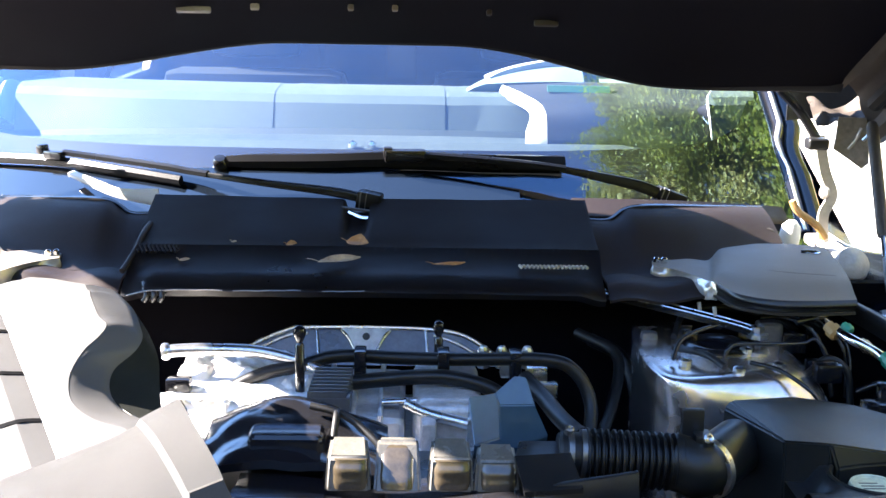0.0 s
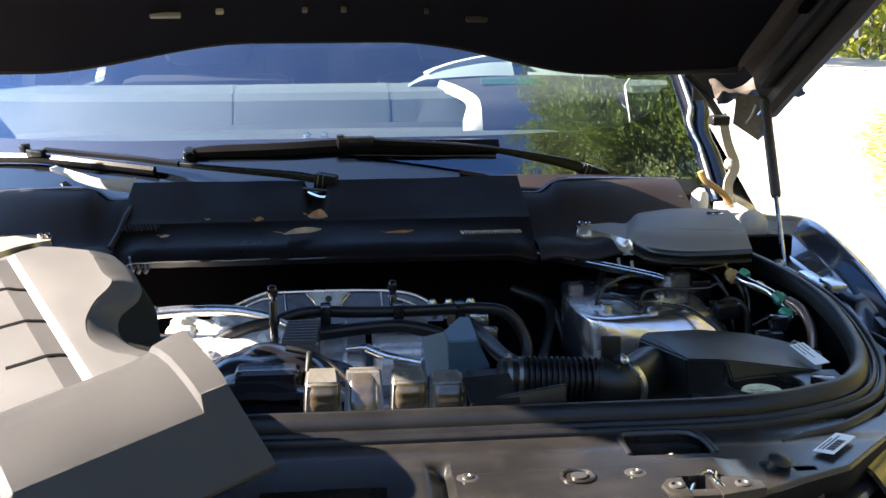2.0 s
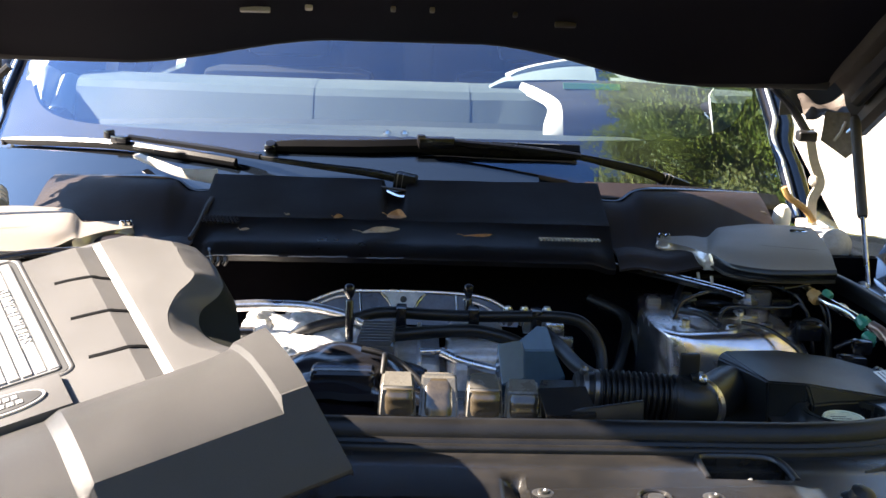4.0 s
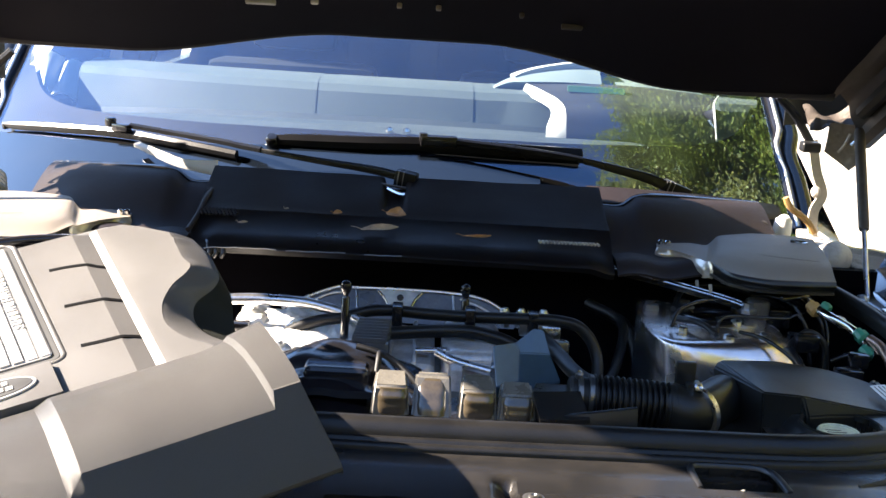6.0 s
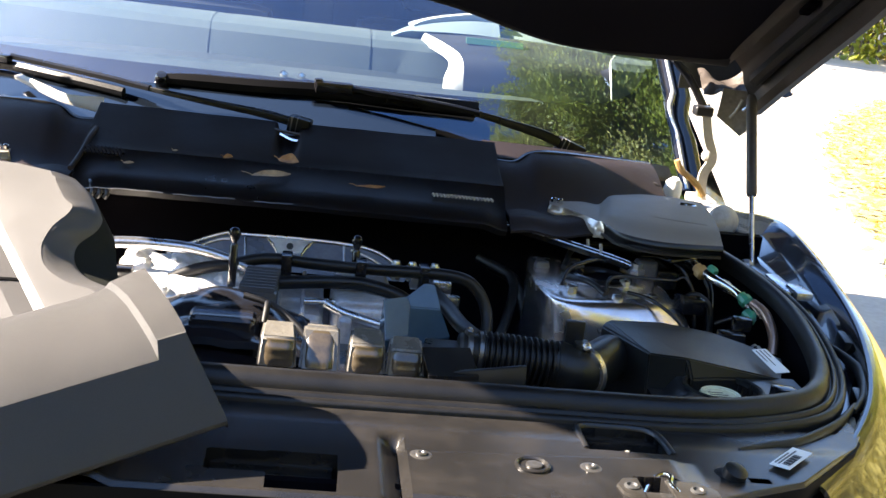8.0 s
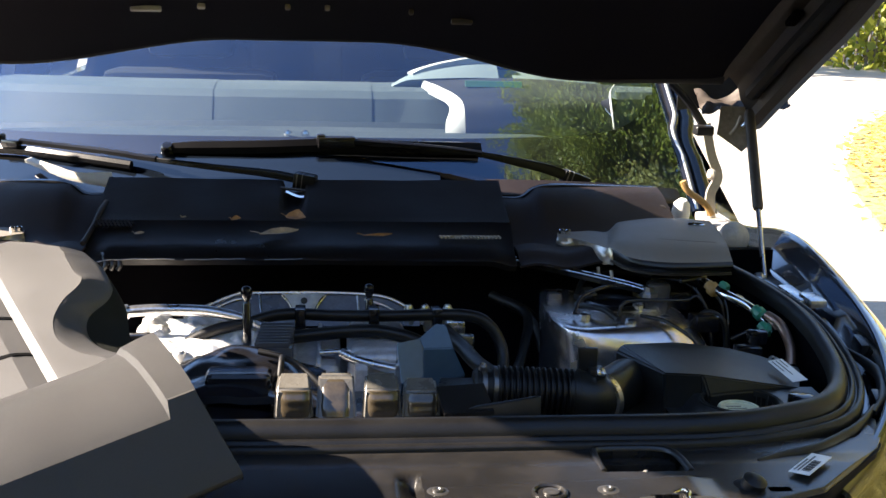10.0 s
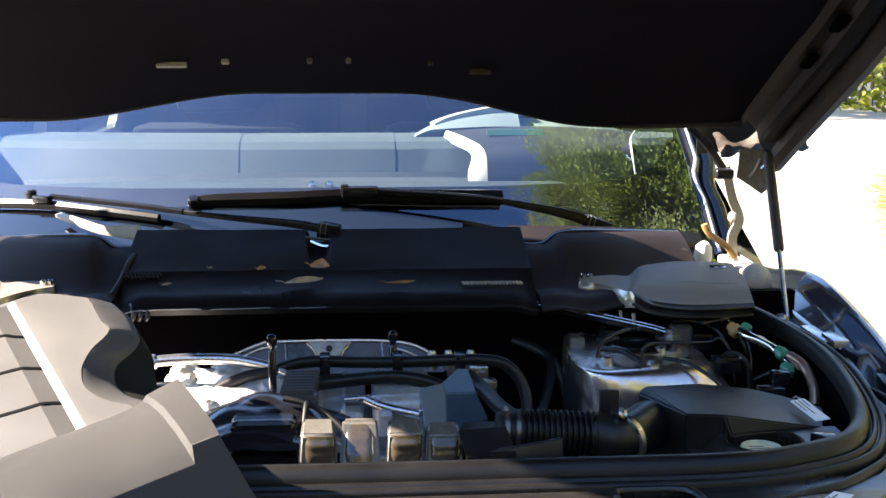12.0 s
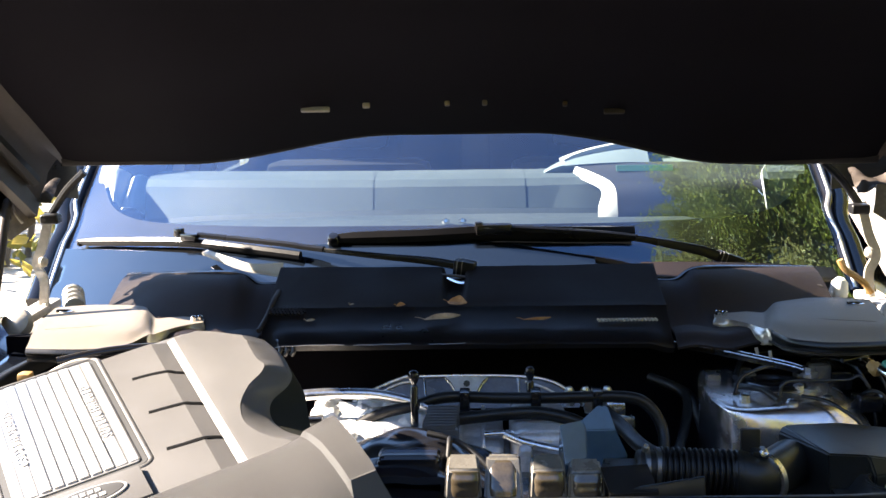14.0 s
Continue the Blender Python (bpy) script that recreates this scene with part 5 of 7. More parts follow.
    if sgn < 0:
        tagged(part("rubber_bellows", bm, TRIM_GREY), "stack of pale grey rubber bellows by the hinge", "bellows")
    else:
        bm.free()
        bm = bmesh.new()
        tube(bm, [(0.722, 2.0, 1.136), (0.728, 2.0, 1.124), (0.738, 2.0, 1.1134), (0.757, 2.0, 1.101), (0.772, 2.0, 1.0886), (0.785, 2.0, 1.07)], 0.0065, 8)
        tagged(part("cable", bm, AMBER), "loose yellow-brown cable by the hinge", "cable")
        bm = bmesh.new()
        lathe(bm, (0.622, 1.93, 1.096), (1, 0.1, -0.2), [(0, 0), (0.011, 0.002), (0.014, 0.01), (0.014, 0.045), (0.011, 0.052), (0, 0.052)], 16)
        tagged(part("drain_stub", bm, BRACKET), "dark brown rubber drain stub behind the cowl", "drain stub")
        bm = bmesh.new()
        lathe(bm, (0.715, 1.985, 1.05), (0, -0.3, 1), [(0.016, 0), (0.018, 0.03), (0.016, 0.048), (0.008, 0.058), (0, 0.06)], 14)
        tagged(part("grommet", bm, PAPER), "white rubber grommet beside the hinge", "grommet")

# ---- engine ----
engine = thing("engine", "exposed aluminium engine with black hoses and plastic covers", "engine")
bm = bmesh.new()
box(bm, (-0.34, 0.24), (1.32, 1.62), (0.6, 0.925), 0.03)
part("block", bm, ALU, engine, "grimy cast aluminium block")
# charge cooler casting with ribs and lumps
bm = bmesh.new()
box(bm, (-0.25, -0.055), (1.40, 1.60), (0.90, 0.982), 0.022, seg=4)
box(bm, (-0.235, -0.15), (1.345, 1.42), (0.90, 0.968), 0.018, seg=3)
box(bm, (-0.145, -0.075), (1.335, 1.42), (0.90, 0.962), 0.016, seg=3)
sheet(bm, lambda u, v: (-0.245 + 0.185 * u, 1.405 + 0.19 * v, 0.983 + 0.013 * noise.noise((u * 5, v * 4, 5)) + 0.007 * noise.noise((u * 13, v * 11, 2))), 44, 36)
for bx, by in ((-0.235, 1.41), (-0.17, 1.41), (-0.1, 1.42), (-0.07, 1.5)):
    lathe(bm, (bx, by, 0.965), (0, 0, 1), [(0.010, 0), (0.010, 0.018), (0.007, 0.022), (0, 0.022)], 12)
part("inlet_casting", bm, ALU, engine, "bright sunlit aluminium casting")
bm = bmesh.new()
box(bm, (-0.05, 0.06), (1.40, 1.60), (0.88, 0.965), 0.016, seg=3)
for i in range(3):
    box(bm, (-0.045 + 0.035 * i, -0.038 + 0.035 * i), (1.395, 1.6), (0.94, 0.971), 0.003)
box(bm, (0.07, 0.16), (1.40, 1.58), (0.88, 0.985), 0.02, seg=4)
box(bm, (0.08, 0.10), (1.37, 1.41), (0.88, 0.97), 0.008)
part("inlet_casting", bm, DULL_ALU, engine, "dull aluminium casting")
# pressed bracket with triangular stiffeners and a hole
OUT = [(-0.192, 0.972), (-0.15, 0.992), (-0.107, 1.0065), (-0.09, 1.0075), (0.0, 1.0085), (0.095, 1.0065), (0.148, 0.998), (0.196, 0.972), (0.19, 0.962), (-0.185, 0.962)]


def on_plate(x, z, out=0.0):
    return Vector((x, 1.64 + 0.75 * (z - 0.962) - out * 0.8, z - 0.009 + out * 0.6))


bm = bmesh.new()
f = bm.faces.new([bm.verts.new(on_plate(x, z)) for x, z in OUT])
r = bmesh.ops.extrude_face_region(bm, geom=[f])
bmesh.ops.translate(bm, verts=[v for v in r["geom"] if isinstance(v, bmesh.types.BMVert)], vec=(0, 0.004, 0))
plate_ = part("bracket_plate", bm, PLATE, engine, "dark pressed steel bracket plate")
bm = bmesh.new()
f = bm.faces.new([bm.verts.new(on_plate(x, z, 0.004)) for x, z in ((-0.036, 1.0065), (0.036, 1.0065), (0.026, 0.998), (0.013, 0.976), (-0.011, 0.976), (-0.025, 0.998))])
bmesh.ops.solidify(bm, geom=bm.faces[:], thickness=0.004)
part("bracket_web", bm, ALU, plate_, "bright steel web with a round hole")
RIMS = [OUT[:8], [(-0.18, 0.966), (-0.02, 0.972)], [(0.02, 0.972), (0.13, 0.970)], [(-0.16, 0.979), (-0.115, 0.997), (-0.085, 1.0005)], [(0.10, 0.999), (0.135, 0.989), (0.178, 0.968)], [(-0.072, 1.004), (-0.068, 0.972)], [(0.088, 1.006), (0.091, 0.974)], [(-0.036, 1.005), (-0.022, 0.992), (-0.012, 0.974)], [(0.036, 1.005), (0.024, 0.992), (0.014, 0.974)]]
for k, pts in enumerate(RIMS):
    bm = bmesh.new()
    tube(bm, [on_plate(x, z, 0.002) for x, z in pts], 0.0032 if k == 0 else 0.0022, 8, 4)
    part("bracket_rim", bm, STEEL, plate_, "rolled bright edge of the bracket")
bm = bmesh.new()
lathe(bm, on_plate(0.001, 0.996, 0.0045), (0, -0.8, 0.6), [(0.0055, 0), (0.0055, 0.0015), (0, 0.0015)], 16)
part("bracket_hole", bm, INK, engine, "dark round hole")
for x, y, ztop in ((-0.0765, 1.452, 1.0615), (0.105, 1.572, 1.034)):
    bm = bmesh.new()
    lathe(bm, (x, y, 0.93), (0, 0, 1), [(0.0085, 0), (0.0085, 0.05), (0.0062, 0.052), (0.0062, ztop - 0.93 - 0.018), (0.0035, ztop - 0.93 - 0.014), (0.0068, ztop - 0.93 - 0.0075), (0.0090, ztop - 0.93), (0.0075, ztop - 0.93 + 0.0055), (0.004, ztop - 0.93 + 0.0083), (0, ztop - 0.93 + 0.009)], 16)
    part("cover_stud", bm, BLACK_GLOSS, engine, "black ball-headed cover stud")


def pipe(name, pts, r, mat, label="", parent=engine, n=10):
    bm = bmesh.new()
    tube(bm, pts, r, n)
    return part(name, bm, mat, parent, label, smooth=60)


pipe("coolant_pipe", [(-0.259, 1.5, 1.0175), (-0.235, 1.5, 1.020), (-0.2, 1.5, 1.021), (-0.133, 1.5, 1.018), (-0.064, 1.49, 1.003), (-0.02, 1.47, 0.985)], 0.0085, STEEL, "grey metal pipe catching the sun")
bm = bmesh.new()
lathe(bm, (-0.262, 1.5, 1.0172), (1, 0, 0.1), [(0.0, 0), (0.0105, 0.0), (0.0115, 0.002), (0.0115, 0.006), (0.0105, 0.008), (0, 0.008)], 16)
part("pipe_collar", bm, STEEL, engine, "bright collar at the end of the pipe")
for cx, cy in ((-0.232, 1.45),):
    bm = bmesh.new()
    box(bm, (cx - 0.016, cx + 0.016), (cy - 0.011, cy + 0.011), (0.972, 0.999), 0.004)
    part("connector", bm, BLACK_GLOSS, engine, "small glossy black connector")
pipe("coolant_hose", [(-0.2, 1.47, 0.95), (-0.178, 1.48, 0.968), (-0.131, 1.485, 0.992), (-0.08, 1.49, 1.003), (-0.029, 1.5, 1.014), (0.05, 1.5, 1.012), (0.125, 1.49, 1.014), (0.244, 1.48, 1.018), (0.284, 1.475, 1.003), (0.303, 1.46, 0.968), (0.300, 1.43, 0.93)], 0.009, RUBBER, "black rubber hose looping over the engine")
pipe("coolant_hose", [(-0.03, 1.47, 0.985), (0.03, 1.47, 0.992), (0.082, 1.465, 0.998), (0.125, 1.46, 0.998), (0.176, 1.45, 0.985), (0.21, 1.44, 0.95)], 0.010, RUBBER, "black rubber hose")
pipe("wire_loom", [(-0.19, 1.43, 0.93), (-0.16, 1.40, 0.965), (-0.11, 1.39, 0.985), (-0.06, 1.4, 0.985)], 0.007, RUBBER, "black wiring loom")
pipe("vent_pipe", [(0.06, 1.41, 0.982), (0.09, 1.40, 0.972), (0.15, 1.38, 0.964), (0.18, 1.37, 0.958)], 0.007, STEEL, "slim steel pipe")
pipe("vent_pipe", [(0.03, 1.43, 0.975), (0.075, 1.43, 0.978)], 0.005, STEEL, "slim steel pipe")
for x in (0.0, 0.11, 0.205):
    bm = bmesh.new()
    box(bm, (x - 0.008, x + 0.008), (1.475, 1.505), (0.985, 1.028), 0.003)
    part("hose_clip", bm, BLACK_GLOSS, engine, "black hose clip")
for x in (0.165, 0.19, 0.225):
    bm = bmesh.new()
    lathe(bm, (x, 1.53, 0.99), (0, 0, 1), [(0.008, 0), (0.008, 0.024), (0.005, 0.03), (0, 0.03)], 8)
    part("bolt", bm, STEEL, engine)
# ribbed connector block
for i in range(8):
    bm = bmesh.new()
    box(bm, (-0.062 + 0.001 * i, -0.013 + 0.0008 * i), (1.392 + 0.0062 * i, 1.3955 + 0.0062 * i), (0.985, 1.003 + 0.0024 * i), 0.0008)
    part("cooling_fin", bm, FIN, engine, "dark greyish moulded fin")
bm = bmesh.new()
box(bm, (-0.064, -0.008), (1.39, 1.446), (0.96, 0.996), 0.006)
part("connector", bm, FIN, engine, "dark ribbed connector block")
# dark plastic on the near side
bm = bmesh.new()
sheet(bm, lambda u, v: (-0.17 + 0.21 * u, 1.20 + 0.16 * v, 0.968 + (0.062 - 0.02 * u) * math.sin(math.pi * (0.12 + 0.78 * u)) * (0.5 + 0.5 * v) + 0.006 * noise.noise((u * 5, v * 4, 2)) - 0.02 * ease(0.85, 1, v)), 24, 10, (0, 0, -0.01))
part("timing_cover", bm, BLACK_GLOSS, engine, "glossy black curved cover", smooth=50)
bm = bmesh.new()
box(bm, (-0.115, -0.03), (1.225, 1.27), (0.955, 1.012), 0.010, seg=3)
part("sensor_box", bm, BLACK_GLOSS, engine, "glossy black sensor box")
pipe("wire_loom", [(-0.05, 1.30, 1.02), (-0.01, 1.29, 1.012), (0.03, 1.26, 0.99), (0.05, 1.24, 0.96)], 0.0045, RUBBER, "thin black wire")
pipe("wire_loom", [(-0.02, 1.31, 1.0), (-0.018, 1.28, 1.018), (-0.02, 1.25, 1.0)], 0.004, RUBBER)
pipe("wire_loom", [(0.215, 1.46, 1.0), (0.235, 1.42, 0.99), (0.25, 1.36, 0.985), (0.262, 1.30, 0.99), (0.266, 1.26, 1.0)], 0.011, RUBBER, "black breather hose")
for x, y, z in ((0.235, 1.50, 0.995), (0.245, 1.46, 0.985), (0.2, 1.5, 1.0)):
    bm = bmesh.new()
    box(bm, (x - 0.014, x + 0.014), (y - 0.01, y + 0.01), (z - 0.012, z + 0.008), 0.003, None)
    part("connector", bm, STEEL, engine, "small bright connector")
# row of four upright moulded lugs; sunlit tops and shaded faces get paler and darker plastic
# each: centre, width, height of the back edge, how far its top slopes down and forward, side margins of the face
LUG = [(0.0012, 0.0445, 1.0290, 0.012, 0.033, 0.006, 0.001), (0.0537, 0.0465, 1.0285, 0.002, 0.011, 0.004, 0.005), (0.110, 0.045, 1.0285, 0.012, 0.034, 0.004, 0.001), (0.1592, 0.044, 1.0220, 0.010, 0.030, 0.004, 0.001)]
for cx, w, zt, fall, run, ml, mr in LUG:
    h, yb = w / 2, 1.190
    bm = bmesh.new()
    q = [bm.verts.new((cx + x, y, z)) for x, y, z in ((-h + 0.003, yb, zt), (h - 0.003, yb, zt), (h, yb - run, zt - fall), (-h, yb - run, zt - fall), (-h - 0.002, 1.150, 0.982), (h + 0.002, 1.150, 0.982), (h + 0.002, yb, 0.982), (-h - 0.002, yb, 0.982))]
    for idx in ((0, 3, 2, 1), (3, 4, 5, 2), (0, 7, 4, 3), (1, 2, 5, 6), (0, 1, 6, 7)):
        bm.faces.new([q[i] for i in idx])
    bmesh.ops.recalc_face_normals(bm, faces=bm.faces[:])
    bmesh.ops.bevel(bm, geom=bm.edges[:], offset=0.0035, segments=3, affect="EDGES")
    lug = part("moulded_lug", bm, LUG_TOP, engine, "dusty moulded lug with a sloping top, sunlight put into its pale colour", smooth=40)
    bm = bmesh.new()
    x0, x1, y0, z0 = cx - h + ml, cx + h - mr, yb - run - 0.0015, zt - fall - (0.002 if run > 0.02 else 0.0035)
    sheet(bm, lambda u, v: (x0 + (x1 - x0) * u, y0 + (1.1475 - y0) * v - 0.003 * math.sin(math.pi * (0.1 + 0.9 * v)) + 0.006 * abs(2 * u - 1) ** 5 + 0.0005 * math.sin(14 * v), z0 - (z0 - 0.984) * v), 14, 12, (0, 0.006, 0))
    part("lug_face", bm, TAN, lug, "glossy brown stained face of the lug, darkened as its shaded side", smooth=60)
bm = bmesh.new()
sheet(bm, lambda u, v: (-0.12 + 0.32 * u, 1.08 + 0.13 * v, 0.985 - 0.010 * math.sin(math.pi * u) + 0.003 * math.sin(9 * u) - 0.01 * ease(0.5, 0.8, v)), 30, 4, (0, 0, -0.006))
part("lug_tray", bm, BLACK_GLOSS, engine, "black plastic tray under the lugs")
bm = bmesh.new()
box(bm, (-0.16, 0.25), (1.195, 1.33), (0.90, 0.955), 0.01)
part("chain_case", bm, BLACK, engine, "black case behind the lugs")
# faceted box that mirrors the sky, with more of that blue in its base colour
bm = bmesh.new()
F = [(0.136, 1.325, 1.024), (0.165, 1.299, 1.0385), (0.188, 1.309, 1.0565), (0.202, 1.309, 1.055), (0.212, 1.292, 1.0264), (0.229, 1.292, 0.989), (0.193, 1.284, 0.976), (0.142, 1.285, 0.978), (0.170, 1.292, 1.0255), (0.172, 1.284, 0.988)]
vs = [bm.verts.new(p) for p in F]
low = [bm.verts.new((x, y + 0.05, 0.90)) for x, y, z in F[:8]]
for idx in ((0, 1, 8, 9, 7), (1, 2, 3, 4, 8), (8, 4, 5, 6, 9), (9, 6, 7)):
    bm.faces.new([vs[i] for i in idx])
for i in range(8):
    k = (i + 1) % 8
    bm.faces.new((vs[k], vs[i], low[i], low[k]))
bmesh.ops.bevel(bm, geom=bm.edges[:], offset=0.0012, segments=2, affect="EDGES")
part("throttle_cover", bm, SKY_TINTED, engine, "faceted glossy cover with the sky's blue put into its colour", smooth=15)
bm = bmesh.new()
vs = box(bm, (0.195, 0.302), (1.10, 1.108), (0.985, 1.022), 0.002)
for v in vs:
    if v.co.z > 1.0:
        v.co.z -= 0.018 * (0.302 - v.co.x) / 0.107
        v.co.y += 0.012
part("duct_lip", bm, BLACK, engine, "black plastic duct lip")
bm = bmesh.new()
sheet(bm, lambda u, v: (0.184 + 0.06 * u - 0.006 * v, 1.105 + 0.06 * v, 1.003 + 0.014 * v + 0.004 * u), 8, 6, (0, 0, -0.005))
part("duct_flap", bm, DUSTY, engine, "greyish plastic flap beside the lugs")
bm = bmesh.new()
plate(bm, [(0.176, 1.17), (0.245, 1.17), (0.235, 1.25), (0.19, 1.25)], 0.96, 1.0, None, 0.004)
part("duct_body", bm, BLACK, engine, "black plastic duct body")

# ---- intake ----
hose = thing("intake_hose", "ribbed black rubber air intake hose with clamps", "hose")
bm = bmesh.new()
prof = []
for i in range(15):
    h = 0.03 + i * 0.0076
    prof += [(0.0265, h), (0.0325, h + 0.0018), (0.0325, h + 0.0040), (0.0265, h + 0.0058)]
lathe(bm, (0.232, 1.232, 0.990), (1, -0.02, -0.05), [(0.024, 0.0), (0.027, 0.004), (0.027, 0.028)] + prof + [(0.026, 0.150), (0.0, 0.150)], 28)
part("bellows", bm, RUBBER, hose, "ribbed rubber bellows", smooth=30)
for x in (0.242, 0.257):
    bm = bmesh.new()
    lathe(bm, (x, 1.232, 0.99), (1, -0.02, -0.05), [(0.027, 0), (0.0295, 0.0005), (0.0295, 0.0065), (0.027, 0.007)], 28)
    part("clamp", bm, BOLT, hose, "steel hose clamp")
bm = bmesh.new()
lathe(bm, (0.243, 1.228, 1.018), (0.2, -0.5, 1), [(0.005, 0), (0.005, 0.008), (0.003, 0.009), (0, 0.006)], 10)
part("clamp_screw", bm, BOLT, hose, "bright clamp screw")
bm = bmesh.new()
tube(bm, [(0.362, 1.232, 0.984), (0.376, 1.228, 0.981), (0.392, 1.226, 0.977), (0.412, 1.242, 0.976), (0.437, 1.274, 0.976), (0.455, 1.297, 0.976)], 0.0325, 28, 5)
part("duct", bm, AIRBOX, hose, "satin black duct", smooth=60)
bm = bmesh.new()
lathe(bm, (0.399, 1.228, 0.9755), (0.75, 0.66, 0), [(0.033, 0), (0.036, 0.0005), (0.036, 0.009), (0.033, 0.0095)], 32)
part("clamp", bm, STEEL, hose, "bright hose clamp")
bm = bmesh.new()
box(bm, (0.372, 0.398), (1.236, 1.246), (1.004, 1.043), 0.003, Matrix.Translation((0, 0, 0)))
box(bm, (0.385, 0.405), (1.22, 1.245), (1.004, 1.018), 0.003)
part("clamp_tab", bm, BLACK, hose, "black tab above the clamp")
bm = bmesh.new()
lathe(bm, (0.397, 1.222, 1.014), (0.3, -1, 0.6), [(0.006, 0), (0.006, 0.007), (0.004, 0.008), (0, 0.006)], 10)
part("clamp_screw", bm, STEEL, hose, "bright clamp screw")

airbox = thing("air_filter_box", "satin black plastic air filter box with white label", "air filter box")
bm = bmesh.new()
V = [(0.4494, 1.3496, 1.003), (0.457, 1.352, 1.012), (0.4926, 1.3373, 1.014), (0.5327, 1.2087, 1.0155), (0.4822, 1.216, 1.0155), (0.540, 1.199, 0.990), (0.5706, 1.2067, 0.991), (0.6718, 1.2258, 0.990), (0.705, 1.31, 0.990), (0.656, 1.342, 0.998), (0.6186, 1.372, 1.0), (0.55, 1.40, 1.0)]
vs = [bm.verts.new(p) for p in V]
RIM = (0, 4, 3, 5, 6, 7, 8, 9, 10, 11, 1)
lo = {i: bm.verts.new((V[i][0] + (0.009 if i in (3, 4) else 0.0), V[i][1] - (0.004 if i in (3, 4, 5) else 0.0), 0.85)) for i in RIM}
for idx in ((0, 4, 1), (1, 4, 2), (2, 4, 3), (3, 5, 6, 7), (2, 3, 7, 8, 9, 10), (2, 10, 11), (1, 2, 11)):
    bm.faces.new([vs[i] for i in idx])
for i, j in zip(RIM, RIM[1:] + RIM[:1]):
    bm.faces.new([vs[j], vs[i], lo[i], lo[j]])
bmesh.ops.recalc_face_normals(bm, faces=bm.faces[:])
bmesh.ops.bevel(bm, geom=bm.edges[:], offset=0.0022, segments=2, affect="EDGES")
part("box_lid", bm, AIRBOX, airbox, "satin black sloping lid", smooth=12)
bm = bmesh.new()
lm = Matrix.Translation((0.665, 1.256, 0.9985)) @ Matrix.Rotation(radians(-78), 4, "Z") @ Matrix.Rotation(radians(4), 4, "X") @ Matrix.Rotation(radians(8), 4, "Y")
box(bm, (-0.032, 0.032), (-0.011, 0.011), (0.006, 0.0072), 0.0003, lm)
lab = part("label", bm, PAPER, airbox, "white paper label with print")
for i, (w, o) in enumerate(((0.03, 0.0), (0.042, 0.004), (0.02, 0.008))):
    bm = bmesh.new()
    box(bm, (-0.028, -0.028 + w), (-0.0075 + i * 0.006, -0.0060 + i * 0.006), (0.0073, 0.0076), 0, lm)
    part("print_line", bm, COVER, lab)
# front tray with the round cap well
def tray_z(x, y):
    return 0.990 - 0.022 * ease(0.525, 0.505, x) * ease(1.135, 1.16, y)


bm = bmesh.new()
holed(bm, lambda u, v: (u, v), tray_z, [0.487 + 0.203 * i / 40 for i in range(41)], [1.065 + 0.165 * i / 34 for i in range(35)], lambda x, y: ((x - 0.576) / 0.050) ** 2 + ((y - 1.179) / 0.045) ** 2 < 1, 0.035)
part("front_tray", bm, BLACK, airbox, "satin black tray with a round well", smooth=50)
bm = bmesh.new()
line = [Vector((0.576 + 0.051 * math.cos(a), 1.179 + 0.046 * math.sin(a), 0.989)) for a in [2 * math.pi * i / 48 for i in range(49)]]
sweep(bm, line, [(-0.003, -0.006), (-0.003, 0.002), (0, 0.0035), (0.003, 0.002), (0.003, -0.006)], caps=False)
part("well_rim", bm, AIRBOX, airbox, "rounded rim of the well")
cap = thing("filler_cap", "pale yellow filler cap sunk in a round well", "filler cap")
bm = bmesh.new()
lathe(bm, (0.571, 1.171, 0.959), (0, 0, 1), [(0.0275, 0), (0.0275, 0.022), (0.026, 0.026), (0.023, 0.026), (0.0215, 0.024), (0.0, 0.024)], 28)
part("cap_disc", bm, CAP, cap)
bm = bmesh.new()
for k in range(3):
    box(bm, (-0.015, 0.015 - 0.005 * k), (-0.009 + 0.007 * k, -0.007 + 0.007 * k), (0.983, 0.9834), 0, Matrix.Translation((0.571, 1.171, 0)))
part("cap_print", bm, COVER, cap, "faint printed bars")

# ---- suspension tower with brake lines ----
tower_top = thing("suspension_tower", "bare aluminium suspension tower with brake pipes", "suspension tower")
tower_top.location.z = 0.014


def dome(u, v):
    """A level top with a small rim, then flanks that lean out far to the front corner."""
    a = 2 * math.pi * u
    c, s = math.cos(a), math.sin(a)
    k = (abs(c) ** 4 + abs(s) ** 4) ** (-1 / 4)
    t = Vector((0.478 + 0.096 * c * k, 1.555 + 0.105 * s * k - 0.03 * c * k * s * k, 0))
    b = Vector((0.535 + 0.150 * c * k, 1.545 + 0.150 * s * k, 0))
    if v < 0.5:
        e = Vector((0.478, 1.555, 0)).lerp(t, v / 0.5)
        return (e.x, e.y, 0.993 + 0.0015 * ease(0.42, 0.46, v) - 0.001 * ease(0.47, 0.5, v))
    f = (v - 0.5) / 0.5
    e = t.lerp(b, f ** 0.75)
    return (e.x, e.y, 0.9935 - 0.20 * f ** 1.7)


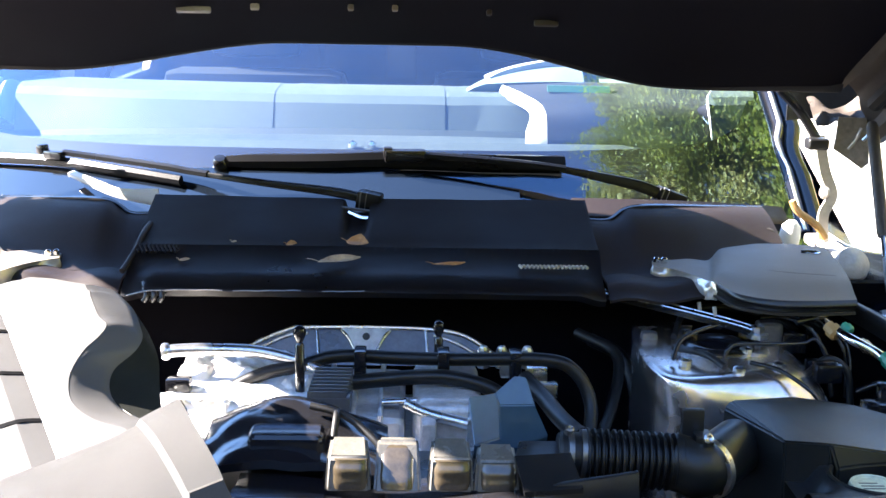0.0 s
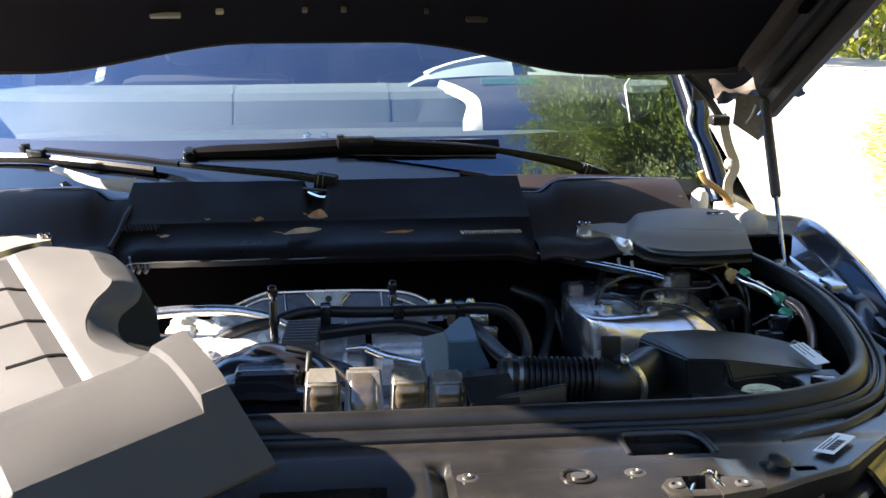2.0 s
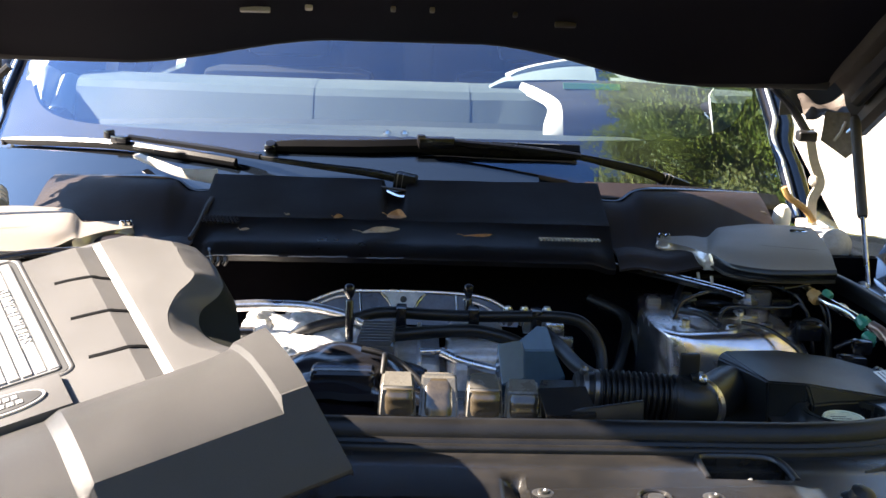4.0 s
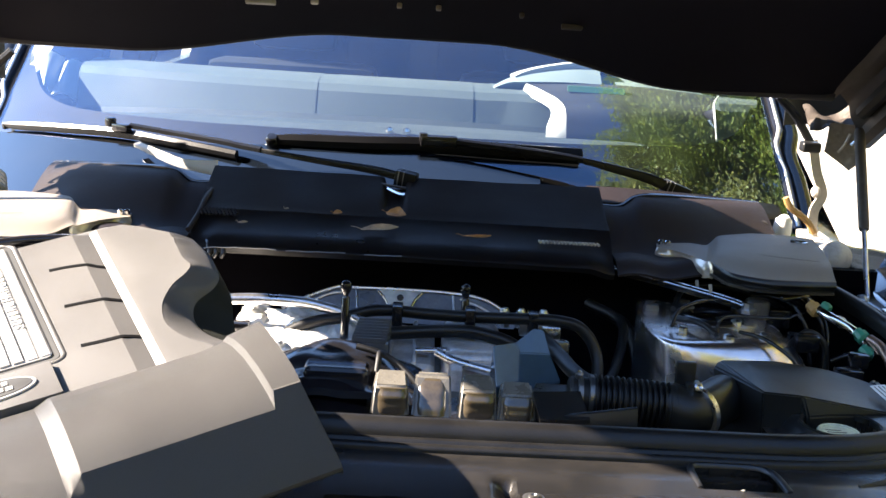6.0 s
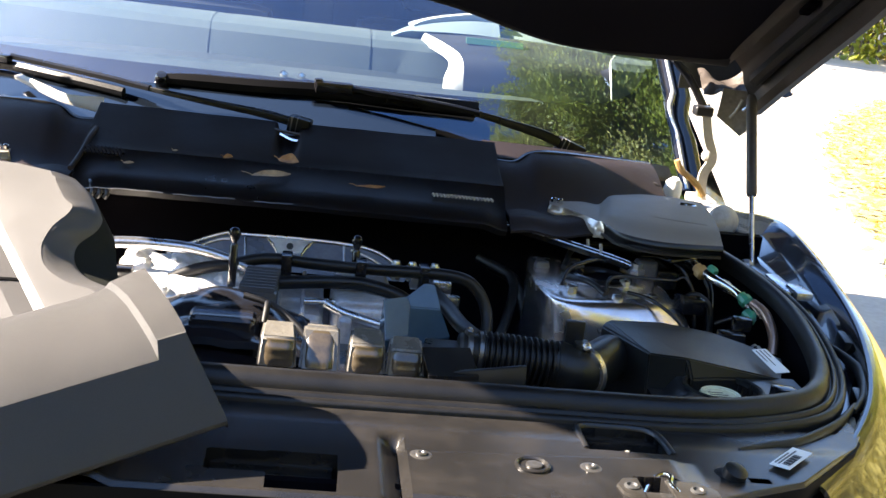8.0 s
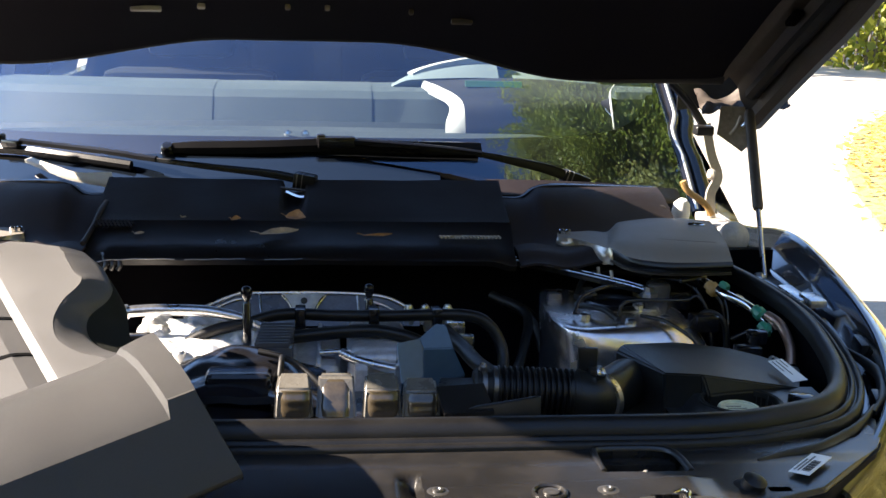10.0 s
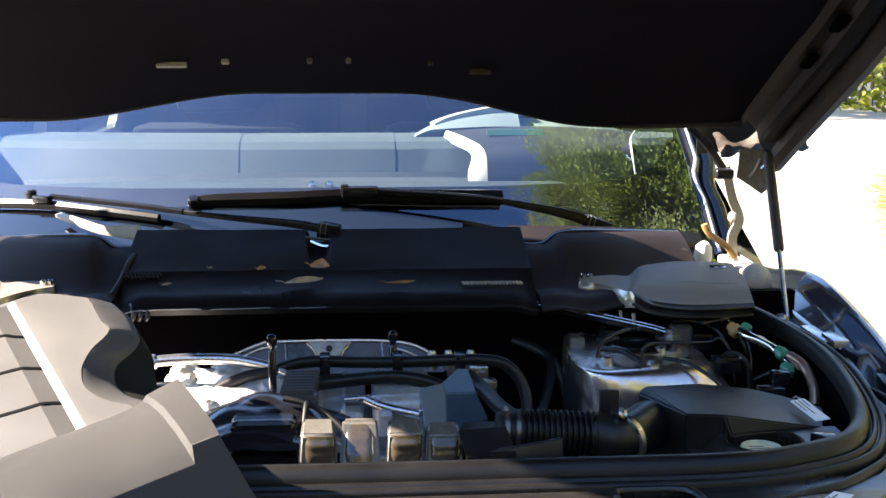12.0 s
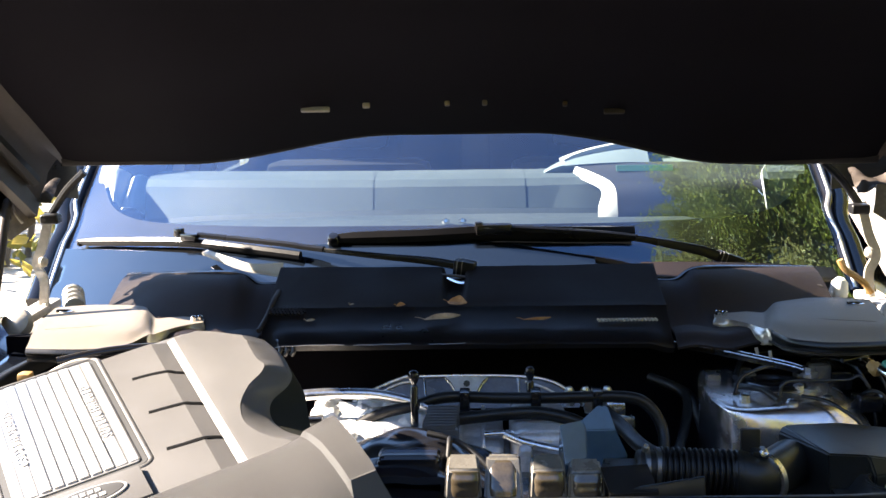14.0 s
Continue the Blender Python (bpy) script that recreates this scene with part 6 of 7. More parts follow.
bm = bmesh.new()
sheet(bm, dome, 64, 48)
bmesh.ops.remove_doubles(bm, verts=bm.verts[:], dist=0.0005)
part("dome", bm, DOME, tower_top, "bare aluminium dome", smooth=60)
bm = bmesh.new()
lathe(bm, (0.50, 1.585, 0.985), (0, 0, 1), [(0.05, 0), (0.05, 0.010), (0.045, 0.014), (0.038, 0.014), (0.034, 0.008), (0.0, 0.008)], 32)
part("top_mount", bm, BLACK_GLOSS, tower_top, "black strut top mount", smooth=40)
for pts in ([(0.44, 1.60, 1.0), (0.47, 1.66, 1.02), (0.53, 1.67, 1.024), (0.59, 1.64, 1.02), (0.63, 1.60, 1.0)], [(0.60, 1.50, 0.98), (0.63, 1.51, 1.0), (0.655, 1.5, 0.985), (0.66, 1.49, 0.94)], [(0.43, 1.55, 1.0), (0.46, 1.50, 1.008), (0.48, 1.47, 1.0)]):
    pipe("wire_loom", pts, 0.0048, RUBBER, "black wiring loom", tower_top)
for bx, by, bz, s_ in ((0.61, 1.60, 1.0, 0.018), (0.46, 1.64, 1.0, 0.014), (0.645, 1.62, 1.02, 0.014), (0.62, 1.53, 0.985, 0.012)):
    bm = bmesh.new()
    box(bm, (bx - s_, bx + s_), (by - s_ * 0.7, by + s_ * 0.7), (bz - 0.02, bz + s_ * 0.6), s_ * 0.25, None, 2)
    part("plug", bm, BLACK_GLOSS, tower_top, "glossy black plug")
for x, y in ((0.435, 1.50), (0.50, 1.47), (0.56, 1.49), (0.47, 1.62), (0.55, 1.63), (0.53, 1.55)):
    bm = bmesh.new()
    lathe(bm, (x, y, 0.988), (0, 0, 1), [(0.014, 0), (0.014, 0.003), (0.009, 0.004), (0.009, 0.012), (0.005, 0.014), (0, 0.014)], 8)
    part("nut", bm, STEEL, tower_top, "bare steel nut")
LINES = [
    [(0.418, 1.50, 1.0), (0.43, 1.52, 1.018), (0.455, 1.54, 1.026), (0.485, 1.56, 1.028), (0.50, 1.58, 1.02)],
    [(0.447, 1.46, 0.985), (0.45, 1.45, 0.99), (0.455, 1.43, 0.97), (0.468, 1.42, 0.955)],
    [(0.494, 1.52, 0.99), (0.496, 1.52, 1.008), (0.515, 1.53, 1.013), (0.573, 1.54, 1.010), (0.609, 1.55, 1.008), (0.626, 1.55, 1.014), (0.642, 1.54, 0.99), (0.65, 1.53, 0.94)],
    [(0.52, 1.49, 1.0), (0.55, 1.46, 1.0), (0.58, 1.43, 0.985), (0.592, 1.42, 0.972)],
    [(0.561, 1.6, 1.03), (0.60, 1.6, 1.03), (0.63, 1.58, 1.018), (0.648, 1.56, 0.98), (0.655, 1.55, 0.93)],
    [(0.57, 1.62, 1.028), (0.62, 1.61, 1.028), (0.655, 1.58, 1.015), (0.672, 1.56, 0.99), (0.675, 1.55, 0.93)],
    [(0.58, 1.63, 1.03), (0.64, 1.62, 1.026), (0.672, 1.59, 1.012), (0.684, 1.57, 0.98), (0.68, 1.55, 0.93)],
]
for pts in LINES:
    pipe("brake_pipe", pts, 0.0031, BLACK_GLOSS, "thin black brake pipe", tower_top, 8)
bm = bmesh.new()
box(bm, (0.556, 0.594), (1.588, 1.615), (0.99, 1.025), 0.010, seg=3)
part("valve_block", bm, PLATE, tower_top, "grey metal valve block")
bm = bmesh.new()
box(bm, (0.395, 0.42), (1.605, 1.625), (0.985, 1.004), 0.008)
part("valve_block", bm, PLATE, tower_top, "grey metal valve block")
brace = thing("brace_bar", "black steel brace bar running to the bulkhead", "brace bar")
bm = bmesh.new()
line = spline([(0.333, 1.67, 1.060), (0.42, 1.655, 1.046), (0.52, 1.61, 1.032), (0.55, 1.595, 1.026)], 6)
sweep(bm, line, [(-0.012, -0.005), (-0.012, 0.002), (-0.008, 0.004), (-0.004, 0.0), (0.004, 0.0), (0.008, 0.004), (0.012, 0.002), (0.012, -0.005)])
bar_ = part("bar", bm, BLACK_GLOSS, brace, smooth=30)
for o in (-0.010, 0.008):
    bm = bmesh.new()
    tube(bm, [p + Vector((0.3 * o, o, 0.004)) for p in line[::3]], 0.0013, 6)
    part("bar_edge", bm, STEEL, bar_, "worn bright edge of the bar")
bm = bmesh.new()
lathe(bm, (0.556, 1.59, 1.018), (0, 0, 1), [(0.016, 0), (0.016, 0.006), (0.01, 0.008), (0.01, 0.016), (0, 0.016)], 8)
part("end_nut", bm, STEEL, brace, "steel nut")

# refrigerant lines along the inner wing
lines = thing("air_con_lines", "metal air-conditioning lines with green and amber fittings", "air-con lines")
pipe("line", [(0.64, 1.60, 1.045), (0.662, 1.53, 1.038), (0.695, 1.50, 1.024), (0.71, 1.47, 1.012), (0.715, 1.44, 1.0)], 0.0075, CHROME, "bright metal line", lines)
pipe("line", [(0.712, 1.47, 1.02), (0.722, 1.44, 1.014), (0.728, 1.41, 0.99), (0.724, 1.39, 0.965)], 0.0075, COPPER, "coppery metal line", lines)
pipe("line", [(0.60, 1.56, 1.05), (0.64, 1.58, 1.052), (0.66, 1.6, 1.04)], 0.004, BLACK_GLOSS, "thin black line", lines)
pipe("line", [(0.655, 1.46, 0.985), (0.68, 1.45, 1.0), (0.70, 1.46, 0.99)], 0.0045, BLACK_GLOSS, "thin black line", lines)
for p, r, mt, lb in (((0.652, 1.552, 1.039), 0.013, AMBER, "amber fitting"), ((0.705, 1.482, 1.019), 0.0125, GREEN, "green fitting"), ((0.706, 1.452, 1.002), 0.0125, GREEN, "green fitting"), ((0.668, 1.545, 1.045), 0.009, GREEN, "green fitting"), ((0.683, 1.515, 1.030), 0.010, HINGE, "pale fitting"), ((0.70, 1.39, 0.97), 0.010, STEEL, "steel fitting")):
    bm = bmesh.new()
    r *= 0.88
    lathe(bm, Vector(p) - Vector((-0.25, 0.6, 0.3)) * r, (-0.5, 1, 0.5), [(r * 0.7, 0), (r, 0.004), (r, r * 1.2), (r * 0.75, r * 1.3), (r * 0.75, r * 1.9), (r * 0.4, r * 2), (0, r * 2)], 10)
    part("fitting", bm, mt, lines, lb, smooth=30)
for p, s in (((0.66, 1.40, 0.985), 0.02), ((0.69, 1.33, 0.975), 0.022), ((0.645, 1.15, 1.0), 0.016), ((0.62, 1.48, 1.01), 0.018), ((0.68, 1.42, 1.005), 0.014)):
    bm = bmesh.new()
    box(bm, (p[0] - s, p[0] + s), (p[1] - s * 0.7, p[1] + s * 0.7), (p[2] - s, p[2] + s * 0.5), s * 0.3, None)
    tagged(part("connector_block", bm, BLACK_GLOSS), "small glossy black connector in the bay corner", "connector", group="bay connectors")
pipe("line", [(0.31, 1.66, 1.0), (0.36, 1.60, 0.985), (0.34, 1.5, 0.95), (0.31, 1.42, 0.93)], 0.008, RUBBER, "black rubber line", lines)
pipe("line", [(0.33, 1.66, 0.99), (0.38, 1.66, 0.96), (0.40, 1.6, 0.9)], 0.010, RUBBER, "black rubber line", lines)

# fuse box and wiring beside the cover
fuse = thing("fuse_box", "black fuse box with cables and orange clip", "fuse box")
bm = bmesh.new()
box(bm, (-0.69, -0.60), (1.33, 1.50), (0.98, 1.05), 0.008)
part("fuse_case", bm, BLACK, fuse)
bm = bmesh.new()
box(bm, (-0.695, -0.675), (1.47, 1.495), (1.05, 1.064), 0.005)
part("clip", bm, AMBER, fuse, "orange clip")
pipe("cable", [(-0.66, 1.42, 1.05), (-0.62, 1.46, 1.075), (-0.58, 1.48, 1.08), (-0.54, 1.47, 1.06)], 0.006, HINGE, "pale cable", fuse)
pipe("cable", [(-0.62, 1.44, 1.05), (-0.60, 1.47, 1.07), (-0.57, 1.50, 1.07)], 0.005, STEEL, "grey cable", fuse)
pipe("cable", [(-0.64, 1.50, 1.075), (-0.56, 1.53, 1.085), (-0.46, 1.55, 1.085), (-0.38, 1.56, 1.07)], 0.008, BLACK_GLOSS, "glossy black pipe", fuse)

# ---- loose engine cover lying askew over the front of the bay ----
COVER_M = Matrix(((0.8761, -0.4674, -0.1183, -0.242), (0.4314, 0.8696, -0.2402, 0.985), (0.2151, 0.1594, 0.9635, 1.088), (0, 0, 0, 1)))
MID = -0.175  # the cover is mirrored about this line
cover = thing("engine_cover", "grey moulded engine cover lying loose and askew", "engine cover")
cover.matrix_basis = COVER_M


def cpart(name, bm, mat, parent=None, label="", smooth=35):
    return part(name, bm, mat, parent or cover, label, smooth)


def both(sgn, u):
    return u if sgn > 0 else 2 * MID - u


def half(u):
    """Folds the mirrored half onto the one whose numbers are given."""
    return MID + abs(u - MID)


def top_edge(v):
    """Edge of the flat top as v runs back: the rim of the round cut-out, then the slanting rear corner."""
    return bend(LIP_TOP, v) if v < 0.30 else lerp(LIP_TOP, v)


def rib_u(v):
    return -0.0075 + 0.033 * v


def top_w(u, v):
    """Height of the top: a raised deck that slopes down to a sharp step, then a level shoulder."""
    d = half(u) - rib_u(v)
    w = lerp([(-0.0225, 0.0085), (-0.021, 0.0080), (-0.0012, 0.0006), (0.0, 0.0), (0.0095, 0.0058), (0.011, 0.0060), (0.08, 0.003)], d)
    w *= 1 - ease(0.374, 0.386, v)
    return w - 0.022 * ease(0.384, 0.436, v)


LIP_TOP = [(-0.02, 0.066), (0.009, 0.0558), (0.0316, 0.040), (0.06, 0.0292), (0.09, 0.0264), (0.125, 0.0338), (0.1446, 0.0425), (0.1734, 0.0616), (0.193, 0.0828), (0.205, 0.092), (0.2125, 0.0945), (0.222, 0.0935), (0.235, 0.0921), (0.28, 0.0955), (0.318, 0.098), (0.356, 0.07), (0.408, 0.013), (0.42, -0.034), (0.43, -0.09), (0.436, -0.175)]
LIP_LOW = [(-0.02, 0.125), (0.02, 0.108), (0.055, 0.085), (0.08, 0.0735), (0.115, 0.0682), (0.145, 0.073), (0.17, 0.0865), (0.188, 0.1115), (0.21, 0.127), (0.232, 0.132), (0.28, 0.1375), (0.33, 0.134)]
SKIRT_LOW = [(-0.02, 0.13), (0.10, 0.112), (0.147, 0.121), (0.205, 0.1375), (0.25, 0.144), (0.29, 0.146), (0.35, 0.14)]

# top skin
bm = bmesh.new()
COLS = [-1.0, -0.8, -0.6, -0.4, -0.2, -0.1, -0.0225, -0.021, -0.016, -0.011, -0.006, -0.0012, 0.0, 0.002, 0.005, 0.0075, 0.0095, 0.011, 0.3, 0.6, 0.85, 1.0]


def top_u(c, v):
    """Column c of the top at v: below -0.1 a share of the way from the middle, near 0 a distance from the step, above a share of the shoulder."""
    r, e = rib_u(v), top_edge(v)
    if c <= -0.1:
        u = MID + (r - 0.0225 - MID) * (1 + c) / 0.9 * 0.985
    elif c <= 0.011:
        u = r + c
    else:
        u = r + 0.011 + (e - r - 0.011) * c
    return min(u, e)


V_ROWS = sorted(set([-0.012 + 0.442 * i / 70 for i in range(71)] + [0.374, 0.377, 0.38, 0.383, 0.386, 0.2125, 0.318, 0.436]))
for sgn in (1, -1):
    rows = []
    for v in V_ROWS:
        rows.append([bm.verts.new((both(sgn, top_u(c, v)), v, top_w(top_u(c, v), v))) for c in COLS])
    for a, b in zip(rows, rows[1:]):
        for j in range(len(COLS) - 1):
            bm.faces.new((a[j], a[j + 1], b[j + 1], b[j]))
bmesh.ops.remove_doubles(bm, verts=bm.verts[:], dist=0.00025)
bmesh.ops.dissolve_degenerate(bm, dist=0.0001, edges=bm.edges[:])
skin = cpart("top_skin", bm, COVER, label="matt grey moulded top", smooth=17)
for sgn in (1, -1):
    for va, vb in ((0.285, 0.271), (0.1805, 0.172), (0.079, 0.0750)):
        bm = bmesh.new()
        r = rib_u(vb)
        line = spline([(both(sgn, r - 0.066), va, 0.0082), (both(sgn, r - 0.045), va - 0.003, 0.0082), (both(sgn, r - 0.0225), (va + vb) / 2 - 0.003, 0.0081), (both(sgn, r - 0.012), vb, 0.0046), (both(sgn, r - 0.001), vb - 0.001, 0.0006)], 5)
        sweep(bm, line, [(-0.0036, -0.003), (-0.0033, 0.0009), (0.0033, 0.0009), (0.0036, -0.003)])
        cpart("slot", bm, VOID, skin, "dark narrow slot")
    # funnel-shaped rim round the cut-out, then the dark lining below it
    def rim(a, b):
        vt, vl = 0.0 + 0.318 * a, 0.03 + 0.30 * a
        p = Vector((top_edge(vt), vt, 0))
        q = Vector((bend(LIP_LOW, vl), vl, 0))
        e = p.lerp(q, b)
        z0 = top_w(p.x, vt)
        return (both(sgn, e.x), e.y, z0 - 0.0004 - (0.024 + z0) * (b ** 1.25 + 0.12 * b * (1 - b)) - 0.004 * ease(0.88, 1.0, b))
    bm = bmesh.new()
    sheet(bm, rim, 110, 14)
    cpart("cut_out_rim", bm, COVER, label="rounded funnel rim of the side cut-out", smooth=60)

    def lining(a, b):
        vl, vs = 0.03 + 0.30 * a, 0.02 + 0.31 * a
        p, q = Vector((bend(LIP_LOW, vl), vl, 0)), Vector((bend(SKIRT_LOW, vs), vs, 0))
        e = p.lerp(q, b)
        return (both(sgn, e.x), e.y, -0.0275 - 0.030 * b)
    bm = bmesh.new()
    sheet(bm, lining, 80, 6)
    cpart("foam_lining", bm, FOAM, label="black foam lining under the cut-out", smooth=60)
# rear wall
bm = bmesh.new()
sheet(bm, lambda a, b: (MID - 0.30 + 0.60 * a, lerp([(0, 0.436), (0.085, 0.43), (0.141, 0.42), (0.188, 0.408), (0.245, 0.356), (0.273, 0.318), (0.305, 0.325)], abs(-0.30 + 0.60 * a)) + 0.004 * b, -0.020 - 0.05 * b), 60, 4)
cpart("rear_wall", bm, COVER, label="shadowed rear wall")

# front roll: an arched bar with a sharp crease, stepped into a sunk middle, a shoulder and a raised end
PROF = [(0.004, -0.012), (-0.002, 0.004), (-0.02, 0.016), (-0.05, 0.028), (-0.09, 0.037), (-0.13, 0.036), (-0.158, 0.032), (-0.1745, 0.0262), (-0.1785, 0.0245)]
TAIL = [(-0.225, -0.0265), (-0.2285, -0.031), (-0.2285, -0.035), (-0.225, -0.039), (-0.214, -0.040)]
FACE = 0.0245 + 0.0265
FACE_RUN = -0.225 + 0.1785


def roll_row(u):
    """Section of the roll at u."""
    x = half(u)
    lift = -0.0205 * max(0.0, min(1.0, 1 - (x + 0.142) / 0.017)) + 0.0135 * max(0.0, min(1.0, (x - 0.0640) / 0.0045))
    rise = 0.014 * ease(0.03, 0.109, x)
    vc, wc = -0.1785 - FACE_RUN / FACE * lift, 0.0245 + lift
    pts = []
    for i, (v, w) in enumerate(PROF):
        g = 0.28 + 0.72 * (i / 8) ** 2.2 if i > 1 else 0.28 * i
        w += lift * g + rise * (0.4, 1.0, 0.7, 0.3, 0.0, 0.0, 0.0, 0.0, 0.0)[i]
        if i == 0:
            w -= 0.03 * ease(0.02, 0.06, x)
        pts.append((v * vc / -0.1785 if i > 1 else v - 0.008 * (rise / 0.014), w))
    for k in (0.25, 0.5, 0.75):
        pts.append((vc + (-0.225 - vc) * k, wc + (-0.0265 - wc) * k))
    return pts + TAIL


def roll_end(i):
    """How far the roll reaches at row i of its section."""
    return lerp([(0, 0.110), (1, 0.110), (4, 0.101), (8, 0.097), (9, 0.099), (12, 0.108), (16, 0.108)], i)


HALF_U = [MID + 0.012 * i for i in range(0, 3)] + [-0.1425, -0.142, -0.1377, -0.1335, -0.1292, -0.125, -0.1245] + [-0.115 + 0.0116 * i for i in range(0, 15)] + [0.0635, 0.064, 0.0662, 0.0685, 0.069, 0.078, 0.088, 0.098, 0.104, 0.108]
us = [both(-1, u) for u in reversed(HALF_U[1:])] + HALF_U
bm = bmesh.new()
rows = []
for u in us:
    sec = roll_row(u)
    row = []
    for i, (v, w) in enumerate(sec):
        x = half(u)
        if x > 0.075:
            x = 0.075 + (x - 0.075) * (roll_end(i) - 0.075) / 0.033
        row.append(bm.verts.new((x if u >= MID else both(-1, x), v, w)))
    rows.append(row)
for a, b in zip(rows, rows[1:]):
    for j in range(len(a) - 1):
        bm.faces.new((a[j], b[j], b[j + 1], a[j + 1]))
for row, way in ((rows[0], -1), (rows[-1], 1)):
    low = [bm.verts.new(v.co + Vector((way * 0.003 * (1 - j / len(row)), 0.0, -0.010 if j < 9 else -0.002))) for j, v in enumerate(row)]
    base = [bm.verts.new((v.co.x, v.co.y, min(v.co.z - 0.001, -0.06 + 0.03 * max(0, j - 10)))) for j, v in enumerate(low)]
    for a, b in ((row, low), (low, base)):
        for j in range(len(row) - 1):
            bm.faces.new((a[j], a[j + 1], b[j + 1], b[j]))
bmesh.ops.solidify(bm, geom=bm.faces[:], thickness=0.004)
roll = cpart("front_roll", bm, COVER, label="arched grey front bar with a sharp crease", smooth=22)


# silver panel with stripes, lettering and a badge
def rounded(hu, v0, v1, r):
    pts = []
    for cu, cv, a0 in ((MID + hu - r, v0 + r, -90), (MID + hu - r, v1 - r, 0), (MID - hu + r, v1 - r, 90), (MID - hu + r, v0 + r, 180)):
        pts += [(cu + r * math.cos(radians(a0 + 15 * k)), cv + r * math.sin(radians(a0 + 15 * k))) for k in range(7)]
    return pts


bm = bmesh.new()
sweep(bm, [Vector((u, v, 0.0088)) for u, v in rounded(0.0835, 0.0605, 0.388, 0.013)] + [Vector((*rounded(0.0835, 0.0605, 0.388, 0.013)[0], 0.0088))], [(-0.0035, -0.003), (-0.003, 0.0004), (-0.001, 0.0018), (0.001, 0.0014), (0.004, -0.0006), (0.004, -0.003)], caps=False)
cpart("panel_surround", bm, COVER, label="raised grey bead round the silver panel", smooth=60)
bm = bmesh.new()
plate(bm, rounded(0.0795, 0.0645, 0.384, 0.010), 0.004, 0.0092)
frame_ = cpart("panel_frame", bm, INK, label="dark groove round the silver panel")
bm = bmesh.new()
plate(bm, rounded(0.0725, 0.0705, 0.378, 0.007), 0.006, 0.0112, None, 0.0012)
panel = cpart("silver_panel", bm, SILVER_DULL, label="dull silver panel with raised strips and lettering")
for i in range(6):
    u = -0.2107 + 0.01433 * i
    bm = bmesh.new()
    box(bm, (u - 0.0057, u + 0.0057), (0.0745, 0.374), (0.0105, 0.0138), 0.0012)
    cpart("silver_strip", bm, SILVER_PAINT, panel, "raised silver strip")
for u, w in ((MID - 0.051, 0.0060), (MID + 0.051, 0.0060), (MID - 0.0655, 0.0052), (MID + 0.0655, 0.0052)):
    bm = bmesh.new()
    box(bm, (u - w, u + w), (0.0745, 0.374), (0.0105, 0.0125), 0.001)
    cpart("silver_strip", bm, SILVER_PAINT, panel, "raised silver strip")


def letters(text, size, m, mat, parent, name):
    c = bpy.data.curves.new(name, "FONT")
    c.body, c.size, c.extrude, c.space_character, c.align_x, c.align_y = text, size, 0.0012, 1.35, "CENTER", "CENTER"
    tmp = new(name, c)
    dg = bpy.context.evaluated_depsgraph_get()
    me = bpy.data.meshes.new_from_object(tmp.evaluated_get(dg))
    bpy.data.objects.remove(tmp)
    me.transform(m)
    me.materials.clear()
    me.materials.append(mat)
    ob = new(name, me)
    ob.parent = parent
    return ob


letters("SUPERCHARGED", 0.0165, Matrix.Translation((MID + 0.051, 0.225, 0.0128)) @ Matrix.Rotation(radians(90), 4, "Z"), SILVER_PAINT, panel, "lettering")
letters("SUPERCHARGED", 0.0165, Matrix.Translation((MID - 0.051, 0.225, 0.0128)) @ Matrix.Rotation(radians(-90), 4, "Z"), SILVER_PAINT, panel, "lettering")
bm = bmesh.new()
plate(bm, [(MID - 0.0665, 0.054), (MID + 0.0665, 0.054), (MID + 0.0665, -0.016), (MID - 0.0665, -0.016)], 0.0, 0.0165, None, 0.002)
plinth = cpart("badge_plinth", bm, COVER, label="raised plinth for the badge")
bm = bmesh.new()
plate(bm, [(MID + 0.046 * math.cos(a), 0.020 + 0.0195 * math.sin(a)) for a in [2 * math.pi * i / 40 for i in range(40)]], 0.0155, 0.019, None, 0.001)
cpart("badge_rim", bm, SILVER_PAINT, plinth, "silver oval badge rim")
bm = bmesh.new()
plate(bm, [(MID + 0.042 * math.cos(a), 0.020 + 0.0165 * math.sin(a)) for a in [2 * math.pi * i / 40 for i in range(40)]], 0.0185, 0.0197, None, 0.0003)
cpart("badge_field", bm, INK, plinth, "dark oval badge field")
bm = bmesh.new()
for (a, b, c) in ((-0.022, 0.020, 0.0258), (-0.024, 0.024, 0.0142)):
    k = 5
    for i in range(k):
        u = MID + a + (b - a) * i / k
        box(bm, (u, u + (b - a) / k * 0.72), (c - 0.0035, c + 0.0035), (0.0195, 0.0207), 0.0004)
cpart("badge_bars", bm, SILVER_PAINT, plinth, "silver bars on the badge")

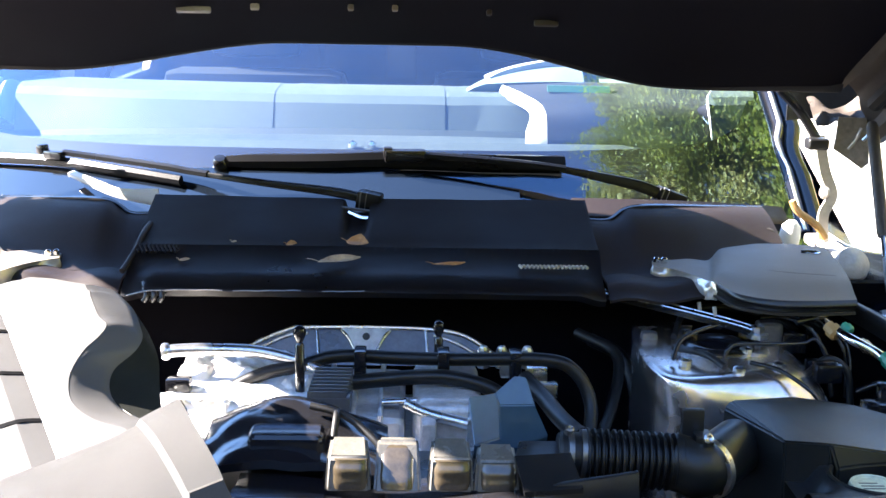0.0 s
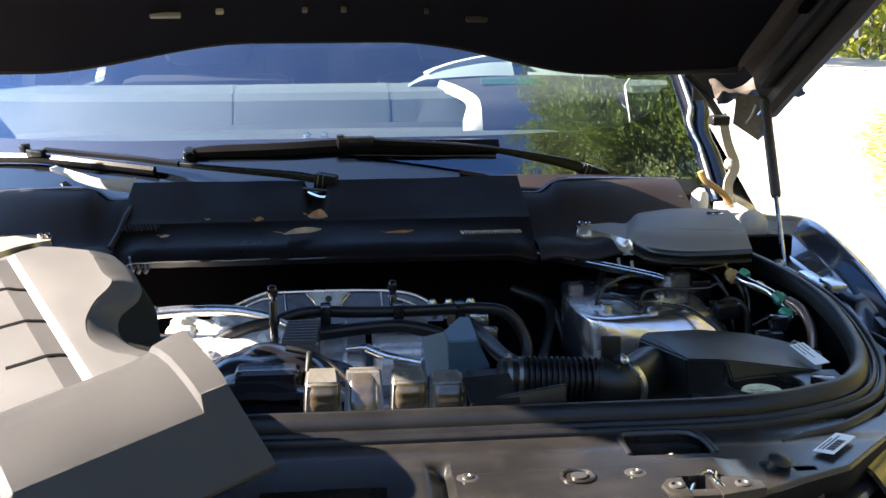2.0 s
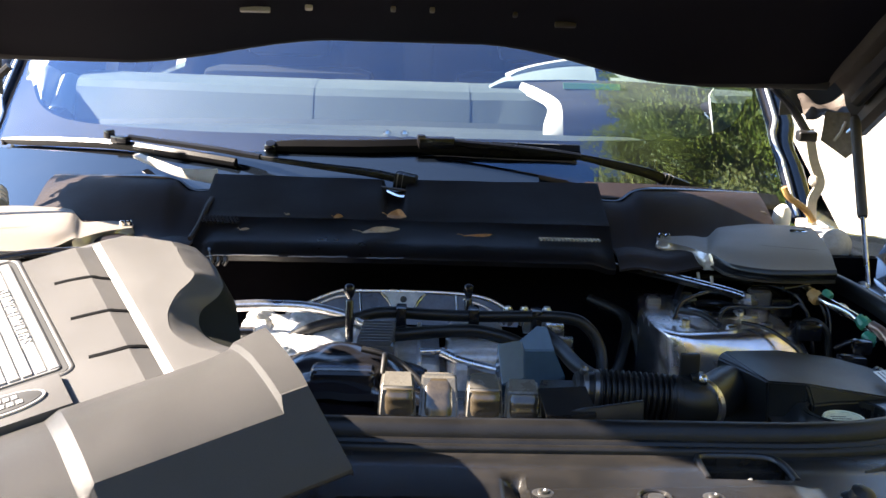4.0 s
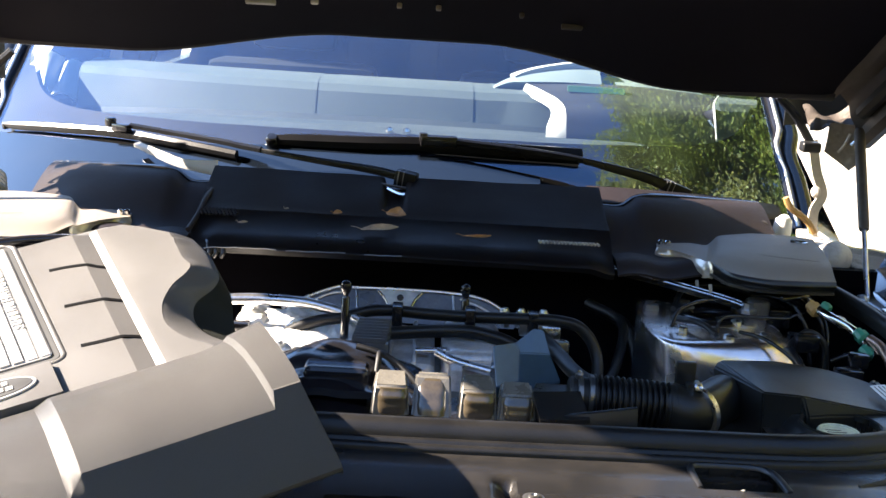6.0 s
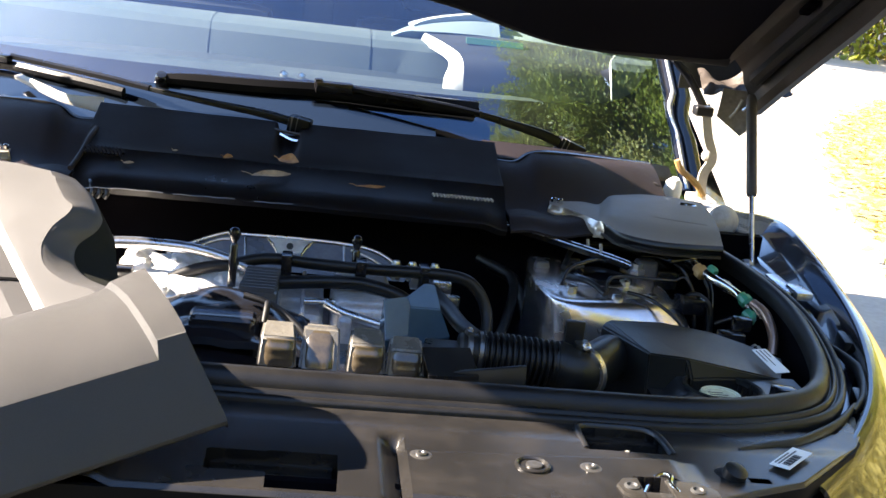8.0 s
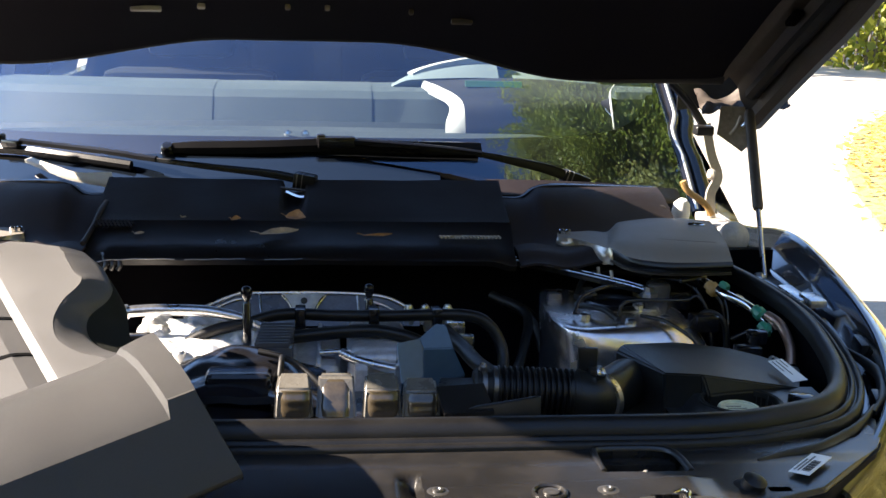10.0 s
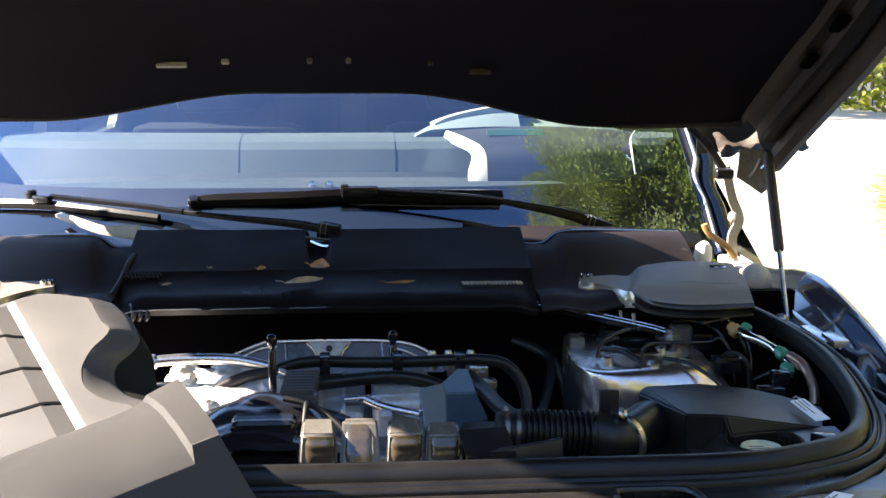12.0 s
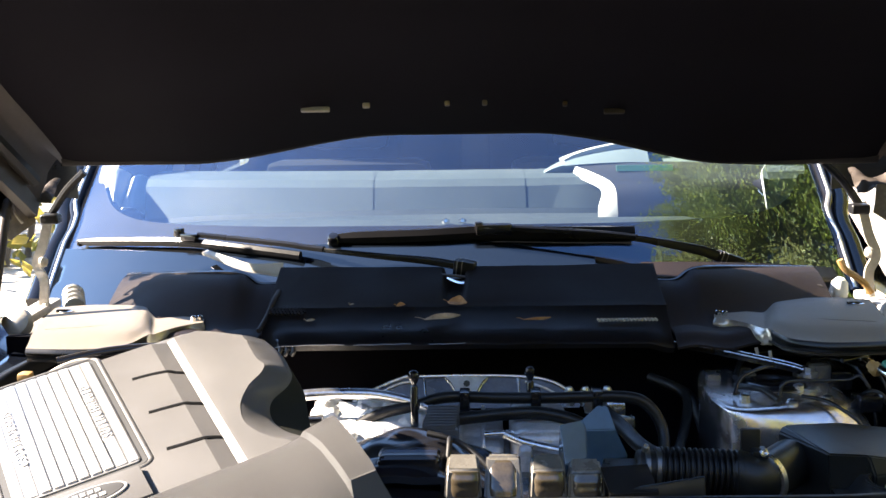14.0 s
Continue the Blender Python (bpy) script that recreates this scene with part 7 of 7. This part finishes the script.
# ---- leaves, trees ----
def leaf_shape(bm, m, l, w, seed=0.0):
    """A dry leaf: a ragged blade folded along its midrib and curled at the tip, with a short stalk."""
    def blade(u, v):
        ragged = 1 + 0.22 * noise.noise((u * 7, seed * 40, 2.0 + v))
        half_w = 0.5 * w * max(0.02, math.sin(math.pi * u ** 0.8)) * ragged
        y = (2 * v - 1) * half_w
        return m @ Vector((l * u, y + 0.12 * w * math.sin(4 * u + seed * 9), 0.35 * abs(y) + 0.10 * l * u * u * u + 0.02 * l * math.sin(6 * u + 3 * v)))
    sheet(bm, blade, 14, 6, (0, 0, -0.0006))
    tube(bm, [m @ Vector((0.02 * l, 0, 0.0)), m @ Vector((-0.12 * l, 0.02 * l, 0.003)), m @ Vector((-0.25 * l, 0.08 * l, 0.002))], 0.0006, 5, 3)


for x, y, z, l, w, rz, rx, pale in ((-0.070, 1.672, 1.096, 0.062, 0.019, 8, 6, True), (-0.030, 1.709, 1.118, 0.038, 0.022, -25, 20, False), (-0.119, 1.706, 1.113, 0.016, 0.012, 10, 10, False), (0.098, 1.668, 1.0945, 0.046, 0.009, 3, 3, False), (-0.272, 1.68, 1.094, 0.016, 0.008, 0, 5, True), (-0.2, 1.71, 1.115, 0.008, 0.005, 0, 5, True)):
    bm = bmesh.new()
    leaf_shape(bm, pose(x, y, z + 0.004, 14 + rx, 0, rz), l, w, x)
    tagged(part("dry_leaf", bm, LEAF_TAN if pale else LEAF_DRY, smooth=60), "curled pale tan leaf lying on the cowl" if pale else "curled dry orange-brown leaf lying on the cowl", "leaf", group="leaves on the cowl")

rng = random.Random(7)
bm = bmesh.new()
for i in range(5200):
    y = 3.2 + 12.5 * rng.random() ** 1.2
    x = lawn_edge(y) + abs(rng.gauss(0, 1.6)) + rng.uniform(-0.15, 0.3)
    s = rng.uniform(0.05, 0.11)
    m = pose(x, y, 0.075, rng.uniform(-25, 25), rng.uniform(-25, 25), rng.uniform(0, 360))
    vs = [bm.verts.new(m @ Vector(p)) for p in ((-s / 2, 0, 0), (0, s * 0.4, 0.01), (s / 2, 0, 0), (0, -s * 0.4, 0.01))]
    bm.faces.new(vs)
tagged(part("fallen_leaves", bm, LEAF_GOLD, smooth=0), "golden fallen leaves scattered over the lawn", "fallen leaves", kind="stuff")


def tree(name, x, y, h, r, base, mat, leaves, seed, label, size=0.14, droop=0.0, group="trees", limbs=16, spray=None):
    """A tapered trunk with limbs and a crown of many small leaves in clumps."""
    g = random.Random(seed)
    t = thing(name, label, "tree", group=group)
    t.location = (x, y, 0)
    bm = bmesh.new()
    top = Vector((g.uniform(-0.3, 0.3), g.uniform(-0.3, 0.3), h * 0.85))
    tube(bm, [(0, 0, -0.1), (g.uniform(-0.1, 0.1), 0.05, h * 0.3), top * 0.65 + Vector((0.1, 0, 0)), top], 0.03 * h * 0.55 + 0.05, 8, 4, up=(0, 1, 0), scale=lambda k: 1 - 0.8 * k)
    tips = []
    for i in range(limbs):
        a, k = g.uniform(0, 6.283), g.uniform(0.25 if limbs < 20 else 0.08, 0.95)
        p0 = Vector((top.x * k, top.y * k, h * 0.85 * k))
        ln = r * g.uniform(0.5, 1.0) * (1 - 0.45 * abs(k - 0.5))
        p1 = p0 + Vector((math.cos(a) * ln, math.sin(a) * ln, ln * g.uniform(0.1, 0.6)))
        pm = p0.lerp(p1, 0.5) + Vector((0, 0, 0.12 * ln))
        tube(bm, [p0, pm, p1], 0.05, 5, 3, scale=lambda q: 1 - 0.75 * q)
        tips += [pm, p1, p0.lerp(p1, 0.75)]
    part("trunk", bm, BARK, t)
    # leaves in hanging sprays round the limbs' tips
    q = np.random.default_rng(seed)
    per = 14 if spray is None else 60
    k = leaves // per
    c = np.array([tuple(p) for p in tips])[q.integers(0, len(tips), k)] + q.normal(0, r * 0.16, (k, 3))
    c[:, 2] = np.where(c[:, 2] < base, base + q.random(k), c[:, 2])
    sigma = np.array((0.22, 0.22, 0.26 + droop)) if spray is None else np.array(spray) * q.uniform(0.6, 1.4, (k, 1)).repeat(per, axis=0)
    p = np.repeat(c, per, axis=0) + q.normal(0, 1, (k * per, 3)) * sigma
    s = size * q.uniform(0.6, 1.3, (k * per, 1))
    a1 = q.normal(0, 1, (k * per, 3))
    a1 /= np.linalg.norm(a1, axis=1, keepdims=True)
    a2 = np.cross(a1, q.normal(0, 1, (k * per, 3)))
    a2 /= np.linalg.norm(a2, axis=1, keepdims=True)
    co = np.stack((p - a1 * s * 0.5, p + a2 * s * 0.33, p + a1 * s * 0.5, p - a2 * s * 0.33), axis=1).reshape(-1, 3)
    me = bpy.data.meshes.new("crown")
    me.from_pydata(co.tolist(), [], np.arange(len(co)).reshape(-1, 4).tolist())
    me.materials.append(mat)
    crown = new("crown", me)
    crown.parent = t
    return t


tree("tree", 8.15, 7.8, 14.6, 2.3, 0.6, LEAF_GREEN, 150000, 3, "tall dense green tree beside the lawn", 0.095, limbs=46, spray=(0.11, 0.11, 0.32))
tree("tree", 9.6, 5.2, 13.4, 2.9, 0.6, LEAF_OLIVE, 90000, 5, "tall yellowing tree beside the lawn", 0.13, limbs=40, spray=(0.16, 0.16, 0.45))
tree("tree", 8.5, 0.8, 9.0, 3.2, 1.5, LEAF_YELLOW, 14000, 4, "yellowing leafy tree beside the driveway")
for i in range(11):
    a = radians(108 + 14 * i)
    d = 10.5 + 1.5 * math.sin(i * 2.1)
    tree("tree", d * math.sin(a), d * math.cos(a), 6.8 + 1.2 * math.sin(i * 1.3), 3.2, 0.3, LEAF_YELLOW if i % 2 else LEAF_GREEN, 18000, 40 + i, "leafy autumn tree in front of the car", 0.17, limbs=24)
for i in range(16):
    a = -0.5 + i * 0.21
    d = 21 + 3 * math.sin(i * 2.3)
    x, y = 2 + d * math.sin(a) * 1.0, d * math.cos(a) + 3
    tree("tree", x, y, 8 + 2.5 * math.sin(i * 1.7), 2.6, 0.4, LEAF_YELLOW, 2600, 20 + i, "slender yellow-green tree at the far edge", 0.26)


def shrub(x, y, h, r, mat, leaves, seed, label, size):
    """A bush: many thin stems with leaves from the ground up."""
    g = random.Random(seed)
    t = thing("shrub", label, "shrub", group="shrubs")
    t.location = (x, y, 0)
    bm = bmesh.new()
    tips = []
    for i in range(14):
        a, k = g.uniform(0, 6.283), r * g.random() ** 0.5
        p0 = Vector((k * math.cos(a), k * math.sin(a), -0.05))
        p1 = p0 + Vector((g.gauss(0, 0.25), g.gauss(0, 0.25), h * g.uniform(0.6, 1.0)))
        tube(bm, [p0, p0.lerp(p1, 0.5) + Vector((0.08, 0, 0)), p1], 0.03, 5, 3, up=(0, 1, 0), scale=lambda q: 1 - 0.7 * q)
        tips.append((p0, p1))
    part("branchwork", bm, BARK, t)
    bm = bmesh.new()
    for i in range(leaves):
        p0, p1 = g.choice(tips)
        p = p0.lerp(p1, g.random() ** 0.8) + Vector((g.gauss(0, 0.3), g.gauss(0, 0.3), g.gauss(0, 0.25)))
        p.z = max(0.05, p.z)
        s = size * g.uniform(0.6, 1.3)
        m = Matrix.Translation(p) @ Euler((g.uniform(-1.2, 1.2), g.uniform(-1.2, 1.2), g.uniform(0, 6.3))).to_matrix().to_4x4()
        bm.faces.new([bm.verts.new(m @ Vector(q)) for q in ((-s / 2, 0, 0), (0, s * 0.33, 0.01), (s / 2, 0, 0), (0, -s * 0.33, 0.01))])
    part("foliage", bm, mat, t, smooth=0)


for i in range(9):
    shrub(5.5 + 1.9 * i, 22.5 + 1.2 * math.sin(i * 1.9) - 0.3 * i, 3.6 + 1.0 * math.sin(i * 2.7), 1.3, LEAF_YELLOW if i % 2 else LEAF_GREEN, 1800, 60 + i, "yellow-green bush at the far edge of the drive", 0.2)
for i in range(3):
    shrub(-4.6 - 1.8 * i, 9.0 + 1.0 * i, 2.0, 1.2, LEAF_YELLOW, 2200, 80 + i, "bright yellow autumn bush beside the drive", 0.14)
